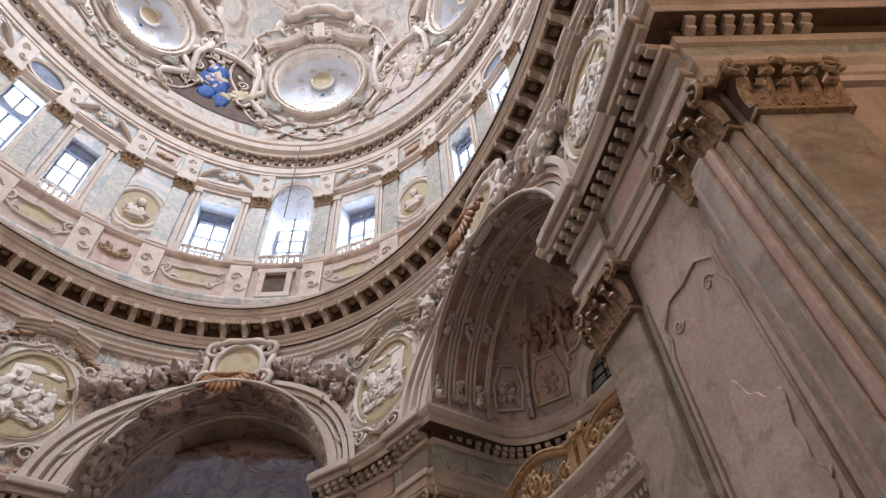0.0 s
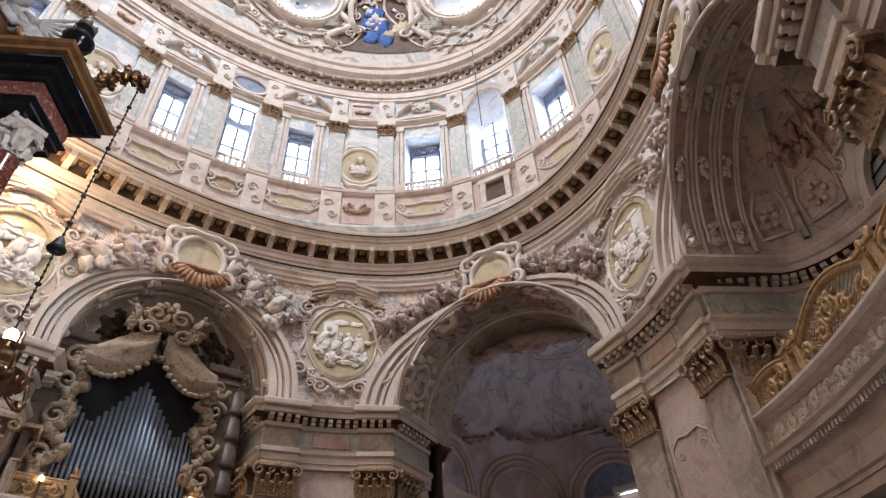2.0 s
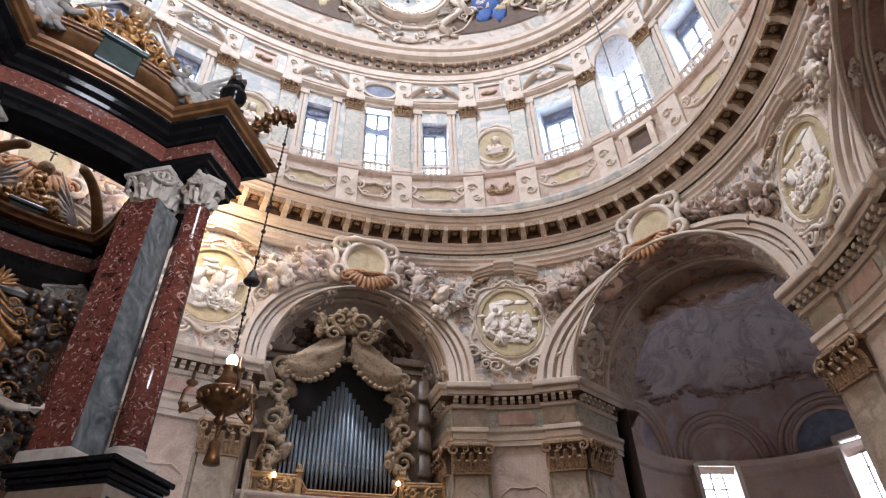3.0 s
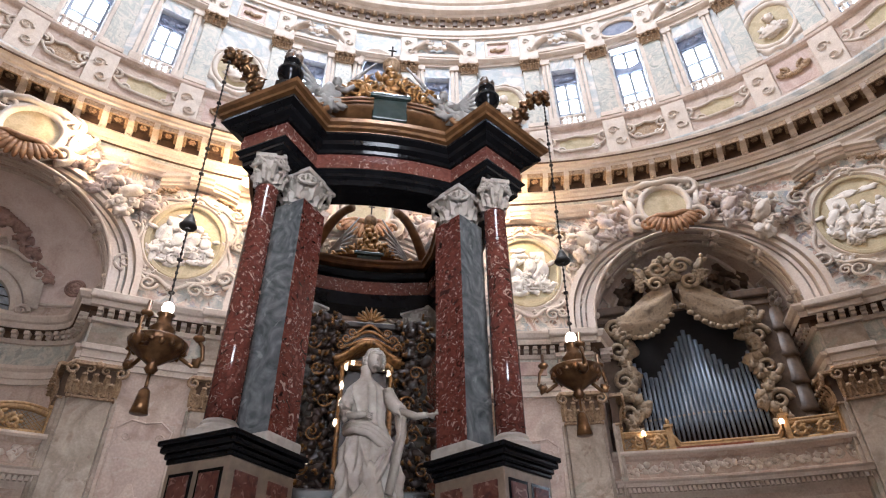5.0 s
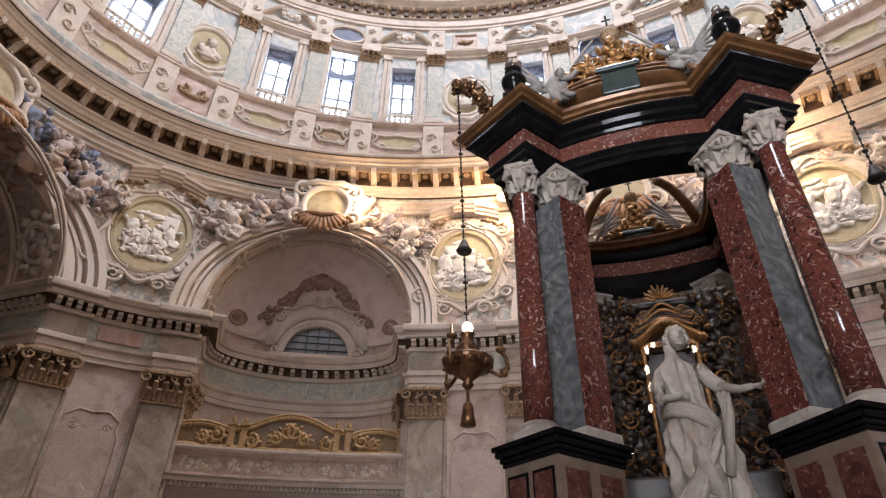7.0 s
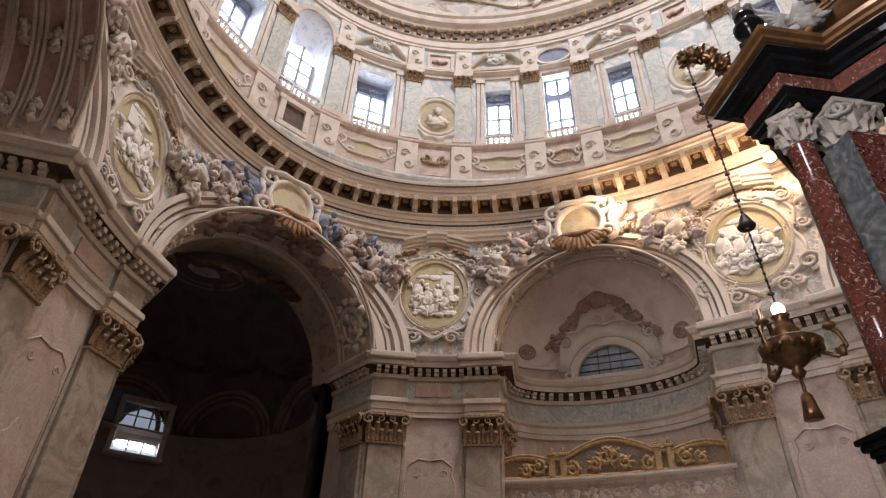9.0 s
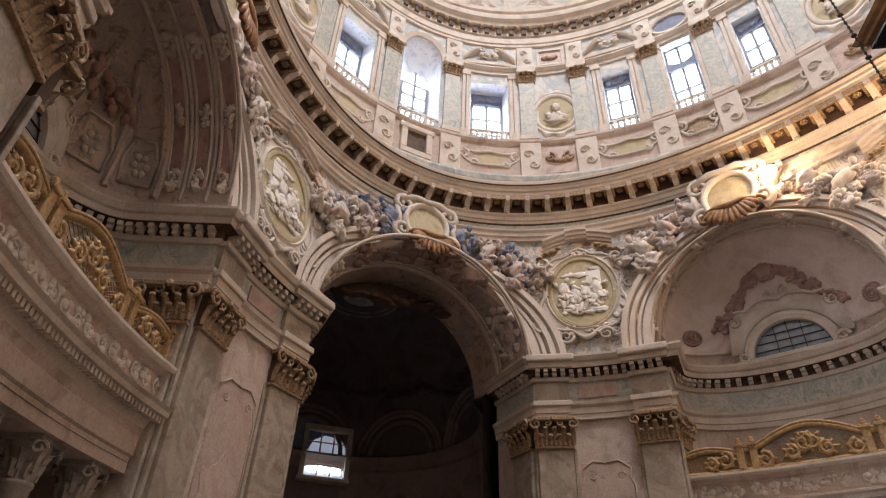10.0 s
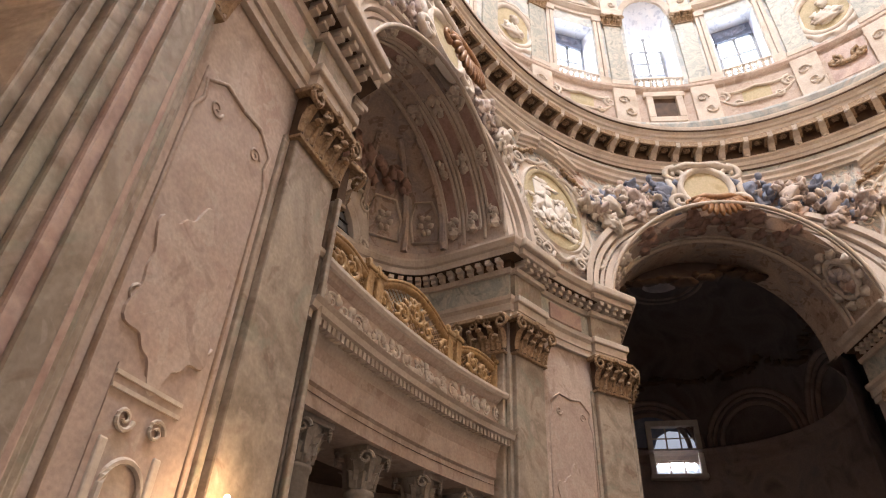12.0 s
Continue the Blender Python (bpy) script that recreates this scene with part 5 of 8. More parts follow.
def cluster(i, sg, label, mat_cycle, seed, n=11, spread=2.2, fig=2):
    """Clouds and draped forms leaning on the arch beside its cartouche."""
    st = STATIONS[i]
    R = RADII[i]
    zc = SPRING + STILT[i]
    t = thing("cloud_group", Matrix.Identity(4), label, "stucco group", "stucco clouds over the arches")
    r = random.Random(seed)
    lumps = {m.name: bmesh.new() for m in mat_cycle}
    for k in range(n):
        u = 0.28 + 0.8 * k / n + r.uniform(-0.03, 0.03)
        a = math.pi / 2 - sg * 0 - u * 0.85
        rr = R + 1.15 + r.uniform(0, 0.75)
        x, z = sg * rr * math.cos(a), zc + rr * math.sin(a)
        z = min(z, 17.1)
        m = mat_cycle[k % len(mat_cycle)]
        c = st @ on_face(st, x, z, 0.2)
        sz = r.uniform(0.22, 0.42)
        blob(lumps[m.name], c, sz, sz * 0.6, sz * 0.66, seed + k, 0.9, 3)
        for q in range(4):
            c2 = st @ on_face(st, x + r.uniform(-0.5, 0.5), min(17.1, z + r.uniform(-0.4, 0.4)), 0.14 + r.uniform(0, 0.2))
            blob(lumps[m.name], c2, sz * r.uniform(0.25, 0.6), sz * 0.3, sz * r.uniform(0.2, 0.5), seed + k + q, 1.1, 2, Matrix.Rotation(r.uniform(-1.5, 1.5), 4, "Y"))
    for k in range(fig):
        u = 0.35 + 0.3 * k
        a = math.pi / 2 - u * 0.85
        rr = R + 1.0
        x, z = sg * rr * math.cos(a), zc + rr * math.sin(a)
        bm2 = bmesh.new()
        figure(bm2, 0, -0.3, -0.35, 1.45, seed * 3 + k, sg * 0.7)
        bmesh.ops.transform(bm2, matrix=Matrix.Translation(on_face(st, x, z, 0.1)), verts=bm2.verts)
        bmesh.ops.transform(bm2, matrix=st, verts=bm2.verts)
        part("draped_form", bm2, mat_cycle[(k + 1) % len(mat_cycle)], t, smooth=True)
    for m in mat_cycle:
        part("cloud", lumps[m.name], m, t, smooth=True)


for i in range(8):
    for sg in (-1, 1):
        if i in (2,):
            cluster(i, sg, "pinkish-grey stucco clouds beside the arch cartouche", [CLOUD], 20 + i * 3 + sg, 18, fig=0)
        elif i == 6:
            cluster(i, sg, "painted stucco group with clouds and blue drapery", [CLOUD, SLATE, FLESH] if sg > 0 else [STUCCO, SLATE, CLOUD], 40 + sg, 19, fig=3)
        else:
            cluster(i, sg, "painted stucco group of draped forms on clouds", [STUCCO, CLOUD, FLESH], 60 + i * 5 + sg, 17, fig=3)

# moulding between medallions and cartouches
for i in range(8):
    w = bpy.data.objects[f"wall_spandrel_{i + 1}"]
    c = BAYS[i]
    lo = (PIERS[i - 1][0] + PIERS[i - 1][1]) / 2 - (360 if i == 0 else 0)
    hi = (PIERS[i][0] + PIERS[i][1]) / 2
    for f0, f1 in ((lo, c - 4.5), (c + 4.5, hi)):
        bm = bmesh.new()
        band(bm, moulding(18.48, 11.9, [(-0.1, 16.45), (0.1, 16.47), (0.1, 16.6), (0.18, 16.66), (0.18, 16.8), (0.26, 16.9), (0.26, 16.96), (-0.1, 17.0)]), f0, f1, 1.0)
        part("moulding", bm, TRIM, w, "ivory string moulding")


# ---- arch soffit panels ----
def soffit(i):
    """Long sunk panels with leafy ends along the arch."""
    st, R, zs, E0, D = STATIONS[i], RADII[i], SPRING + STILT[i], EDGEY[i], DEPTH[i]
    w = bpy.data.objects[f"wall_spandrel_{i + 1}"]
    lanes = {1.2: 2, 2.0: 3, 2.4: 3}.get(D, 4)
    for q in range(lanes):
        y = E0 + D * (q + 0.5) / lanes
        hw = D / lanes * 0.30
        for a0, a1 in (((0.12, 1.38), (1.76, 3.02)) if i in (3, 5) else ((0.10, 0.62), (0.70, 1.12), (1.2, 1.94), (2.02, 2.44), (2.52, 3.04))):
            bm = bmesh.new()
            g = [[], [], []]
            for k in range(13):
                a = a0 + (a1 - a0) * k / 12
                for j, yy in enumerate((y - hw, y, y + hw)):
                    rr = R - 0.015
                    g[j].append(st @ Vector((-rr * math.cos(a), yy, zs + rr * math.sin(a))))
            sheet(bm, g)
            part("sunk_panel", bm, MAUVE if i in (3, 5) else VAULT, w, "mauve sunk soffit panel")
            bm = bmesh.new()
            for yy in (y - hw, y + hw):
                tube(bm, [st @ Vector((-(R - 0.02) * math.cos(a0 + (a1 - a0) * k / 8), yy, zs + (R - 0.02) * math.sin(a0 + (a1 - a0) * k / 8))) for k in range(9)], 0.05, 6)
            for a in (a0, a1):
                tube(bm, [st @ Vector((-(R - 0.02) * math.cos(a), yy, zs + (R - 0.02) * math.sin(a))) for yy in (y - hw, y, y + hw)], 0.05, 6)
                blob(bm, st @ Vector((-(R - 0.06) * math.cos(a), y, zs + (R - 0.06) * math.sin(a))), 0.16, 0.16, 0.16, q + a * 3, 0.5, 1)
            part("panel_moulding", bm, TRIM, w)


for i in (0, 1, 3, 5, 7):
    soffit(i)


def painted_soffit(i):
    """Relief roundels low on both sides, a cloud field at the crown and edge bands."""
    st, R, zs, E0, D = STATIONS[i], RADII[i], SPRING + STILT[i], EDGEY[i], DEPTH[i]
    w = bpy.data.objects[f"wall_spandrel_{i + 1}"]
    def on(a, y, off=0.0):
        return st @ Vector((-(R - off) * math.cos(a), E0 + y, zs + (R - off) * math.sin(a)))
    for y, th in ((0.1, 0.07), (0.26, 0.04), (D - 0.35, 0.05), (D - 0.12, 0.1)):
        bm = bmesh.new()
        tube(bm, [on(math.pi * k / 40, y, 0.02) for k in range(41)], th, 6)
        part("soffit_moulding", bm, TRIM, w, "ivory soffit moulding", True)
    for a0 in (0.42, math.pi - 0.42):
        bm = bmesh.new()
        for s0, th in ((1.0, 0.1), (0.78, 0.05)):
            tube(bm, [on(a0 + s0 * 0.17 * math.cos(q), D * 0.5 + s0 * 0.56 * math.sin(q), 0.05) for q in [2 * math.pi * k / 28 for k in range(29)]], th, 6)
        for k in range(10):
            q = 2 * math.pi * k / 10
            blob(bm, on(a0 + 0.24 * math.cos(q), D * 0.5 + 0.76 * math.sin(q), 0.04), 0.17, 0.17, 0.15, k, 0.8, 2)
        part("roundel_frame", bm, STUCCO, w, "scrolled stucco roundel frame", True)
        bm = bmesh.new()
        r = random.Random(int(a0 * 10))
        for k in range(9):
            blob(bm, on(a0 + r.uniform(-0.09, 0.09), D * 0.5 + r.uniform(-0.26, 0.26), 0.05), 0.2, 0.14, 0.24, k, 0.8, 2)
        part("roundel_relief", bm, FLESH, w, "small relief in the roundel", True)
    r = random.Random(i)
    bm = bmesh.new()
    for k in range(46):
        a = r.uniform(0.85, 2.3)
        blob(bm, on(a, r.uniform(0.5, D - 0.6), 0.01), r.uniform(0.12, 0.36), r.uniform(0.12, 0.3), r.uniform(0.04, 0.09), k, 1.1, 2)
    part("painted_clouds", bm, MAUVE, w, "brown painted clouds on the soffit", True)


for i in (1, 7):
    st, R, zs, E0 = STATIONS[i], RADII[i], SPRING + STILT[i], EDGEY[i]
    w = bpy.data.objects[f"wall_spandrel_{i + 1}"]
    for y, th in ((0.08, 0.05), (0.2, 0.03), (0.62, 0.05), (1.02, 0.05), (1.14, 0.03)):
        bm = bmesh.new()
        tube(bm, [st @ Vector((-(R - 0.02) * math.cos(math.pi * k / 40), E0 + y, zs + (R - 0.02) * math.sin(math.pi * k / 40))) for k in range(41)], th, 6)
        part("soffit_moulding", bm, TRIM, w, "", True)
for i in (3, 5):
    st, R, zs, E0, D = STATIONS[i], RADII[i], SPRING + STILT[i], EDGEY[i], DEPTH[i]
    w = bpy.data.objects[f"wall_spandrel_{i + 1}"]
    q = random.Random(i)
    for lane in range(3):
        y = E0 + D * (lane + 0.5) / 3
        for a0 in (0.2, 0.75, 1.3, 1.84, 2.39, 2.94):
            bm = bmesh.new()
            for k in range(9):
                a = a0 + (k - 4) * 0.018
                blob(bm, st @ Vector((-(R - 0.05) * math.cos(a), y + q.uniform(-0.1, 0.1), zs + (R - 0.05) * math.sin(a))), q.uniform(0.06, 0.12), 0.08, q.uniform(0.06, 0.12), k + lane, 1.0, 2)
            part("leaf_drop", bm, STUCCO, w, "small stucco leaf drop", True)
    for y, th in ((0.06, 0.06), (D * 0.333, 0.05), (D * 0.667, 0.05), (D - 0.06, 0.07)):
        bm = bmesh.new()
        tube(bm, [st @ Vector((-(R - 0.02) * math.cos(math.pi * k / 40), E0 + y, zs + (R - 0.02) * math.sin(math.pi * k / 40))) for k in range(41)], th, 6)
        part("soffit_moulding", bm, TRIM, w, "", True)
painted_soffit(2)
painted_soffit(6)


# ---- conch stucco ----
def conch_point(i, a, el, off=0.0):
    R, zs, y0 = RADII[i], SPRING + STILT[i], EDGEY[i] + DEPTH[i]
    return STATIONS[i] @ Vector((-(R - off) * math.cos(a) * math.cos(el), y0 + (APSE[i] - off) * math.sin(a) * math.cos(el), zs + (R - off) * math.sin(el)))


for i in (1, 3, 5):
    c = bpy.data.objects[f"ceiling_conch_{i}"]
    for k in range(6):
        a = math.pi * (k + 0.5) / 6
        bm = bmesh.new()
        loop = [(a - 0.17, 0.1), (a + 0.17, 0.1), (a + 0.2, 0.32), (a + 0.13, 0.5), (a - 0.13, 0.5), (a - 0.2, 0.32), (a - 0.17, 0.1)]
        tube(bm, [conch_point(i, p, e, 0.02) for p, e in loop], 0.05, 6)
        for q in range(6):
            t = q * math.pi / 3
            blob(bm, conch_point(i, a + 0.07 * math.cos(t), 0.28 + 0.08 * math.sin(t), 0.03), 0.11, 0.11, 0.11, q, 0.7, 1)
        part("coffer_moulding", bm, STUCCO if i in (1, 7) else TRIM, c, "octagonal moulded coffer with rosette", True)
        bm = bmesh.new()
        tube(bm, [conch_point(i, a + 0.26, e / 8, 0.05) for e in range(0, 10)], 0.1, 6)
        part("rib", bm, TRIM if i in (1, 7) else VAULT, c)
    bm = bmesh.new()
    r = random.Random(i)
    for k in range(44):
        a = 0.5 + 2.15 * k / 43
        e = 0.74 + 0.12 * math.sin(k * 1.3)
        blob(bm, conch_point(i, a, e + r.uniform(-0.06, 0.06), 0.06), r.uniform(0.14, 0.3), 0.14, r.uniform(0.1, 0.24), k + i, 1.0, 2, Matrix.Rotation(r.uniform(-1, 1), 4, "Y"))
    part("stucco_garland", bm, WALNUT if i == 1 else MAUVE, c, "heavy stucco garland", True)

c = bpy.data.objects["ceiling_conch_7"]
r = random.Random(7)
bm = bmesh.new()
for k in range(26):
    q = 2 * math.pi * k / 26
    blob(bm, conch_point(7, math.pi / 2 + 0.13 * math.cos(q), 0.84 + 0.07 * math.sin(q), 0.08), 0.17, 0.14, 0.12, k, 0.9, 2)
blob(bm, conch_point(7, math.pi / 2, 0.84, 0.02), 0.42, 0.3, 0.26, 3, 0.1, 3)
part("cartouche_oval", bm, MAUVE, c, "mauve oval cartouche of the niche vault", True)
for sg in (-1, 1):
    bm = bmesh.new()
    for q in range(3):
        tube(bm, [conch_point(7, math.pi / 2 + sg * (0.16 + u * (0.44 + 0.03 * q) + 0.05 * math.sin(u * 9)), 0.86 - 0.58 * u + 0.07 * math.sin(u * 6 + q) - 0.03 * q, 0.08) for u in [w / 16 for w in range(17)]], 0.08 - 0.015 * q, 6)
    for q in range(28):
        u = q / 27
        blob(bm, conch_point(7, math.pi / 2 + sg * (0.18 + 0.46 * u + r.uniform(-0.06, 0.06)), 0.86 - 0.6 * u + r.uniform(-0.06, 0.06), 0.08), r.uniform(0.08, 0.22), 0.12, r.uniform(0.06, 0.16), q, 1.0, 2, Matrix.Rotation(r.uniform(-1, 1), 4, "Y"))
    part("drape", bm, MAUVE, c, "flowing mauve stucco drapery", True)
    bm = bmesh.new()
    a0 = math.pi / 2 + sg * 0.98
    for s0 in (0.13, 0.085):
        tube(bm, [conch_point(7, a0 + s0 * math.cos(w), 0.2 + 0.6 * s0 * math.sin(w), 0.05) for w in [2 * math.pi * q / 20 for q in range(21)]], 0.05, 6)
    for q in range(7):
        w = 2 * math.pi * q / 7
        blob(bm, conch_point(7, a0 + 0.04 * math.cos(w), 0.2 + 0.024 * math.sin(w), 0.06), 0.1, 0.1, 0.1, q, 0.4, 1)
    part("rosette", bm, MAUVE, c, "rosette in a moulded ring", True)
for e0 in (0.02,):
    bm = bmesh.new()
    tube(bm, [conch_point(7, math.pi * q / 30, e0, 0.03) for q in range(31)], 0.06, 6)
    part("moulding", bm, TRIM, c, "", True)

# ---- lunette window of the niche with the half-round light ----
for i in (3, 5, 7):
    st = STATIONS[i]
    yb = EDGEY[i] + DEPTH[i] + APSE[i] - 0.45
    t = thing(f"window_lunette_{i}", st @ Matrix.Translation((0.15 if i == 7 else 0, yb, 10.95)), "half-round leaded lunette window in a moulded frame", "window", "lunette windows", "structure")
    bm = bmesh.new()
    n = 24
    bm.faces.new([bm.verts.new((-1.2 * math.cos(math.pi * k / n), 0.1, 1.2 * math.sin(math.pi * k / n))) for k in range(n + 1)])
    part("pane", bm, material("grey leaded glass", [(0.20, 0.22, 0.25), (0.34, 0.36, 0.39)], 3, 0.15), t, "dull grey leaded glass")
    bm = bmesh.new()
    g = []
    for r0, p in ((1.18, -0.05), (1.2, 0.12), (1.34, 0.2), (1.5, 0.12), (1.55, -0.25)):
        g.append([(-r0 * math.cos(math.pi * k / n), -p, r0 * math.sin(math.pi * k / n)) for k in range(n + 1)])
    sheet(bm, g)
    box(bm, -1.75, 1.75, -0.22, 0.2, -0.14, 0.02, 0.03)
    for s in (-1, 1):
        scroll(bm, s * 1.5, 0.12, 0.2, 1.2, s, -0.18, 0.08)
    part("window_frame", bm, STUCCO, t, "moulded stucco frame")
    bm = bmesh.new()
    for x in (-0.42, 0.0, 0.42):
        box(bm, x - 0.012, x + 0.012, 0.02, 0.08, 0, math.sqrt(1.44 - x * x))
    for z in (0.28, 0.56, 0.84):
        w = math.sqrt(1.44 - z * z)
        box(bm, -w, w, 0.02, 0.08, z - 0.007, z + 0.007)
    part("bars", bm, IRON, t, "dark glazing bars")
    bm = bmesh.new()
    hood = [(-1.9 + 3.8 * k / 40) for k in range(41)]
    top = [2.05 + 0.16 * abs(math.sin(x * 2.6)) - 0.36 * (abs(x) / 1.9) ** 2 for x in hood]
    low = [math.sqrt(max(0.0, 1.56 ** 2 - x * x)) if abs(x) < 1.5 else 0.35 for x in hood]
    vs = sheet(bm, [[(x, 0.0, z) for x, z in zip(hood, low)], [(x, -0.08, z) for x, z in zip(hood, low)], [(x * 0.9, 0.0, z) for x, z in zip(hood, top)], [(x * 0.9, 0.3, z) for x, z in zip(hood, top)]])
    tube(bm, [(x * 0.9, -0.04, z) for x, z in zip(hood, top)], 0.06, 6)
    for s in (-1, 1):
        scroll(bm, s * 0.3, 2.3, 0.24, 1.4, s, -0.04, 0.05, math.pi / 2)
        scroll(bm, s * 1.55, 1.55, 0.25, 1.4, s, -0.04, 0.05, math.pi / 2)
    part("stucco_surround", bm, STUCCO, t, "pale scalloped stucco hood", True)


# ---- balconies with gilded grilles ----
def balcony(i, z0, label):
    st, R = STATIONS[i], RADII[i]
    t = thing("balcony", Matrix.Identity(4), label, "balcony", "niche balconies")
    n = 14
    xs = [-R + 2 * R * k / n for k in range(n + 1)]
    bow = 0.0
    def front(x):
        return wall_y(st, x, A1, B1) + 0.28
    path = [(st @ Vector((x, front(x), 0))).xy for x in [-R - 0.22] + xs + [R + 0.22]]
    def rows(nm, rr, mt, lab=""):
        bm = bmesh.new()
        run(bm, path, rr)
        part(nm, bm, mt, t, lab)
    rows("ledge", [(-1.3, z0 - 0.02), (0.26, z0 - 0.02), (0.3, z0 + 0.04), (0.3, z0 + 0.1), (-1.3, z0 + 0.1)], TRIM)
    rows("parapet", [(-0.3, z0 - 0.78), (0.1, z0 - 0.78), (0.12, z0 - 0.66), (0.06, z0 - 0.62), (0.06, z0 - 0.14), (0.14, z0 - 0.1), (0.2, z0 - 0.02), (-0.3, z0 - 0.02)], PLASTER, "cream parapet")
    rows("lower_cornice", [(-0.4, z0 - 1.25), (0.08, z0 - 1.25), (0.14, z0 - 1.12), (0.18, z0 - 0.98), (0.36, z0 - 0.94), (0.38, z0 - 0.84), (0.44, z0 - 0.78), (-0.4, z0 - 0.78)], TRIM)
    rows("architrave", [(-1.6, z0 - 2.1), (0.0, z0 - 2.1), (0.0, z0 - 1.8), (0.05, z0 - 1.76), (0.05, z0 - 1.4), (0.1, z0 - 1.25), (-1.6, z0 - 1.25)], PLASTER, "plain curved beam")
    # slabs added over the full niche depth to shade the space below
    bm = bmesh.new()
    back = [st.inverted() @ Vector((*p, 0)) for p in apse_path(i, APSE[i])]
    loop = [(x, front(x) - 0.02) for x in xs] + [(p.x, p.y) for p in back[::-1]]
    for z in (z0 - 0.06, z0 - 1.9):
        bm.faces.new([bm.verts.new(st @ Vector((x, y, z))) for x, y in loop])
    part("loft_floor", bm, WALNUT, t, "dark loft floor and soffit, added to shade the space below")
    # small dentils and relief
    sp = even(BAYS[i] - HALF[i], BAYS[i] + HALF[i], 0.13, A1, B1)
    bmd = bmesh.new()
    box(bmd, -0.04, 0.04, -0.02, 0.22, z0 - 1.08, z0 - 0.95)
    dm = mesh_of(bmd, TRIM)
    for f in sp:
        part("dentil", dm, None, t, at=station(f, A1, B1))
    r = random.Random(i)
    for k in range(16):
        x = -R + 2 * R * (k + 0.5) / 16
        bm = bmesh.new()
        y = front(x) - 0.07
        for q in range(5):
            blob(bm, (x + r.uniform(-0.18, 0.18), y, z0 - 0.38 + r.uniform(-0.15, 0.15)), 0.1, 0.045, 0.09, q + k, 0.6, 1)
        scroll(bm, x, z0 - 0.38, 0.16, 1.3, 1 if k % 2 else -1, y, 0.03, r.uniform(0, 3))
        bmesh.ops.transform(bm, matrix=st, verts=bm.verts)
        part("relief", bm, STUCCO, t, "small white stucco relief", True)
    # grille
    def gate(x):
        return front(x) + 0.02
    def crest(x):
        u = abs(x) / R
        if i == 1:
            return 0.52 if u > 0.5 else 0.12 + 0.4 * max(0.0, (u - 0.42) / 0.08)
        if u < 0.38:
            return 0.62 + 0.46 * math.cos(u / 0.38 * math.pi / 2)
        if u < 0.5:
            return 0.62
        return 0.5 + 0.2 * math.sin((u - 0.5) / 0.5 * math.pi)
    fine = [-R + 0.1 + (2 * R - 0.2) * k / 60 for k in range(61)]
    bm = bmesh.new()
    tube(bm, [st @ Vector((x, gate(x), z0 + 0.17)) for x in fine], 0.08, 6)
    tube(bm, [st @ Vector((x, gate(x), z0 + 0.12 + crest(x))) for x in fine], 0.085, 6)
    tube(bm, [st @ Vector((x, gate(x) - 0.05, z0 + 0.2 + crest(x))) for x in fine], 0.045, 6)
    part("grille_frame", bm, GILT, t, "gilded scrolled rail", True)
    for x in ((-R + 0.15, -R * 0.5, R * 0.5, R - 0.15) if i == 1 else (-R + 0.15, -R * 0.5, -R * 0.4, R * 0.4, R * 0.5, R - 0.15)):
        bm = bmesh.new()
        box(bm, -0.1, 0.1, -0.1, 0.08, z0 + 0.08, z0 + 0.82, 0.02)
        box(bm, -0.14, 0.14, -0.14, 0.1, z0 + 0.82, z0 + 0.92, 0.02)
        blob(bm, (0, 0, z0 + 1.02), 0.08, 0.08, 0.12, 1, 0.2, 1)
        bmesh.ops.transform(bm, matrix=st @ Matrix.Translation((x, gate(x), 0)), verts=bm.verts)
        part("post", bm, GILT, t)
    bm = bmesh.new()
    step = 0.11
    k = 0
    x = -R
    while x < R:
        h = crest(min(R, max(-R, x)))
        for sg in (-1, 1):
            x1 = min(R - 0.1, max(-R + 0.1, x + sg * h))
            pts = [Vector((x, gate(max(-R, min(R, x))), z0 + 0.16)), Vector((x1, gate(x1), z0 + 0.12 + min(h, crest(x1))))]
            tube(bm, [st @ p for p in pts], 0.011, 4)
        x += step
    tagged(part("lattice", bm, GILT, t, "fine gilded lattice"), kind="stuff")
    if i in (1, 7):
        bm = bmesh.new()
        sheet(bm, [[st @ Vector((x, gate(x) + 0.05, z0 + 0.1)) for x in fine], [st @ Vector((x, gate(x) + 0.05, z0 + 0.1 + crest(x))) for x in fine]])
        part("backing", bm, GRILLEBACK, t, "grey backing of the grille")
    for sg in (-1, 1):
        for xx, s0, zz in (((2.0, 0.2, 0.42), (2.6, 0.18, 0.4)) if i == 1 else ((0.12, 0.26, 0.72), (0.45, 0.2, 0.5), (1.15, 0.22, 0.4), (2.2, 0.24, 0.5), (2.6, 0.18, 0.42))):
            bm = bmesh.new()
            scroll(bm, 0, 0, s0, 1.4, sg, -0.05, 0.06, math.pi / 2)
            for q in range(7):
                b = 2 * math.pi * q / 7
                blob(bm, (s0 * 0.9 * math.cos(b), -0.05, s0 * 0.8 * math.sin(b)), 0.1, 0.045, 0.06, xx + q, 0.9, 1, Matrix.Rotation(-b, 4, "Y"))
            blob(bm, (0, -0.04, 0.08), 0.13, 0.05, 0.15, xx, 0.6, 1)
            bmesh.ops.transform(bm, matrix=st @ Matrix.Translation((sg * xx, gate(sg * xx), z0 + zz)), verts=bm.verts)
            part("scroll", bm, GILT, t, "gilded leaf scroll", True)
    return t


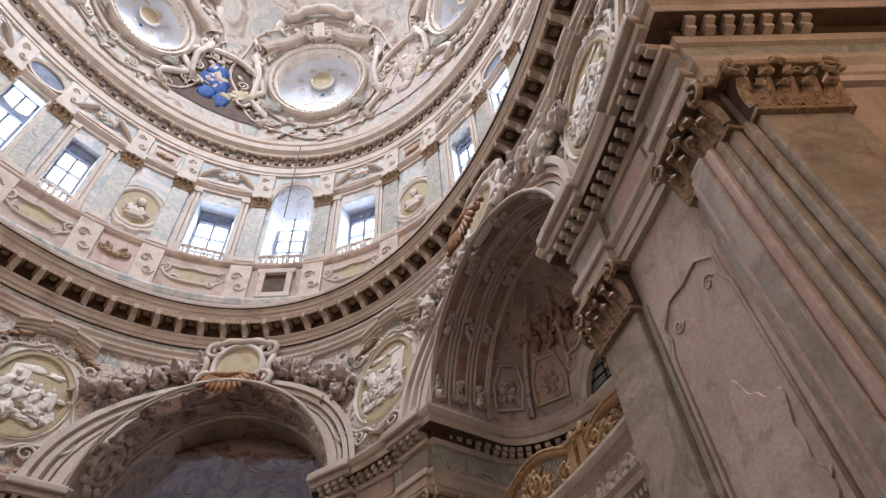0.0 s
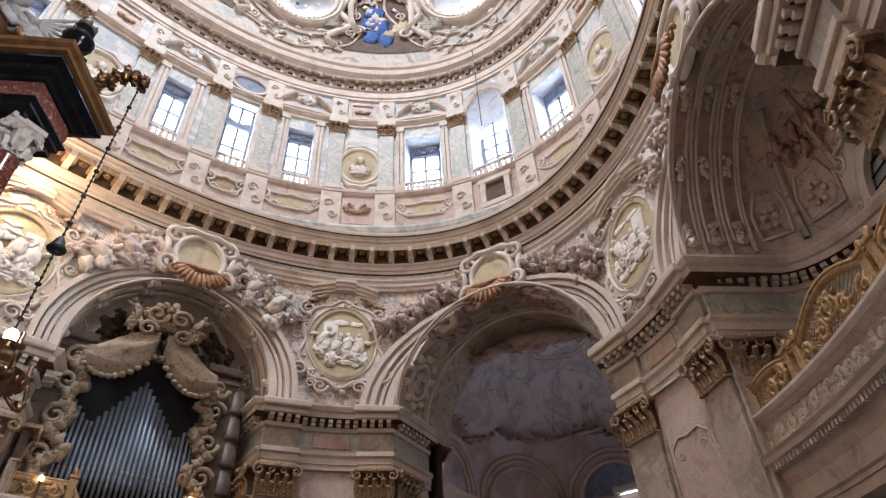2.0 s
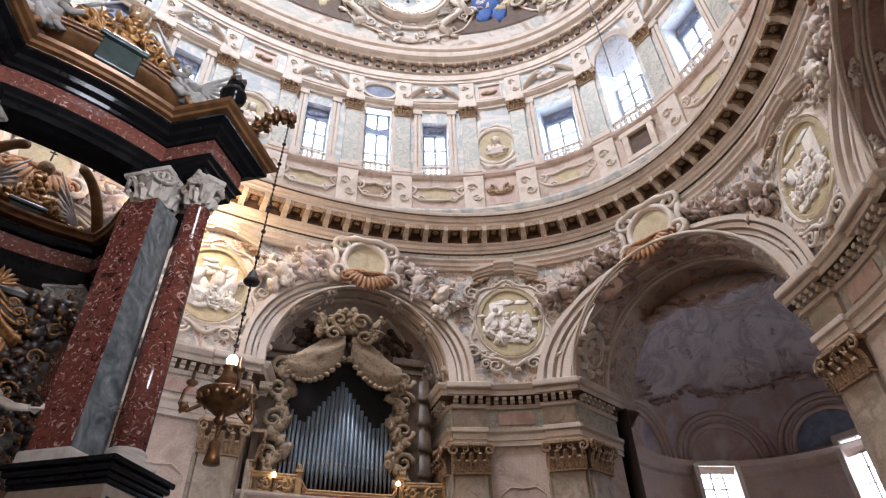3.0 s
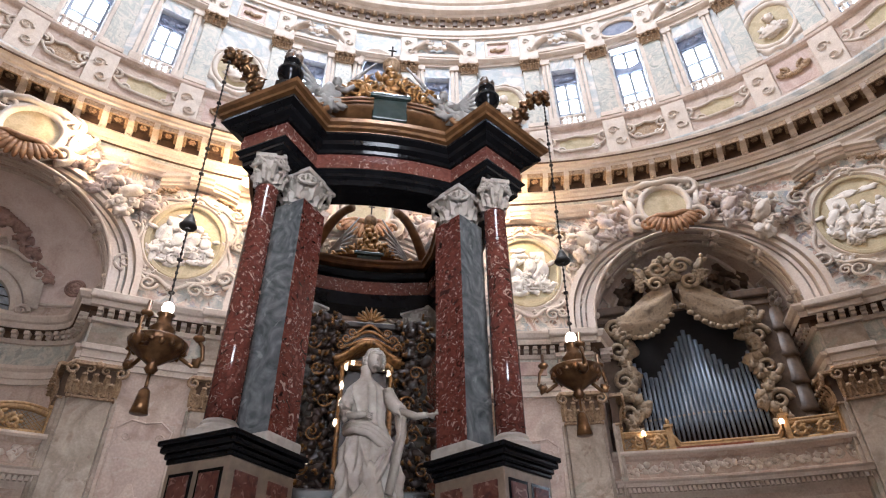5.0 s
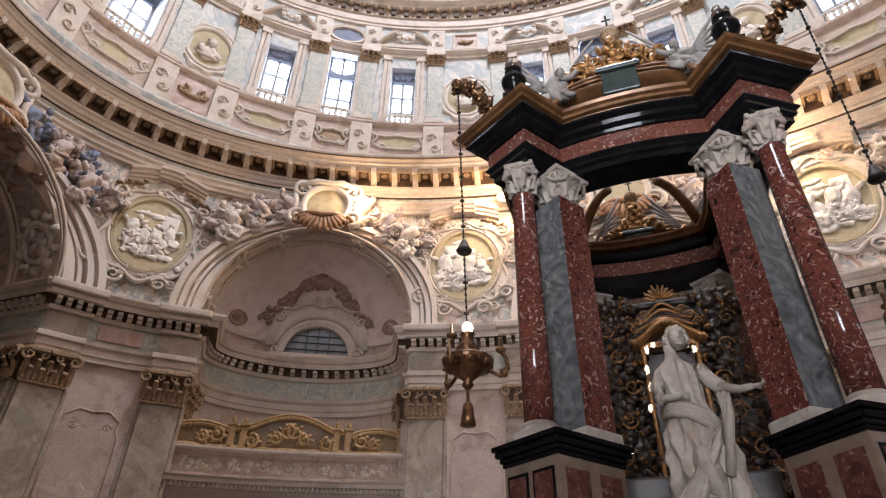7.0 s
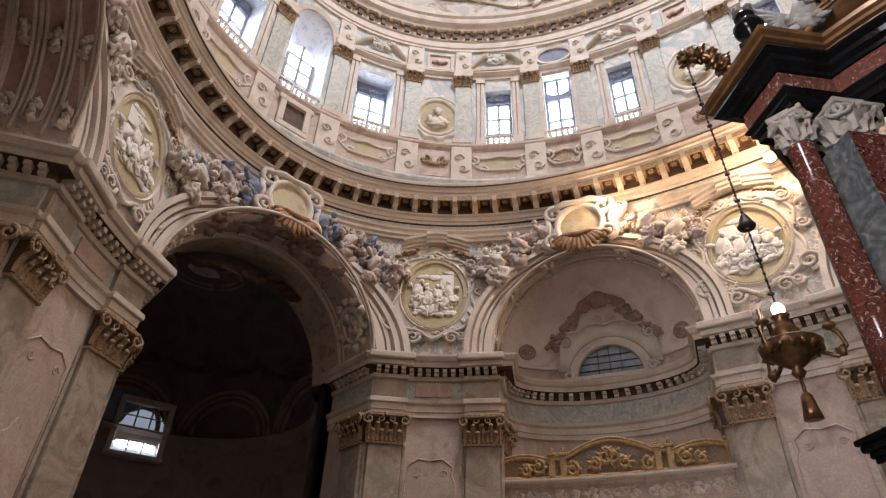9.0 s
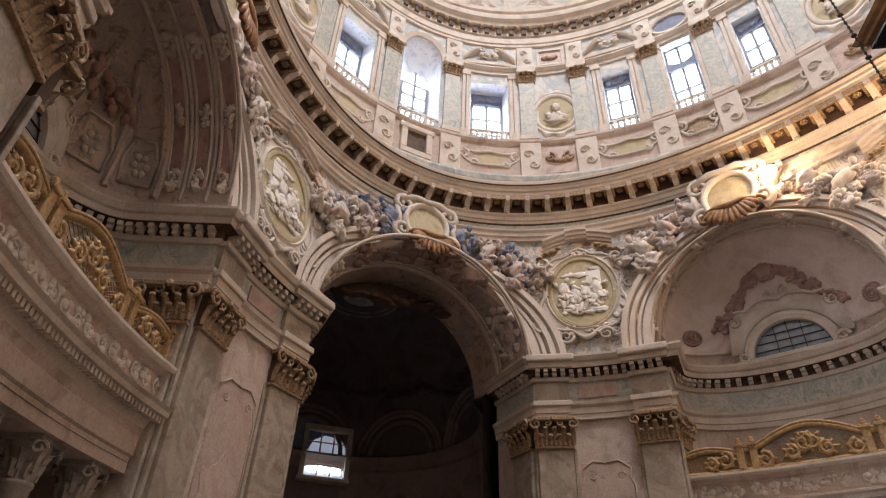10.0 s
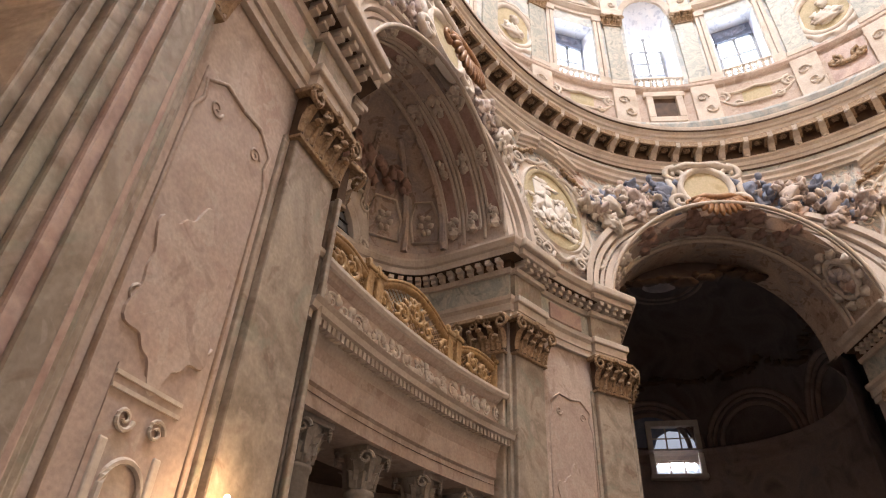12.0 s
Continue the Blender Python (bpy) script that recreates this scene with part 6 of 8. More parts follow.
balcony(7, 6.72, "cream balcony front with gilded scrolled grille in the niche")
balcony(5, 6.72, "cream balcony front with gilded grille on columns")
balcony(3, 6.72, "cream balcony front with gilded grille on columns")
balcony(1, 6.9, "organ loft front with low gilded grille")


def column(i, x, y):
    t = thing("column", STATIONS[i] @ Matrix.Translation((x, y, 0)), "pale stone column with leafy capital carrying the balcony", "column", "balcony columns")
    bm = bmesh.new()
    box(bm, -0.36, 0.36, -0.36, 0.36, 0, 0.2, 0.02)
    lathe(bm, [(0.35, 0.2), (0.36, 0.26), (0.3, 0.34), (0.32, 0.42), (0.27, 0.5)], 20)
    part("base", bm, WHITEM, t, smooth=False)
    bm = bmesh.new()
    lathe(bm, [(0.27, 0.5), (0.27, 1.8), (0.235, 3.85), (0.26, 3.88), (0.26, 3.95)], 20)
    part("shaft", bm, WHITEM, t, smooth=True)
    bm = bmesh.new()
    lathe(bm, [(0.23, 3.95), (0.23, 4.2), (0.33, 4.52)], 16)
    for k in range(8):
        b2 = bmesh.new()
        leaf(b2, 0, -0.23, 3.98, 0.2, 0.34, 0.12)
        leaf(b2, 0.09, -0.25, 4.08, 0.2, 0.42, 0.14)
        bmesh.ops.transform(b2, matrix=Matrix.Rotation(k * math.pi / 4, 4, "Z"), verts=b2.verts)
        me = bpy.data.meshes.new("tmp")
        b2.to_mesh(me)
        bm.from_mesh(me)
        b2.free()
    for k in range(4):
        b2 = bmesh.new()
        scroll(b2, 0, 4.42, 0.13, 1.2, 1, -0.44, 0.04)
        bmesh.ops.transform(b2, matrix=Matrix.Rotation(math.pi / 4 + k * math.pi / 2, 4, "Z"), verts=b2.verts)
        me = bpy.data.meshes.new("tmp")
        b2.to_mesh(me)
        bm.from_mesh(me)
        b2.free()
    box(bm, -0.36, 0.36, -0.36, 0.36, 4.52, 4.64, 0.02)
    part("capital", bm, WHITEM, t)


for i in (3, 5):
    for x in (-2.2, -0.5, 1.2, 2.6):
        column(i, x, wall_y(STATIONS[i], x, A1, B1) + 0.75)


# ---- organ ----
def organ():
    i = 1
    st = STATIONS[i]
    t = thing("pipe_organ", st @ Matrix.Translation((-0.45, EDGEY[i] + 0.75, 0)), "tin pipe organ in a dark carved case under draped canopy", "organ")
    bm = bmesh.new()
    for s in (-1, 1):
        box(bm, s * 2.35 - 0.5, s * 2.35 + 0.5, 0.0, 0.9, 6.9, 11.9, 0.03)
        box(bm, s * 2.35 - 0.62, s * 2.35 + 0.62, -0.15, 0.9, 11.9, 12.2, 0.05)
        box(bm, s * 2.35 - 0.56, s * 2.35 + 0.56, -0.08, 0.9, 11.6, 11.75, 0.02)
    box(bm, -2.4, 2.4, 0.3, 0.9, 6.9, 12.0)
    part("case", bm, WALNUT, t, "dark walnut case")
    # black sheet that puts the shade behind the pipes into colour
    bm = bmesh.new()
    box(bm, -1.9, 1.9, 0.26, 0.295, 7.4, 11.9)
    part("shade_sheet", bm, material("black shade", [(0.006, 0.005, 0.005), (0.015, 0.012, 0.011)], 3, 0.9), t, "black sheet painting the shade behind the pipes")
    n = 25
    for k in range(n):
        u = (k - (n - 1) / 2) / ((n - 1) / 2)
        au = abs(u)
        top = 11.05 - 2.35 * au if au < 0.7 else 9.4 + (au - 0.7) * 2.2
        r = 0.072 - 0.012 * au
        x = u * 1.78
        bm = bmesh.new()
        lathe(bm, [(0.02, 7.25), (r, 7.95), (r, 8.02), (r, top), (r * 0.7, top + 0.005), (r * 0.7, top - 0.05)], 12, x, 0.08)
        part("pipe", bm, PIPE, t, smooth=True)
        bm = bmesh.new()
        box(bm, x - r * 0.55, x + r * 0.55, 0.08 - r - 0.012, 0.08 - r + 0.01, 8.04 + 0.12 * (1 - au), 8.1 + 0.12 * (1 - au))
        part("pipe_mouth", bm, WHITEM, t)
    bm = bmesh.new()
    box(bm, -1.95, 1.95, -0.15, 0.2, 7.0, 7.3, 0.03)
    box(bm, -1.1, 1.1, -0.3, 0.0, 6.9, 7.12, 0.02)
    part("console", bm, material("red-brown console wood", [(0.16, 0.05, 0.025), (0.26, 0.09, 0.045)], 4, 0.25), t, "red-brown polished console")
    # carved side scrolls
    for s in (-1, 1):
        bm = bmesh.new()
        r = random.Random(5 + s)
        for k in range(26):
            z = 7.6 + 3.9 * k / 25
            blob(bm, (s * (1.95 + 0.22 * math.sin(k * 0.9)) + r.uniform(-0.12, 0.12), -0.12, z), 0.2, 0.16, 0.2, k, 0.8, 2)
        for z, q in ((8.3, 1), (9.4, -1), (10.5, 1), (11.3, -1)):
            scroll(bm, s * 2.2, z, 0.36, 1.4, q * s, -0.15, 0.1)
        part("carved_wing", bm, CURTAIN, t, "brown carved scroll wing", True)
        bm = bmesh.new()
        for k in range(5):
            lathe(bm, [(0.36, 7.0 + 0.9 * k), (0.4, 7.1 + 0.9 * k), (0.36, 7.2 + 0.9 * k), (0.33, 7.9 + 0.9 * k)], 14, s * 2.95, 0.3)
        part("turned_post", bm, WALNUT, t, smooth=True)
    # draped canopy with a crown of stucco
    for s in (-1, 1):
        bm = bmesh.new()
        g = []
        for q in range(7):
            v = q / 6
            row = []
            for k in range(21):
                u = k / 20
                x = s * (0.12 + 1.85 * u)
                top = 12.7 - 1.05 * u ** 1.3
                low = 11.75 - 0.55 * math.sin(u * math.pi) ** 0.8 - 0.75 * u
                row.append((x, -0.35 - 0.12 * math.sin(v * 15 + u * 5) - 0.25 * math.sin(v * math.pi), top + (low - top) * v))
            g.append(row)
        sheet(bm, g if s > 0 else [r_[::-1] for r_ in g])
        part("canopy_drape", bm, CURTAIN, t, "beige draped stucco curtain", True)
        bm = bmesh.new()
        for k in range(11):
            u = k / 10
            blob(bm, (s * (0.12 + 1.85 * u), -0.5, 11.7 - 0.55 * math.sin(u * math.pi) ** 0.8 - 0.75 * u), 0.12, 0.1, 0.1, k, 0.3, 1)
        part("fringe", bm, CURTAIN, t, smooth=True)
        bm = bmesh.new()
        figure(bm, s * 1.0, -0.4, 12.65, 0.95, 30 + s, s * 0.4)
        part("draped_form", bm, CURTAIN, t, smooth=True)
    bm = bmesh.new()
    r = random.Random(3)
    for k in range(34):
        a = math.pi * r.random()
        q = r.uniform(0.1, 0.75)
        blob(bm, (q * 1.0 * math.cos(a), -0.4, 12.75 + q * 1.35 * math.sin(a)), 0.16, 0.16, 0.14, k, 0.8, 2)
    for s in (-1, 1):
        scroll(bm, s * 0.4, 13.2, 0.36, 1.4, s, -0.55, 0.09)
        scroll(bm, s * 0.55, 12.6, 0.3, 1.4, -s, -0.55, 0.09)
    part("crown", bm, CURTAIN, t, "carved crown of the canopy", True)
    # two small warm lamps on the loft
    for s in (-1, 1):
        bm = bmesh.new()
        blob(bm, (0, 0, 7.55), 0.07, 0.07, 0.09, 1, 0.0, 2)
        l = thing("loft_lamp", st @ Matrix.Translation((-0.45 + s * 1.95, EDGEY[i] + 0.3, 0)), "small lit lamp on the organ loft", "lamp", "organ loft lamps")
        part("bulb", bm, SMALLBULB, l)
        bm = bmesh.new()
        lathe(bm, [(0.08, 7.0), (0.03, 7.05), (0.03, 7.45), (0.06, 7.47)], 8)
        part("stem", bm, BRASS, l)


organ()


# ---- baldachin ----
BX = -0.14
PED = 3.35
DEEP = 0.95  # how much further the rear half stands


def depth(y):
    return y + (DEEP if y > 0.05 else 0)


def run_closed(bm, path, rows):
    n = len(path)
    path = [Vector(p) for p in path]
    nor = []
    for i in range(n):
        d0 = (path[i] - path[i - 1]).normalized()
        d1 = (path[(i + 1) % n] - path[i]).normalized()
        n0, n1 = Vector((d0.y, -d0.x)), Vector((d1.y, -d1.x))
        m = (n0 + n1).normalized()
        nor.append(m / max(0.4, m.dot(n0)))
    sheet(bm, [[(*(path[i % n] + nor[i % n] * pr), z) for i in range(n + 1)] for pr, z in rows])


def quarter():
    pts = [(0.9 * k / 6, -1.30 + 0.1 * (k / 6) ** 2) for k in range(7)]
    pts += [(1.26, -1.72), (1.78, -1.38), (1.44, -0.88)]
    pts += [(1.58 - 0.14 * (k / 5) ** 2, -0.88 * k / 5) for k in range(4, 0, -1)]
    return pts


q1 = quarter()
q2 = [(1.58, 0)] + [(x, -y) for x, y in q1[::-1]]
right = q1 + q2
left = [(-x, y) for x, y in right[::-1]]
outline = []
for p in right + left[1:-1]:
    if not outline or (Vector(p) - Vector(outline[-1])).length > 1e-3:
        outline.append(p)
if (Vector(outline[0]) - Vector(outline[-1])).length < 1e-3:
    outline.pop()
outline = [(x, depth(y)) for x, y in outline]

FRIEZEM = material("flecked red frieze marble", [(0.07, 0.024, 0.018), (0.14, 0.05, 0.036), (0.10, 0.034, 0.026), (0.21, 0.11, 0.085)], 8, 0.16, detail=9, bump=0.0, distort=1.2, busy=[((0.42, 0.31, 0.25), 11, 0.61, 0.75)])
INLAY = material("dull red panel marble", [(0.03, 0.010, 0.008), (0.085, 0.026, 0.018), (0.13, 0.055, 0.04)], 7, 0.3, detail=9, bump=0.0, distort=1.5, spec=0.3, busy=[((0.26, 0.17, 0.13), 10, 0.6, 0.7)])
bald = thing("baldachin", Matrix.Translation((BX, 0, 0)), "marble baldachin with red columns, black entablature and gilded crests", "baldachin")
for nm, rows, mt, lab in (
    ("architrave", [(-0.38, 7.64), (-0.42, 7.5), (-0.38, 7.3), (-0.42, 7.1), (-0.42, 6.74), (-0.02, 6.74), (-0.02, 6.83), (0.02, 6.85), (0.02, 6.9), (0.06, 6.94), (0.06, 6.96), (0.0, 6.97)], BLACKM, "polished black architrave"),
    ("frieze", [(0.0, 6.96), (0.015, 6.97), (0.03, 7.1), (0.015, 7.24), (0.0, 7.25)], FRIEZEM, "red marble frieze"),
    ("cornice", [(0.0, 7.23), (0.05, 7.235), (0.07, 7.27), (0.14, 7.3), (0.16, 7.35), (0.24, 7.38), (0.24, 7.42), (0.1, 7.43)], BLACKM, "polished black cornice"),
    ("corona", [(0.1, 7.425), (0.14, 7.43), (0.14, 7.446), (0.19, 7.45), (0.2, 7.475), (0.26, 7.48), (0.27, 7.52), (0.32, 7.535), (0.34, 7.575), (0.3, 7.6), (-0.38, 7.64)], BROWNW, "brown gilt crown moulding"),
):
    bm = bmesh.new()
    run_closed(bm, outline, rows)
    part(nm, bm, mt, bald, lab)
for nm, rows, mt, lab in (
    ("inner_frieze", [(-0.42, 6.98), (-0.435, 6.99), (-0.445, 7.1), (-0.435, 7.22), (-0.42, 7.23)], FRIEZEM, "red marble inner frieze"),
    ("inner_cornice", [(-0.42, 7.26), (-0.46, 7.27), (-0.47, 7.3), (-0.52, 7.33), (-0.52, 7.38), (-0.42, 7.39)], BLACKM, "black inner cornice"),
    ("inner_corona", [(-0.42, 7.43), (-0.56, 7.44), (-0.57, 7.5), (-0.6, 7.54), (-0.6, 7.58), (-0.36, 7.645)], BROWNW, "brown gilt inner moulding"),
):
    bm = bmesh.new()
    run_closed(bm, outline, rows[::-1])
    part(nm, bm, mt, bald, lab)


def cap_round(w):
    """A leafy capital 0.46 high on a square of half-width w."""
    bm = bmesh.new()
    lathe(bm, [(w * 0.82, 0.0), (w * 0.92, 0.02), (w * 0.82, 0.05), (w * 0.85, 0.25), (w * 1.15, 0.4)], 16)
    def add(b2):
        me = bpy.data.meshes.new("tmp")
        b2.to_mesh(me)
        bm.from_mesh(me)
        b2.free()
    for k in range(8):
        b2 = bmesh.new()
        leaf(b2, 0, -w * 0.8, 0.04, w * 0.75, 0.2, w * 0.5)
        bmesh.ops.transform(b2, matrix=Matrix.Rotation(k * math.pi / 4, 4, "Z"), verts=b2.verts)
        add(b2)
        b2 = bmesh.new()
        leaf(b2, 0, -w * 0.86, 0.08, w * 0.75, 0.3, w * 0.62)
        bmesh.ops.transform(b2, matrix=Matrix.Rotation((k + 0.5) * math.pi / 4, 4, "Z"), verts=b2.verts)
        add(b2)
    for k in range(8):
        a = k * math.pi / 4
        blob(bm, (w * 1.22 * math.sin(a), -w * 1.22 * math.cos(a), 0.2), 0.04, 0.04, 0.035, k, 0.5, 1)
        a += math.pi / 8
        blob(bm, (w * 1.36 * math.sin(a), -w * 1.36 * math.cos(a), 0.32), 0.04, 0.04, 0.035, k, 0.5, 1)
    for k in range(4):
        b2 = bmesh.new()
        for s in (-1, 1):
            scroll(b2, s * 0.05, 0.33, w * 0.42, 1.3, s, -w * 1.35, 0.028, math.pi / 2, 14)
        bmesh.ops.transform(b2, matrix=Matrix.Rotation((k + 0.5) * math.pi / 2, 4, "Z"), verts=b2.verts)
        add(b2)
        b2 = bmesh.new()
        blob(b2, (0, -w * 1.12, 0.41), 0.05, 0.04, 0.05, k, 0.3, 1)
        bmesh.ops.transform(b2, matrix=Matrix.Rotation(k * math.pi / 2, 4, "Z"), verts=b2.verts)
        add(b2)
    box(bm, -w * 1.2, w * 1.2, -w * 1.2, w * 1.2, 0.4, 0.47, 0.012)
    return mesh_of(bm, WHITEM)


capr, capp = cap_round(0.15), cap_round(0.24)
bm = bmesh.new()
lathe(bm, [(0.148, PED + 0.18), (0.15, PED + 1.0), (0.142, PED + 2.0), (0.128, 6.28), (0.14, 6.29), (0.14, 6.32)], 24)
colshaft = mesh_of(bm, REDM, True)
bm = bmesh.new()
box(bm, -0.22, 0.22, -0.22, 0.22, PED, PED + 0.06, 0.01)
lathe(bm, [(0.2, PED + 0.06), (0.21, PED + 0.09), (0.19, PED + 0.12), (0.165, PED + 0.14), (0.175, PED + 0.16), (0.15, PED + 0.19)], 24)
colbase = mesh_of(bm, WHITEM)
bm = bmesh.new()
box(bm, -0.26, 0.26, -0.26, 0.26, PED, PED + 0.16, 0.03)
pilbase = mesh_of(bm, WHITEM)


def pillar_part(face):
    bm = bmesh.new()
    z0, z1 = PED + 0.16, 6.34
    w = 0.21
    if face == "core":
        box(bm, -w + 0.012, w - 0.012, -w + 0.012, w - 0.012, z0, z1)
        return mesh_of(bm, GREYM)
    n = {"grey": 1, "red": 0}[face]
    if n:
        box(bm, -w + 0.005, w - 0.005, -w - 0.004, -w + 0.02, z0, z1)
        box(bm, -w + 0.005, w - 0.005, w - 0.02, w + 0.004, z0, z1)
        return mesh_of(bm, GREYM)
    box(bm, -w, -w + 0.03, -w, w, z0, z1)
    box(bm, w - 0.03, w, -w, w, z0, z1)
    return mesh_of(bm, REDM)


pc, pg, pr_ = pillar_part("core"), pillar_part("grey"), pillar_part("red")


def pedestal():
    """Diagonal pedestal block with red panels in pale frames under a black slab."""
    out = {}
    out["slab"] = bmesh.new()
    box(out["slab"], -0.44, 0.44, -0.54, 0.5, PED - 0.05, PED, 0.012)
    box(out["slab"], -0.42, 0.42, -0.52, 0.48, PED - 0.11, PED - 0.05, 0.02)
    box(out["slab"], -0.385, 0.385, -0.485, 0.445, PED - 0.16, PED - 0.11, 0.015)
    box(out["slab"], -0.365, 0.365, -0.465, 0.435, PED - 0.2, PED - 0.16, 0.01)
    out["body"] = bmesh.new()
    box(out["body"], -0.35, 0.35, -0.45, 0.42, 0.3, PED - 0.2, 0.01)
    out["black_inlay"] = bmesh.new()
    for k in range(6):
        out[f"panel{k}"] = bmesh.new()
    for k, x in enumerate((-0.165, 0.165)):
        box(out[f"panel{k}"], x - 0.105, x + 0.105, -0.47, -0.44, 0.7, PED - 0.32, 0.004)
        for x0, x1, z0, z1 in ((x - 0.135, x - 0.108, 0.67, PED - 0.29), (x + 0.108, x + 0.135, 0.67, PED - 0.29), (x - 0.108, x + 0.108, PED - 0.318, PED - 0.29)):
            box(out["black_inlay"], x0, x1, -0.458, -0.44, z0, z1)
    for q in (-1, 1):
        for k, (y0, y1) in enumerate(((-0.37, -0.08), (0.06, 0.34))):
            box(out[f"panel{3 + q + k}"], q * 0.35 - 0.012, q * 0.35 + 0.012, y0, y1, 0.7, PED - 0.3, 0.004)
    out["plinth"] = bmesh.new()
    box(out["plinth"], -0.46, 0.46, -0.56, 0.52, 0.0, 0.3, 0.02)
    return {k: mesh_of(b, {"slab": BLACKM, "body": material("beige inlaid marble", [(0.13, 0.095, 0.066), (0.22, 0.165, 0.12)], 4, 0.3), "plinth": BLACKM, "black_inlay": BLACKM}.get(k, INLAY)) for k, b in out.items()}


ped = pedestal()
for sx in (-1, 1):
    for sy in (-1, 1):
        diag = math.atan2(sx * 0.58, 0.82) if sy < 0 else math.atan2(-sx * 0.58, -0.82)
        diag = math.atan2(0.58 * sx, 0.82)
        rot = Matrix.Rotation(diag if sy < 0 else math.pi - diag, 4, "Z")
        col = part("column", colshaft, None, bald, "polished red breccia column", at=Matrix.Translation((sx * 1.38, depth(sy * 1.48), 0)))
        part("base", colbase, None, col)
        part("capital", capr, None, col, "pale marble leafy capital", at=Matrix.Translation((0, 0, 6.3)))
        pil = part("pillar", pc, None, bald, "grey and red marble pillar", at=Matrix.Translation((sx * 1.0, depth(sy * 1.1), 0)) @ Matrix.Rotation(sx * sy * -0.62, 4, "Z"))
        part("grey_facing", pg, None, pil)
        part("red_facing", pr_, None, pil)
        part("base", pilbase, None, pil)
        part("capital", capp, None, pil, "pale marble leafy capital", at=Matrix.Translation((0, 0, 6.3)))
        pd = part("pedestal", ped["body"], None, bald, at=Matrix.Translation((sx * 1.2, depth(sy * 1.3), 0)) @ rot)
        for k in ped:
            if k != "body":
                part(k.rstrip("012345"), ped[k], None, pd)

# crests over the front and the back
for turn in (0, math.pi):
    R = Matrix.Rotation(turn, 4, "Z")
    def crest_part(nm, bm, mt, lab="", smooth=True):
        grow = Matrix.Translation((0, -1.42, 7.6)) @ Matrix.Scale(1.38, 4) @ Matrix.Translation((0, 1.27, -7.6))
        bmesh.ops.transform(bm, matrix=Matrix.Translation((0, DEEP if turn else 0, 0)) @ R @ grow, verts=bm.verts)
        return part(nm, bm, mt, bald, lab, smooth)
    bm = bmesh.new()
    box(bm, -0.17, 0.17, -1.42, -1.12, 7.62, 7.9, 0.015)
    box(bm, -0.2, 0.2, -1.45, -1.1, 7.9, 7.95, 0.01)
    crest_part("crest_plinth", bm, material("dark green marble", [(0.012, 0.022, 0.018), (0.03, 0.045, 0.04)], 5, 0.25), "dark green marble plinth", False)
    for s in (-1, 1):
        bm = bmesh.new()
        g = []
        for p, dz in ((-1.05, 0.0), (-1.42, 0.0), (-1.46, 0.05), (-1.46, 0.1), (-1.05, 0.12)):
            g.append([(s * (0.16 + 0.56 * k / 10), p, 7.6 + 0.13 * math.cos(k / 10 * 1.5) + dz) for k in range(11)])
        sheet(bm, g)
        scroll(bm, s * 0.66, 7.68, 0.1, 1.3, s, -1.46, 0.03)
        for q in (0.0, 0.05):
            tube(bm, [(s * (0.16 + 0.52 * k / 10), -1.47, 7.64 + q + 0.13 * math.cos(k / 10 * 1.5)) for k in range(11)], 0.014, 6)
        crest_part("scroll_pediment", bm, BROWNW, "brown gilt scroll pediment")
        bm = bmesh.new()
        r = random.Random(s + 5)
        for k in range(60):
            u = k / 59
            blob(bm, (s * (0.08 + 0.46 * u) + r.uniform(-0.04, 0.04), -1.33 + r.uniform(-0.06, 0.06), 7.9 + 0.34 * (1 - u) * r.random() + 0.1 * abs(math.sin(k * 1.7))), 0.03, 0.04, r.uniform(0.04, 0.085), k, 1.1, 1, Matrix.Rotation(s * r.uniform(-0.2, 1.2), 4, "Y"))
        scroll(bm, s * 0.2, 8.12, 0.1, 1.4, s, -1.38, 0.018)
        scroll(bm, s * 0.34, 8.02, 0.11, 1.4, -s, -1.38, 0.02)
        crest_part("gilded_carving", bm, GOLD, "gilded carved scrollwork")
        # winged form seated on the cornice
        bm = bmesh.new()
        rr = random.Random(31 + s)
        cx = s * 0.6
        blob(bm, (cx, -1.36, 7.84), 0.13, 0.12, 0.17, 4 + s, 0.5, 3, Matrix.Rotation(-s * 0.3, 4, "Y"))
        blob(bm, (cx - s * 0.07, -1.42, 8.05), 0.05, 0.055, 0.062, 2, 0.15, 2)
        blob(bm, (cx + s * 0.16, -1.38, 7.7), 0.24, 0.13, 0.08, 3, 0.7, 3)
        for k in range(12):
            blob(bm, (cx + s * rr.uniform(-0.12, 0.32), -1.4 + rr.uniform(-0.08, 0.06), 7.66 + rr.uniform(0, 0.22)), rr.uniform(0.05, 0.12), 0.05, rr.uniform(0.03, 0.06), k, 1.0, 2, Matrix.Rotation(rr.uniform(-1, 1), 4, "Y"))
        tube(bm, [(cx - s * 0.08, -1.42, 7.96), (cx - s * 0.17, -1.48, 7.88), (cx - s * 0.24, -1.5, 7.93)], 0.035, 8, 0.022)
        for w in (-1, 1):
            base = Vector((cx + w * 0.06, -1.3, 7.98))
            for q in range(6):
                reach = 0.52 - 0.055 * q
                tip = base + Vector((w * (0.36 + 0.02 * q) * reach / 0.5, 0.05, (0.62 - 0.11 * q) * reach / 0.5))
                mid = (base + tip) / 2 + Vector((w * 0.02, 0, 0.05))
                tube(bm, [base, mid, tip], 0.034, 6, 0.01)
        crest_part("winged_form", bm, material("weathered grey stone", [(0.13, 0.125, 0.12), (0.27, 0.25, 0.23), (0.2, 0.19, 0.18)], 4, 0.6), "grey-white stone winged form")
    bm = bmesh.new()
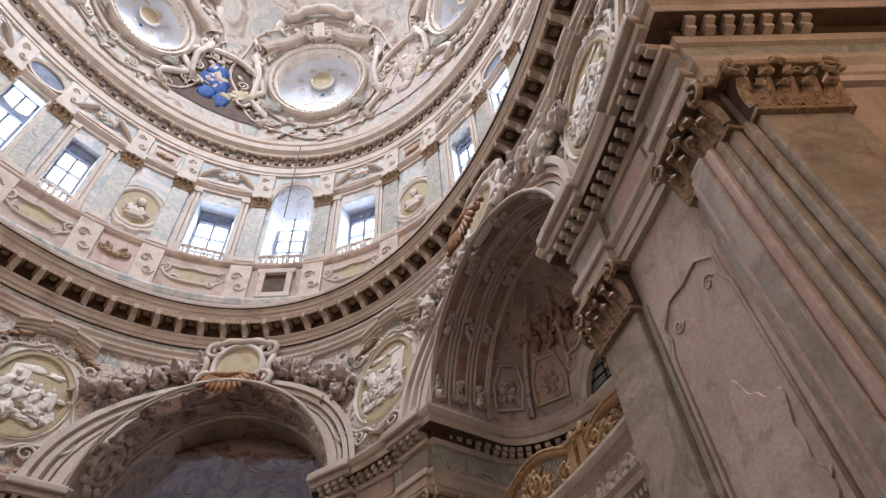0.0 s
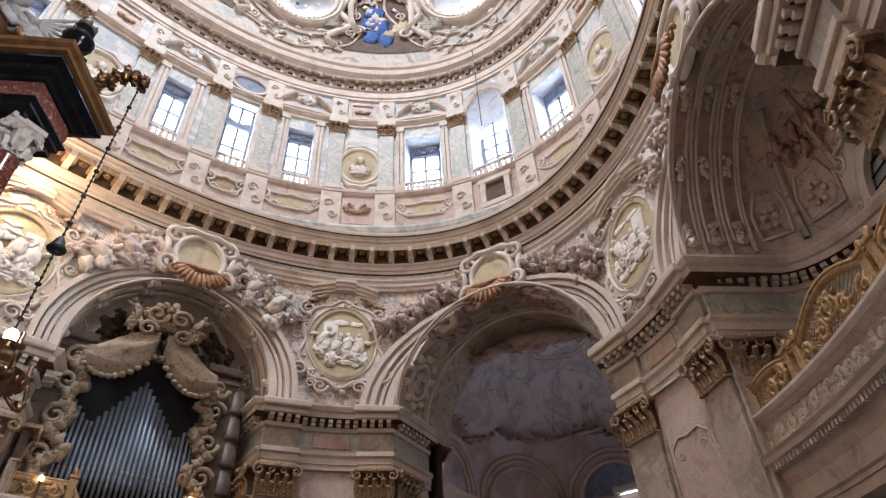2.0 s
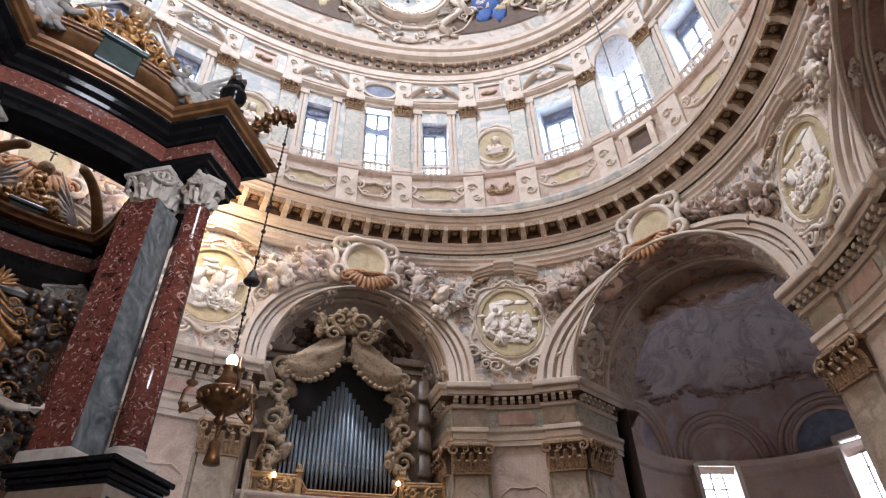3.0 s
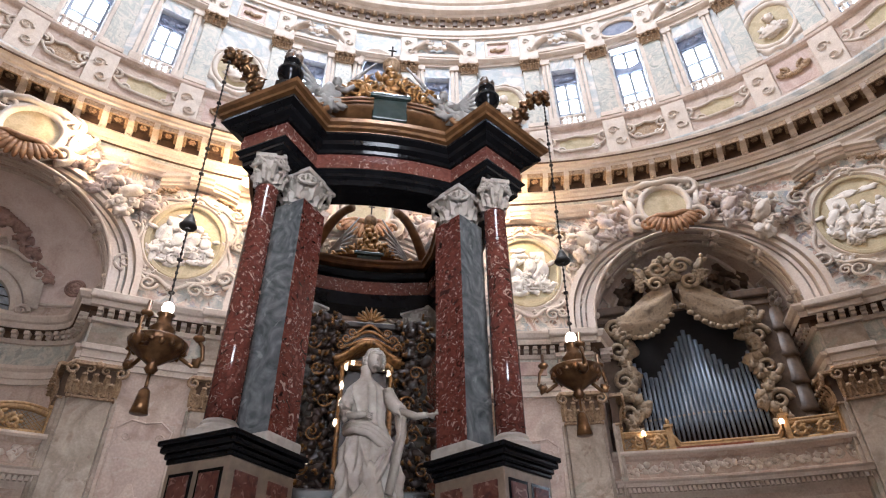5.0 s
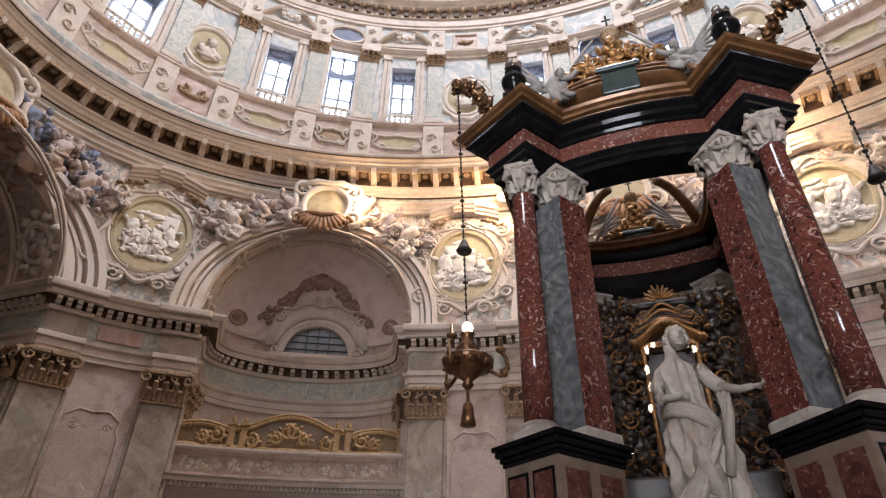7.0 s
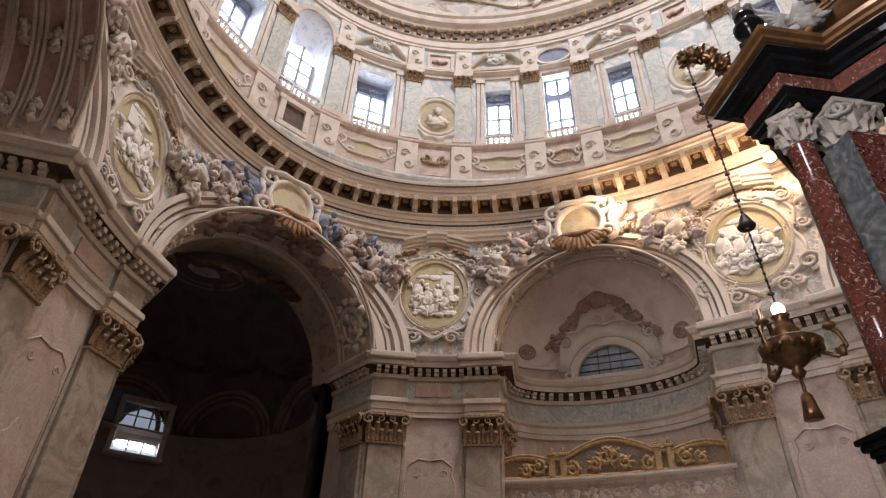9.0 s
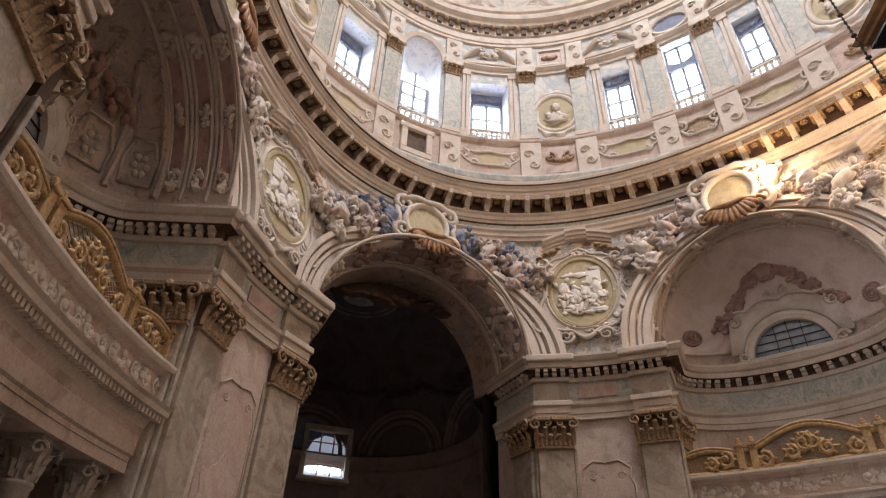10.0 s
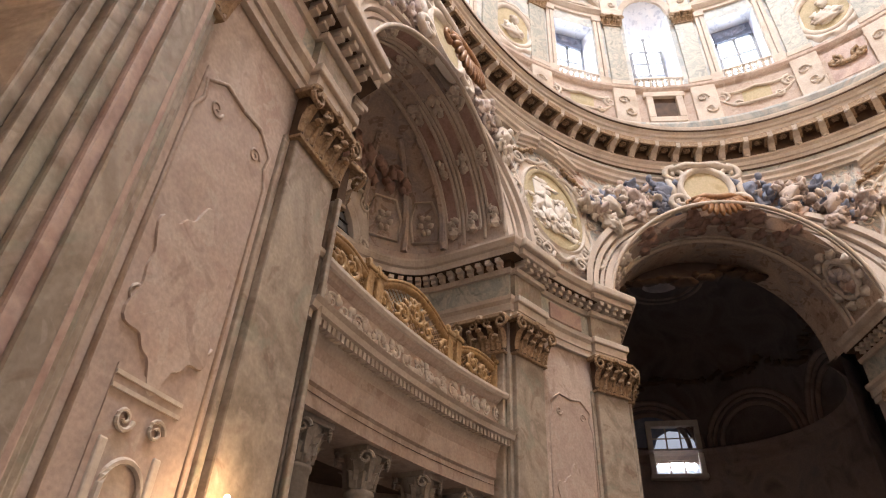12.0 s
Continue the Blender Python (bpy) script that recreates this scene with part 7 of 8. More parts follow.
    lathe(bm, [(0.16, 7.97), (0.17, 8.0), (0.08, 8.06), (0.1, 8.14), (0.055, 8.25), (0.075, 8.36), (0.04, 8.44), (0.05, 8.5)], 14, 0, -1.27)
    for k in range(30):
        a = k * 2.4
        blob(bm, ((0.11 - 0.002 * k) * math.cos(a), -1.27 + 0.09 * math.sin(a), 8.0 + 0.015 * k), 0.045, 0.03, 0.05, k, 0.9, 2)
    crest_part("finial_stem", bm, GOLD, "gilded stem")
    bm = bmesh.new()
    lathe(bm, [(0.01, 8.5)] + [(0.095 * math.sin(math.pi * k / 10), 8.595 - 0.095 * math.cos(math.pi * k / 10)) for k in range(1, 10)] + [(0.01, 8.69)], 18, 0, -1.27)
    crest_part("finial_ball", bm, PALEGOLD, "gilded ball")
    bm = bmesh.new()
    tube(bm, [(0, -1.27, 8.68), (0, -1.27, 8.92)], 0.011, 6)
    tube(bm, [(-0.045, -1.27, 8.85), (0.045, -1.27, 8.85)], 0.009, 6)
    crest_part("cross", bm, IRON, "small iron cross", False)

# open volute ribs between the corners
for sx in (-1, 1):
    for sy in (-1, 1):
        bm = bmesh.new()
        pts = []
        for k in range(9):
            u = k / 8
            pts.append((sx * (1.1 - 0.72 * u), depth(sy * (1.1 - 0.72 * u)) - (0.35 * u if sy > 0 else -0.35 * u), 7.62 + 0.75 * math.sin(u * 1.9) * (1 - 0.25 * u)))
        tube(bm, pts, 0.1, 8, 0.07)
        part("volute_rib", bm, BROWNW, bald, "brown gilt volute rib", True)
        # corner urns
        bm = bmesh.new()
        box(bm, -0.12, 0.12, -0.12, 0.12, 7.3, 7.6, 0.015)
        lathe(bm, [(0.1, 7.6), (0.1, 7.65), (0.05, 7.69), (0.045, 7.72), (0.12, 7.77), (0.145, 7.83), (0.15, 7.86), (0.125, 7.88), (0.13, 7.9), (0.09, 7.96), (0.06, 7.99), (0.1, 8.02), (0.1, 8.05)], 18, 0, 0)
        bmesh.ops.transform(bm, matrix=Matrix.Translation((sx * 1.36, depth(sy * 1.62), 7.96)) @ Matrix.Scale(1.2, 4) @ Matrix.Translation((0, 0, -7.6)), verts=bm.verts)
        part("urn", bm, BLACKM, bald, "black marble urn", True)
        bm = bmesh.new()
        for k in range(9):
            blob(bm, (sx * 1.36 + 0.07 * math.cos(k * 2.1), depth(sy * 1.62) + 0.07 * math.sin(k * 2.1), 8.53 + 0.014 * k), 0.06, 0.06, 0.07, k, 0.6, 1)
        part("urn_bouquet", bm, WALNUT, bald, smooth=True)
        # gilded leaf bracket that carries a lamp
        bm = bmesh.new()
        pts = []
        for k in range(12):
            u = k / 11
            pts.append((sx * (1.62 + 0.46 * u), depth(sy * (1.5 + 0.4 * u)), 7.62 + 0.6 * math.sin(u * 2.0) - 0.05 * u))
        tube(bm, pts, 0.085, 8, 0.03)
        for k, p in enumerate(pts):
            for q in range(5):
                blob(bm, (p[0] + 0.06 * math.cos(q * 2.1 + k), p[1] + 0.06 * math.sin(q * 2.1 + k), p[2] + 0.06 * math.sin(q * 3 + k)), 0.1 - 0.005 * k, 0.03, 0.045, k * 1.3 + q, 1.0, 2, Matrix.Rotation(k * 1.1 + q * 2.0, 4, "Y"))
        for q in range(5):
            blob(bm, (pts[-1][0] + 0.06 * math.cos(q * 1.3), pts[-1][1] + 0.06 * math.sin(q * 1.3), pts[-1][2] + 0.03), 0.045, 0.045, 0.05, q, 0.5, 1)
        part("leaf_bracket", bm, BRASS, bald, "gilded acanthus bracket", True)


ANTIQUE = material("dark antique gilding", [(0.035, 0.015, 0.006), (0.22, 0.105, 0.032), (0.065, 0.028, 0.011)], 14, 0.35, 0.6, 0.6)
SOOT = material("blackened walnut", [(0.012, 0.008, 0.006), (0.04, 0.022, 0.015)], 6, 0.4)

# ---- altar inside the baldachin ----
altar = thing("altar", Matrix.Translation((BX, 0.1, 0)), "dark carved altar tabernacle with gilded frame and glowing glass glints", "altar")
bm = bmesh.new()
box(bm, -0.78, 0.78, -0.3, 0.5, 0, 3.3, 0.03)
box(bm, -0.9, 0.9, -0.4, 0.6, 2.6, 2.8, 0.03)
box(bm, -0.62, 0.62, 0.1, 0.5, 3.3, 5.0, 0.03)
box(bm, -0.5, 0.5, 0.14, 0.46, 5.0, 5.5, 0.03)
box(bm, -0.56, 0.56, 0.1, 0.5, 5.5, 5.58, 0.02)
part("body", bm, SOOT, altar, "dark marble and wood body")
for s in (-1, 1):
    for nm, mt, count, lab, size in (("carved_side", SOOT, 260, "dark openwork carving", 0.06), ("gilded_carving", ANTIQUE, 110, "gilded leaf carving", 0.026)):
        bm = bmesh.new()
        r = random.Random(s + count)
        for k in range(count):
            u = r.random()
            z = 2.85 + 2.7 * u
            reach = 0.62 - 0.2 * u + 0.12 * math.sin(z * 5)
            gold = nm == "gilded_carving"
            blob(bm, (s * (0.34 + reach * r.random()), (-0.16 if gold else 0.0) + r.uniform(-0.08, 0.08), z), size * r.uniform(0.7, 1.5), 0.05, size * r.uniform(0.6, 1.3), k, 1.1, 1, Matrix.Rotation(r.uniform(-1, 1), 4, "Y"))
        if nm == "gilded_carving":
            for z in (3.2, 3.55, 3.95, 4.35, 4.75, 5.1):
                scroll(bm, s * (0.6 + 0.1 * math.sin(z * 4)), z, 0.1, 1.4, s if int(z * 10) % 2 else -s, -0.18, 0.012)
        part(nm, bm, mt, altar, lab, True)
bm = bmesh.new()
g = []
for p, dz in ((0.1, 0.0), (-0.2, 0.0), (-0.24, 0.05), (-0.24, 0.09), (0.1, 0.1)):
    g.append([(x / 10 * 0.42, p, 4.95 + 0.12 * math.cos(x / 10 * 3.1) + dz) for x in range(-10, 11)])
sheet(bm, g)
for j, (w2, z2) in enumerate(((0.36, 5.1), (0.3, 5.2), (0.22, 5.29))):
    tube(bm, [(x / 10 * w2, -0.22, z2 + 0.07 * math.cos(x / 10 * 3.1)) for x in range(-10, 11)], 0.022, 6)
    for q in (-1, 1):
        scroll(bm, q * w2, z2 - 0.05, 0.06, 1.4, q, -0.24, 0.014)
for k in range(9):
    a = math.pi * (0.1 + 0.8 * k / 8)
    blob(bm, (0.13 * math.cos(a), -0.22, 5.4 + 0.13 * math.sin(a)), 0.022, 0.022, 0.09, k, 0.5, 2, Matrix.Rotation(math.pi / 2 - a, 4, "Y"))
part("gilded_crown", bm, ANTIQUE, altar, "gilded shell crown", True)
for x0, x1, z0, z1 in ((-0.34, -0.28, 3.2, 4.9), (0.28, 0.34, 3.2, 4.9), (-0.34, 0.34, 4.84, 4.92)):
    bm = bmesh.new()
    box(bm, x0, x1, -0.1, 0.08, z0, z1, 0.02)
    part("gilded_frame", bm, ANTIQUE, altar, "gilded frame")
# bright reflections on the altar glass put in as small glowing blobs
GLINT = glow("glowing glass glints", (1.0, 0.82, 0.56), 1.1)
for k, (x, z, h) in enumerate(((-0.26, 4.8, 0.05), (-0.18, 4.86, 0.035), (0.2, 4.84, 0.05), (0.27, 4.74, 0.045), (-0.3, 4.55, 0.06), (-0.3, 4.33, 0.05), (0.28, 4.5, 0.04), (-0.34, 4.08, 0.04), (0.26, 3.75, 0.09), (0.3, 3.55, 0.06), (-0.62, 3.62, 0.03))):
    bm = bmesh.new()
    blob(bm, (x, -0.15, z), 0.024, 0.012, h, k * 1.9, 0.9, 2)
    part("glass_glint", bm, GLINT, altar, "bright glint on glass, given its own glow")

# ---- statue before the altar ----
bm = bmesh.new()
levels = [2.35, 2.6, 3.0, 3.25, 3.45, 3.58, 3.68, 3.8, 3.94, 4.02, 4.09, 4.14, 4.2, 4.28]
radii = [0.37, 0.34, 0.30, 0.275, 0.25, 0.205, 0.165, 0.18, 0.205, 0.195, 0.13, 0.07, 0.058, 0.056]
rows = []
n = 168
for j in range(78):
    z = 2.35 + 1.93 * j / 77
    r0 = float(np.interp(z, levels, radii))
    drop = max(0.0, min(1, (3.66 - z) / 0.35))
    neck = max(0.0, min(1, (4.1 - z) / 0.1))
    sway = 0.05 * math.sin(2.1 * (z - 2.35) + 0.4) - 0.05 * max(0, 2.9 - z)
    row = []
    for k in range(n + 1):
        a = 2 * math.pi * k / n
        diag = 4 * a + 3.4 * (z - 2.35) + 0.9 * math.sin(2.3 * z + a)
        deep = (1 - abs(math.sin(diag))) ** 1.6
        fine = (1 - abs(math.sin(7.5 * a - 2.6 * z + 0.6 * math.sin(5 * z)))) ** 1.4
        chest = (1 - abs(math.sin(6 * a + 5.5 * abs(math.sin(a)) * (z - 3.6)))) ** 1.5
        fold = 1 + drop * (0.26 * deep + 0.12 * fine - 0.14) + (1 - drop) * neck * (0.12 * chest - 0.04)
        row.append((r0 * fold * math.sin(a) + sway, -r0 * fold * math.cos(a) * 0.78, z))
    rows.append(row)
sheet(bm, rows)
# bent knee under the skirt
blob(bm, (0.06, -0.2, 3.0), 0.1, 0.1, 0.24, 5, 0.3, 3, Matrix.Rotation(-0.2, 4, "Y"))
# head turned a little aside, with waved hair and a knot behind
blob(bm, (0.035, -0.05, 4.33), 0.082, 0.1, 0.125, 1, 0.03, 3)
blob(bm, (0.055, -0.145, 4.32), 0.014, 0.025, 0.032, 1, 0.0, 1)
blob(bm, (0.045, -0.12, 4.24), 0.035, 0.03, 0.022, 1, 0.0, 2)
blob(bm, (0.05, -0.125, 4.375), 0.06, 0.025, 0.016, 1, 0.0, 2)
for k in range(22):
    a = math.pi * (-0.15 + 1.3 * k / 21)
    for q in range(3):
        blob(bm, (0.03 + 0.092 * math.cos(a), -0.02 + 0.05 * q, 4.35 + (0.115 - 0.004 * q) * math.sin(a)), 0.034, 0.036, 0.028, k * 1.7 + q, 0.8, 1)
blob(bm, (0.0, 0.09, 4.33), 0.075, 0.06, 0.07, 9, 0.5, 2)
# arms in loose sleeves, one hand at the waist, the other held out
def sleeve(pts, r0, r1, seed):
    tube(bm, pts, r0, 12, r1)
    for k in range(len(pts) - 1):
        p, q = Vector(pts[k]), Vector(pts[k + 1])
        for j in range(4):
            blob(bm, p.lerp(q, (j + 0.5) / 4) + Vector((0, -0.02, -0.025)), r0 * 0.85, r0 * 0.7, r0 * 0.55, seed + k + j * 1.3, 0.8, 2, Matrix.Rotation(0.5 + 0.4 * j, 4, "Y"))


sleeve([(0.17, -0.03, 4.0), (0.24, -0.08, 3.86), (0.31, -0.16, 3.76)], 0.075, 0.07, 3)
tube(bm, [(0.3, -0.16, 3.76), (0.44, -0.3, 3.67), (0.54, -0.38, 3.66)], 0.045, 10, 0.028)
for k in range(4):
    tube(bm, [(0.54, -0.38, 3.66), (0.6, -0.41 + 0.02 * k, 3.665 - 0.008 * k), (0.64, -0.41 + 0.02 * k, 3.67 + 0.02 * k)], 0.014, 6, 0.009)
sleeve([(-0.15, -0.03, 4.0), (-0.24, -0.08, 3.83), (-0.23, -0.16, 3.7)], 0.075, 0.065, 8)
tube(bm, [(-0.23, -0.16, 3.69), (-0.12, -0.22, 3.68), (-0.03, -0.22, 3.7)], 0.042, 10, 0.028)
for k in range(4):
    tube(bm, [(-0.03, -0.22, 3.72 - 0.017 * k), (0.03, -0.205, 3.71 - 0.02 * k)], 0.013, 6, 0.009)
# mantle rolled round the waist, falling in slanting folds and over the outstretched arm
for q in range(3):
    tube(bm, [(-0.22, -0.03, 3.62 - 0.03 * q), (-0.14, -0.17, 3.63 - 0.035 * q), (0.0, -0.2, 3.6 - 0.04 * q), (0.13, -0.18, 3.53 - 0.05 * q), (0.24, -0.08, 3.44 - 0.06 * q), (0.25, 0.05, 3.38 - 0.06 * q)], 0.034, 8, 0.045)
for q in range(6):
    tube(bm, [(0.25 - 0.02 * q, -0.1 - 0.02 * q, 3.46 - 0.03 * q), (0.16 - 0.04 * q, -0.24, 3.2 - 0.04 * q), (-0.02 - 0.05 * q, -0.28, 2.85 - 0.03 * q), (-0.16 - 0.05 * q, -0.28, 2.45)], 0.022, 8, 0.04)
for q in range(5):
    tube(bm, [(0.27 + 0.018 * q, -0.12 - 0.02 * q, 3.74), (0.31 + 0.02 * math.sin(2.0 * q), -0.15 - 0.02 * q, 3.5), (0.27 - 0.015 * q, -0.12 - 0.03 * q, 3.2 - 0.06 * q)], 0.024, 8, 0.042)
statue = part("statue", bm, WHITEM, smooth=True)
statue.location = (BX - 0.02, -1.25, 0)
tagged(statue, "pale marble statue in flowing drapery before the altar", "statue")
bm = bmesh.new()
box(bm, -0.47, 0.47, -0.42, 0.42, 0.0, 0.2, 0.03)
box(bm, -0.4, 0.4, -0.36, 0.36, 0.2, 2.2, 0.02)
box(bm, -0.47, 0.47, -0.42, 0.42, 2.2, 2.36, 0.03)
plinth = part("statue_plinth", bm, REDM)
plinth.location = (BX - 0.02, -1.25, 0)
tagged(plinth, "red marble plinth under the statue", "plinth")


# ---- hanging sanctuary lamps ----
def hanging_lamp(x, y, ztop, lean):
    t = thing("hanging_lamp", Matrix.Translation((x, y, 0)), "brass sanctuary lamp with lit globe on a beaded chain", "lamp", "hanging sanctuary lamps")
    bm = bmesh.new()
    z = 4.62
    k = 0
    while z < ztop:
        blob(bm, (lean * (z - 4.3) / (ztop - 4.3), 0, z), 0.016 if k % 5 else 0.032, 0.016 if k % 5 else 0.032, 0.022, k, 0.1, 1)
        z += 0.075
        k += 1
    tube(bm, [(0, 0, 4.3), (lean, 0, ztop)], 0.008, 5)
    part("chain", bm, IRON, t, "dark beaded chain")
    bm = bmesh.new()
    lathe(bm, [(0.02, 5.56), (0.045, 5.51), (0.075, 5.43), (0.09, 5.41), (0.08, 5.39)], 16, lean * 0.3, 0)
    part("smoke_cap", bm, IRON, t, "dark smoke bell", True)
    bm = bmesh.new()
    lathe(bm, [(0.03, 3.8), (0.06, 3.84), (0.04, 3.88), (0.13, 3.95), (0.23, 4.03), (0.26, 4.09), (0.24, 4.11), (0.12, 4.13), (0.1, 4.18), (0.12, 4.22), (0.07, 4.28), (0.06, 4.36), (0.08, 4.38)], 22)
    for k in range(16):
        a = 2 * math.pi * k / 16
        blob(bm, (0.22 * math.cos(a), 0.22 * math.sin(a), 4.05), 0.035, 0.035, 0.05, k, 0.6, 1)
    part("bowl", bm, BRASS, t, "chased brass bowl", True)
    for k in range(3):
        a = 2 * math.pi * k / 3 + 0.35
        bm = bmesh.new()
        d = Vector((math.cos(a), math.sin(a), 0))
        tube(bm, [d * 0.2 + Vector((0, 0, 4.0)), d * 0.32 + Vector((0, 0, 3.94)), d * 0.4 + Vector((0, 0, 4.02)), d * 0.38 + Vector((0, 0, 4.14)), d * 0.33 + Vector((0, 0, 4.2))], 0.02, 8)
        blob(bm, d * 0.36 + Vector((0, 0, 3.98)), 0.045, 0.045, 0.05, k, 0.7, 2)
        lathe(bm, [(0.02, 4.18), (0.055, 4.21), (0.055, 4.23), (0.02, 4.24), (0.02, 4.34)], 10, *(d * 0.33).xy)
        part("arm", bm, BRASS, t, smooth=True)
    bm = bmesh.new()
    blob(bm, (0, 0, 4.45), 0.055, 0.055, 0.066, 1, 0.0, 3)
    part("globe", bm, WARMGLASS, t, "lit white globe", True)
    bm = bmesh.new()
    tube(bm, [(0, 0, 3.8), (0, 0, 3.62)], 0.02, 6)
    lathe(bm, [(0.03, 3.64), (0.06, 3.6), (0.08, 3.45), (0.095, 3.36), (0.04, 3.355)], 12)
    bmesh.ops.transform(bm, matrix=Matrix.Translation((0, 0, 3.8)) @ Matrix.Scale(0.8, 4) @ Matrix.Translation((0, 0, -3.8)), verts=bm.verts)
    part("tassel", bm, BRASS, t, "brass tassel", True)
    return t


for sx in (-1, 1):
    for sy in (-1, 1):
        hanging_lamp(BX + sx * 1.97, depth(sy * 1.9), 8.07, sx * 0.11)


# ---- dome oculi and painted panels ----
def lay_on_dome(bm, m):
    """Moves local points out of the tangent plane of the frame m onto the curved vault."""
    inv = m.inverted()
    ax = Vector((1 / 19.6, 1 / 14.0, 1 / 19.0))
    for v in bm.verts:
        o = m @ Vector((v.co.x, 0, v.co.z)) - Vector((0, 0, 35.0))
        d = m.to_3x3() @ Vector((0, 1, 0))
        o, d = Vector([p * q for p, q in zip(o, ax)]), Vector([p * q for p, q in zip(d, ax)])
        a, b, c = d.dot(d), 2 * o.dot(d), o.dot(o) - 1
        root = b * b - 4 * a * c
        if root > 0:
            v.co.y += (-b + math.sqrt(root)) / (2 * a)
    return bm


for k, (f, e, r) in enumerate(OCULI):
    m = dome_frame(f, e)
    t = thing(f"window_oculus_{k + 1}", m, "round dome oculus with moulded stucco frame and lit splay", "window", "dome oculi", "structure")
    bm = bmesh.new()
    oval_ring(bm, r * 0.9, r * 0.9, [(-0.02, -0.6), (0.0, 0.25), (0.12, 0.36), (0.26, 0.3), (0.3, 0.42), (0.46, 0.5), (0.6, 0.3), (0.66, 0.0), (0.7, -0.4)], 56)
    part("frame", lay_on_dome(bm, m), STUCCO, t, "moulded white frame")
    bm = bmesh.new()
    n = 40
    g = []
    for q, (rr, y) in enumerate(((0.92, -0.1), (0.88, 0.35), (0.74, 0.65), (0.45, 0.85), (0.05, 0.92))):
        g.append([(r * rr * math.sin(2 * math.pi * i / n), y, r * rr * math.cos(2 * math.pi * i / n)) for i in range(n + 1)])
    sheet(bm, g)
    part("splay", bm, BOWL, t, "pale splayed bowl", True)
    lower = [(r * 0.84 * math.sin(a), 0.15, -r * 0.84 * math.cos(a)) for a in [-0.8 + 1.6 * i / 12 for i in range(13)]]
    upper = [(x * 0.95, 0.42, z + r * (0.06 + 0.34 * (1 - (2 * i / 12 - 1) ** 2))) for i, (x, y, z) in enumerate(lower)]
    bm = bmesh.new()
    sheet(bm, [lower, upper])
    part("pane", bm, SKYGLOW, t, "overexposed bright glass")
    bm = bmesh.new()
    for line in (lower, upper):
        tube(bm, [(p[0], p[1] - 0.06, p[2]) for p in line], 0.08, 6)
    for q in (3, 6, 9):
        tube(bm, [(lower[q][0], 0.08, lower[q][2]), (upper[q][0], 0.35, upper[q][2])], 0.05, 6)
    part("window_frame", bm, TRIM, t)
    bm = bmesh.new()
    oval_disc(bm, r * 0.22, r * 0.22, 0)
    part("painted_disc", bm, OCHRE, t, "olive ochre disc", at=Matrix.Translation((0, 0.62, r * 0.34)))
    bm = bmesh.new()
    oval_ring(bm, r * 0.22, r * 0.22, [(0, 0), (0.03, 0.1), (0.14, 0.1), (0.18, 0)], 28)
    for i in range(8):
        a = 2 * math.pi * i / 8 + 0.3
        scroll(bm, r * 0.52 * math.sin(a), r * 0.42 * math.cos(a) - 0.2, 0.2, 1.3, 1 if i % 2 else -1, 0.0, 0.05)
    part("disc_frame", bm, STUCCO, t, "fine stucco tracery", at=Matrix.Translation((0, 0.6, r * 0.34)))
    bm = bmesh.new()
    for i in range(52):
        a = 2 * math.pi * i / 52
        blob(bm, ((r * 0.9 + 0.2) * math.sin(a), -0.42, (r * 0.9 + 0.2) * math.cos(a)), 0.09, 0.07, 0.09, i, 0.1, 1)
    part("beading", lay_on_dome(bm, m), TRIM, t, smooth=True)
    # broken pediment, console scrolls and palms round it
    for s in (-1, 1):
        bm = bmesh.new()
        rows = []
        for p, o in ((0.0, 0.0), (0.5, 0.0), (0.6, 0.15), (0.66, 0.4), (0.0, 0.5)):
            line = []
            for i in range(12):
                a = 0.22 + 0.75 * i / 11
                rr = r + 0.95 + 0.25 * math.cos(a * 6) + o
                line.append((s * rr * math.sin(a), -p, rr * math.cos(a)))
            rows.append(line)
        sheet(bm, rows if s > 0 else rows[::-1])
        part("hood_moulding", lay_on_dome(bm, m), TRIM, t, "curved hood moulding")
        bm = bmesh.new()
        scroll(bm, s * 0.55, r + 1.0, 0.42, 1.4, s, -0.45, 0.14, math.pi / 2)
        scroll(bm, s * (r + 0.8), r * 0.45, 0.5, 1.4, -s, -0.35, 0.15, math.pi / 2)
        tube(bm, [(s * (r + 1.05), -0.3, r * 0.6), (s * (r + 0.75), -0.35, 0.0), (s * (r + 0.95), -0.3, -r * 0.55), (s * (r + 1.4), -0.25, -r * 0.9)], 0.2, 8)
        scroll(bm, s * (r + 1.5), -r * 0.85, 0.4, 1.4, s, -0.25, 0.12)
        part("console_scroll", lay_on_dome(bm, m), STUCCO, t, "stucco console scrolls", True)
        bm = bmesh.new()
        for i in range(9):
            a = 0.15 + 0.16 * i
            c0 = Vector((s * (r * 0.75), -0.25, -r * 0.95))
            c1 = c0 + Vector((s * 1.25 * math.cos(a), -0.1, 1.25 * math.sin(a)))
            tube(bm, [c0, (c0 + c1) / 2 + Vector((0, -0.1, 0)), c1], 0.07, 5, 0.02)
        part("palm", lay_on_dome(bm, m), GREEN, t, "green-grey palm leaves", True)
    bm = bmesh.new()
    box(bm, -0.4, 0.4, -0.7, 0.0, r + 0.55, r + 1.7, 0.05)
    part("keystone", lay_on_dome(bm, m), STUCCO, t)
    bm = bmesh.new()
    q = random.Random(k + 50)
    for i in range(90):
        a = q.uniform(0, 2 * math.pi)
        rr = r + q.uniform(0.7, 2.7)
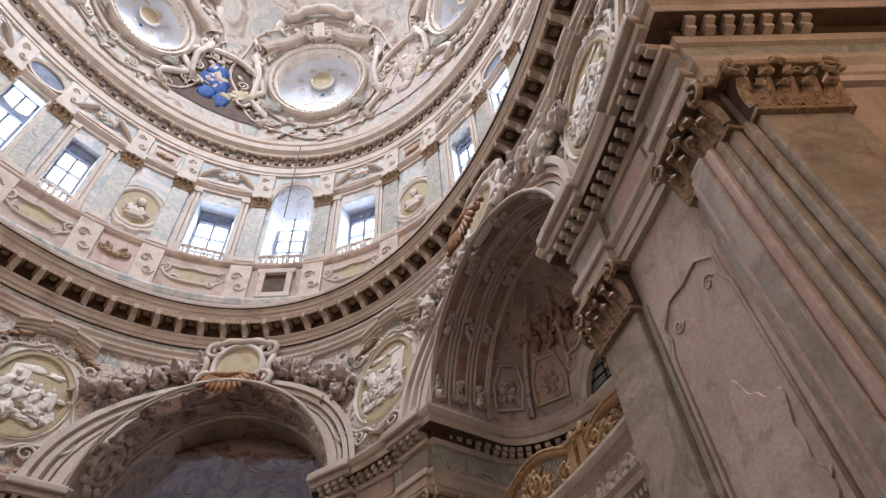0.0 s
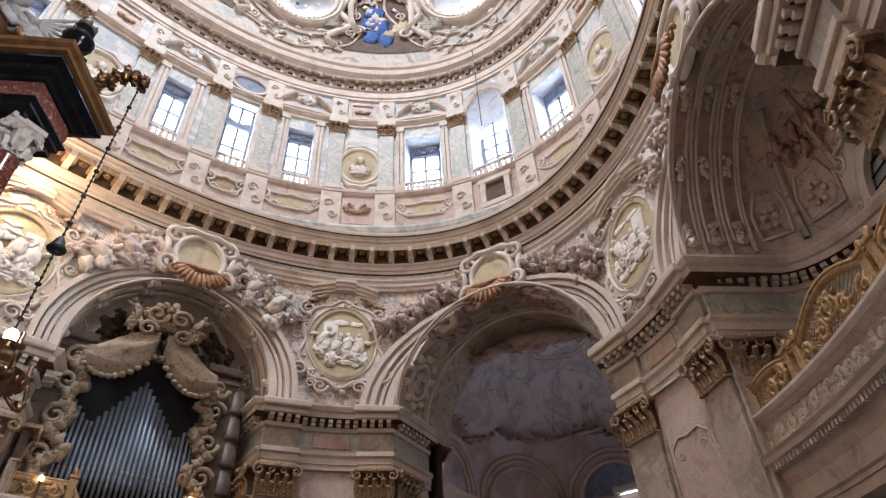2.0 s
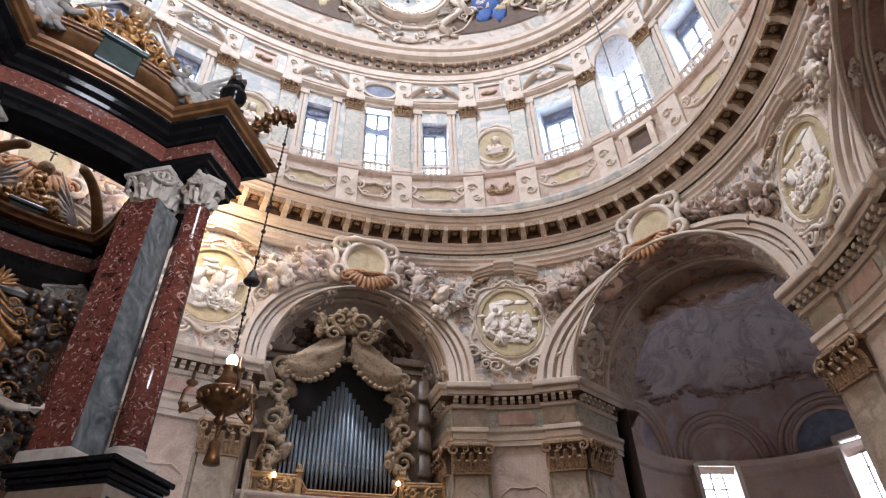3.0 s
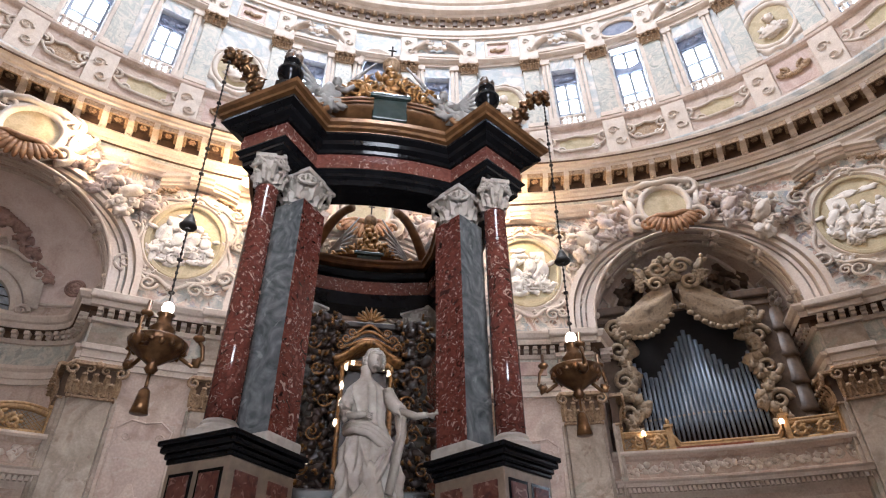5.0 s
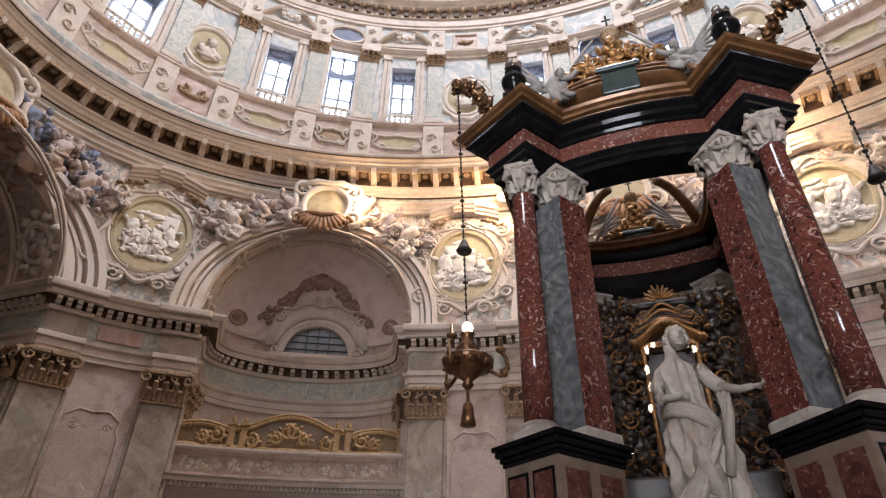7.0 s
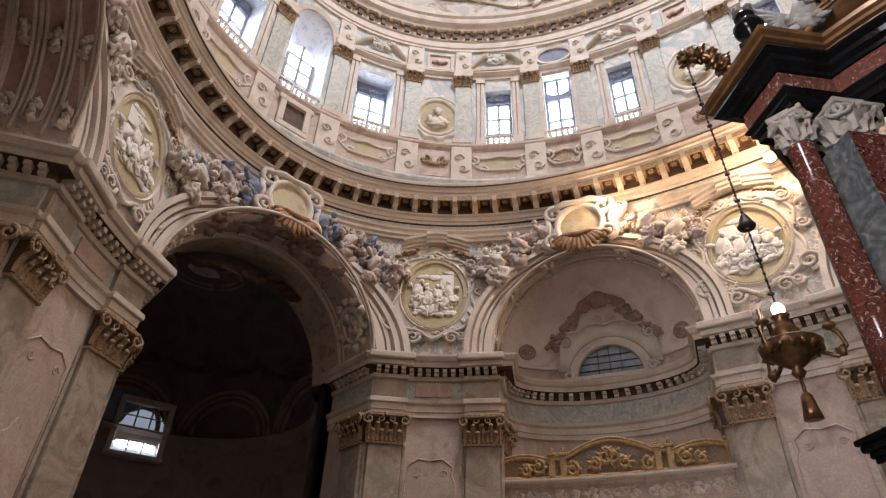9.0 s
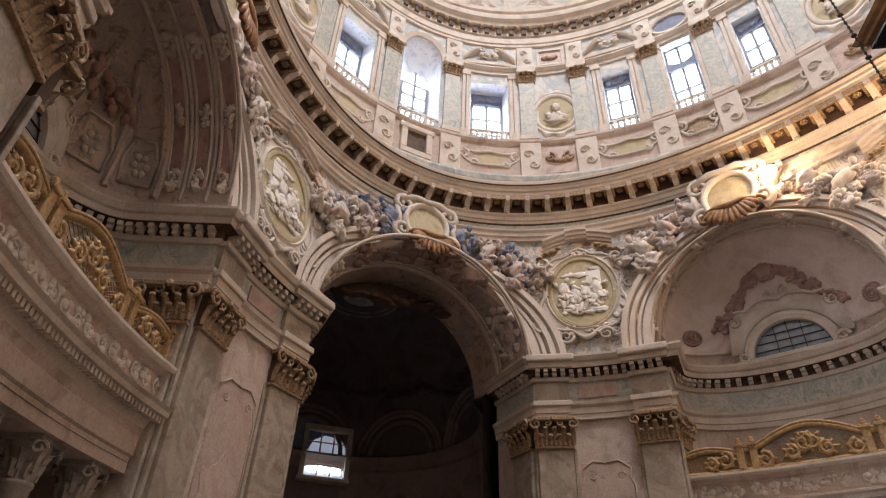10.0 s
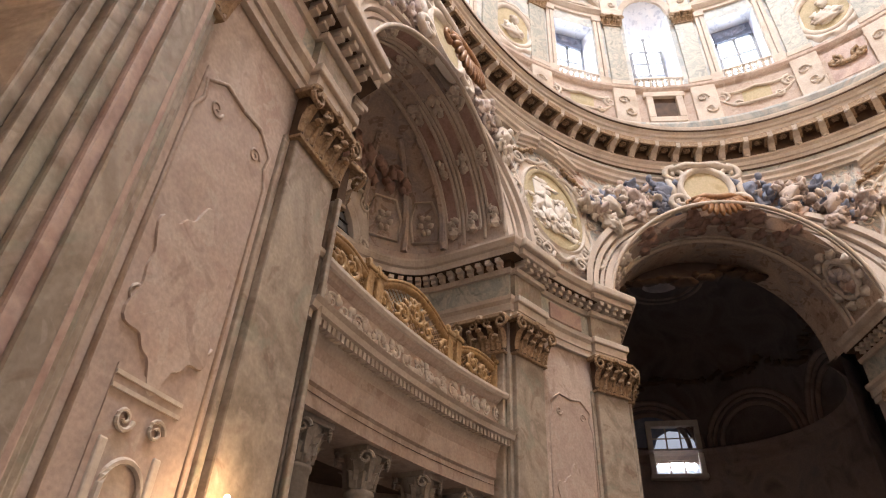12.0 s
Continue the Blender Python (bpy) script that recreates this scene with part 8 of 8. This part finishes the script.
        blob(bm, (rr * math.sin(a), -0.1, rr * math.cos(a)), q.uniform(0.1, 0.34), 0.12, q.uniform(0.07, 0.18), i, 1.0, 2, Matrix.Rotation(-a + q.uniform(-1, 1), 4, "Y"))
    for i in range(16):
        a = 2 * math.pi * (i + 0.5) / 16
        rr = r + 1.25 + 0.55 * (i % 2)
        scroll(bm, rr * math.sin(a), rr * math.cos(a), 0.36, 1.5, 1 if i % 2 else -1, -0.14, 0.085, a)
    part("stucco_garland", lay_on_dome(bm, m), STUCCO, t, "leafy stucco round the oculus", True)
    for o, th in ((0.95, 0.07), (1.12, 0.12), (2.35, 0.09)):
        bm = bmesh.new()
        tube(bm, [((r + o + (0.16 * math.cos(8 * w) if o > 2 else 0)) * math.sin(w), -0.06, (r + o + (0.16 * math.cos(8 * w) if o > 2 else 0)) * math.cos(w)) for w in [2 * math.pi * i / 64 for i in range(65)]], th, 6)
        part("outer_moulding", lay_on_dome(bm, m), TRIM, t, "thin outer moulding", True)
    # attic shield above
    bm = bmesh.new()
    for s in (-1, 1):
        tube(bm, [(s * 2.4, -0.1, r + 2.4), (s * 1.5, -0.3, r + 2.5), (s * 1.0, -0.4, r + 2.9), (0, -0.45, r + 3.0)], 0.3, 8)
        tube(bm, [(s * 2.6, -0.1, r + 2.1), (s * 3.4, 0.2, r + 1.2), (s * 3.2, 0.1, r + 0.4)], 0.25, 8)
    part("upper_moulding", lay_on_dome(bm, m), TRIM, t, "upper scrolled moulding", True)


def painted_panel(phi, half, e0, e1, cloth, label, seed):
    t = thing("painted_panel", Matrix.Identity(4), label, "fresco", "dome frescoes")
    bm = bmesh.new()
    n = 16
    def edge(u):
        return e0 + (e1 - e0) * (0.62 + 0.38 * math.cos(u * 1.55) ** 0.5 if abs(u) < 1 else 0.6)
    sheet(bm, [[dome_point(phi + half * (2 * i / n - 1), e0 + (edge(2 * i / n - 1) - e0) * q / 8, 0.06) for i in range(n + 1)] for q in range(9)])
    part("ground", bm, UMBER if seed % 2 else FLESH, t, "brown painted ground")
    bm = bmesh.new()
    loop = [dome_point(phi + half * (2 * i / n - 1), edge(2 * i / n - 1), 0.15) for i in range(n + 1)]
    loop += [dome_point(phi + half * (1 - 0.25 * math.sin(q)), e0 + (edge(1) - e0) * (1 - q / 6), 0.15) for q in range(7)]
    tube(bm, loop, 0.22, 8)
    tube(bm, [dome_point(phi - half * (1 - 0.25 * math.sin(q)), e0 + (edge(-1) - e0) * (1 - q / 6), 0.15) for q in range(7)], 0.22, 8)
    part("frame", bm, STUCCO, t, "wavy white stucco frame", True)
    m = dome_frame(phi, (e0 + e1) / 2, 0.2)
    r = random.Random(seed)
    for mt, nn, sc, nm in ((cloth, 8, 0.62, "painted_cloth"), (OCHRE, 6, 0.5, "painted_drapery"), (FLESH, 6, 0.4, "painted_form")):
        bm = bmesh.new()
        for i in range(nn):
            x = r.uniform(-0.8, 0.8) + (0.9 if nm == "painted_drapery" else 0)
            z = r.uniform(-1.4, 1.3) if nm == "painted_cloth" else r.uniform(-1.8, 0.2) if nm == "painted_drapery" else r.uniform(-0.6, 1.8)
            blob(bm, (x, 0.1, z), sc * r.uniform(0.6, 1.1), 0.14, sc * r.uniform(0.8, 1.5), seed + i, 0.7, 2)
        bmesh.ops.transform(bm, matrix=m, verts=bm.verts)
        part(nm, bm, mt, t, smooth=True)


for f, c, s in ((66, BLUE, 1), (119, FLESH, 2), (23, SLATE, 3), (159, FLESH, 4), (294, BLUE, 5), (241, FLESH, 6), (337, SLATE, 7), (201, FLESH, 8)):
    painted_panel(f, 10.5 if abs(f - 180) % 180 > 40 else 9, 3.5, 20, c, "framed dome fresco with " + ("blue drapery" if c is BLUE else "draped forms"), s)

# slim wire hanging from the upper cornice over the arched window
bm = bmesh.new()
p = oval(90, 19.0, 14.2, 33.6)
tube(bm, [p + Vector((0, 0, 0)), p + Vector((0, 0, -7.0))], 0.03, 6)
tagged(part("hanging_wire", bm, IRON), "thin dark wire hanging before the arched window", "wire")


# ---- flood lamps under the great cornice ----
for f, z, w in ((326.9, 16.5, 240), (345.3, 16.6, 560), (16.2, 16.6, 560)):
    s = station(f, 17.6, 11.1, z)
    t = thing("flood_lamp", s, "small lit flood lamp under the great cornice", "lamp", "cornice flood lamps")
    bm = bmesh.new()
    blob(bm, (0, 0, 0), 0.2, 0.14, 0.2, 1, 0.0, 2)
    part("bulb", bm, BULB, t, "glowing lamp glass", True)
    bm = bmesh.new()
    tube(bm, [(0, 0.05, 0.1), (0, 0.3, 0.5), (0, 0.95, 0.85)], 0.035, 6)
    lathe(bm, [(0.17, -0.06), (0.18, 0.04), (0.12, 0.12), (0.04, 0.14)], 12, 0, 0.02, 1, 1, math.pi * 0.5, math.pi * 1.5)
    part("arm", bm, IRON, t)
    if w > 100:
        lamp_light("flood_lamp_light", s @ Vector((0, -0.3, 0)), w)
# small wall lamp low on the pier beside the entrance
s = station(201.6, 17.7, 10.7, 2.88)
t = thing("wall_lamp", s, "small lit lamp on the marble pier", "lamp")
bm = bmesh.new()
blob(bm, (0, -0.02, 0), 0.035, 0.035, 0.045, 1, 0.0, 2)
part("bulb", bm, BULB, t, "glowing bulb", True)
bm = bmesh.new()
tube(bm, [(0, 0, -0.04), (0, 0.04, -0.12), (0, 0.2, -0.12), (0, 0.34, -0.06)], 0.014, 6)
lathe(bm, [(0.012, -0.08), (0.03, -0.05), (0.03, -0.04), (0.012, -0.035)], 10, 0, -0.02)
part("arm", bm, BRASS, t)
lamp_light("wall_lamp_light", s @ Vector((0, -0.12, 0.02)), 14, 0.04)
# lamp in the entrance recess
lamp_light("entrance_lamp_light", (-3.3, -12.5, 8.8), 420, 0.2)
# closing: added unseen shell that keeps stray light out behind the openings
bm = bmesh.new()
band(bm, [(36, 30, 0), (36, 30, 22), (20.6, 15.0, 22.2)], 0, 360, 3)
tagged(part("outer_light_shell", bm, DARK), "added unseen shell closing off light round the church", "wall", kind="structure")
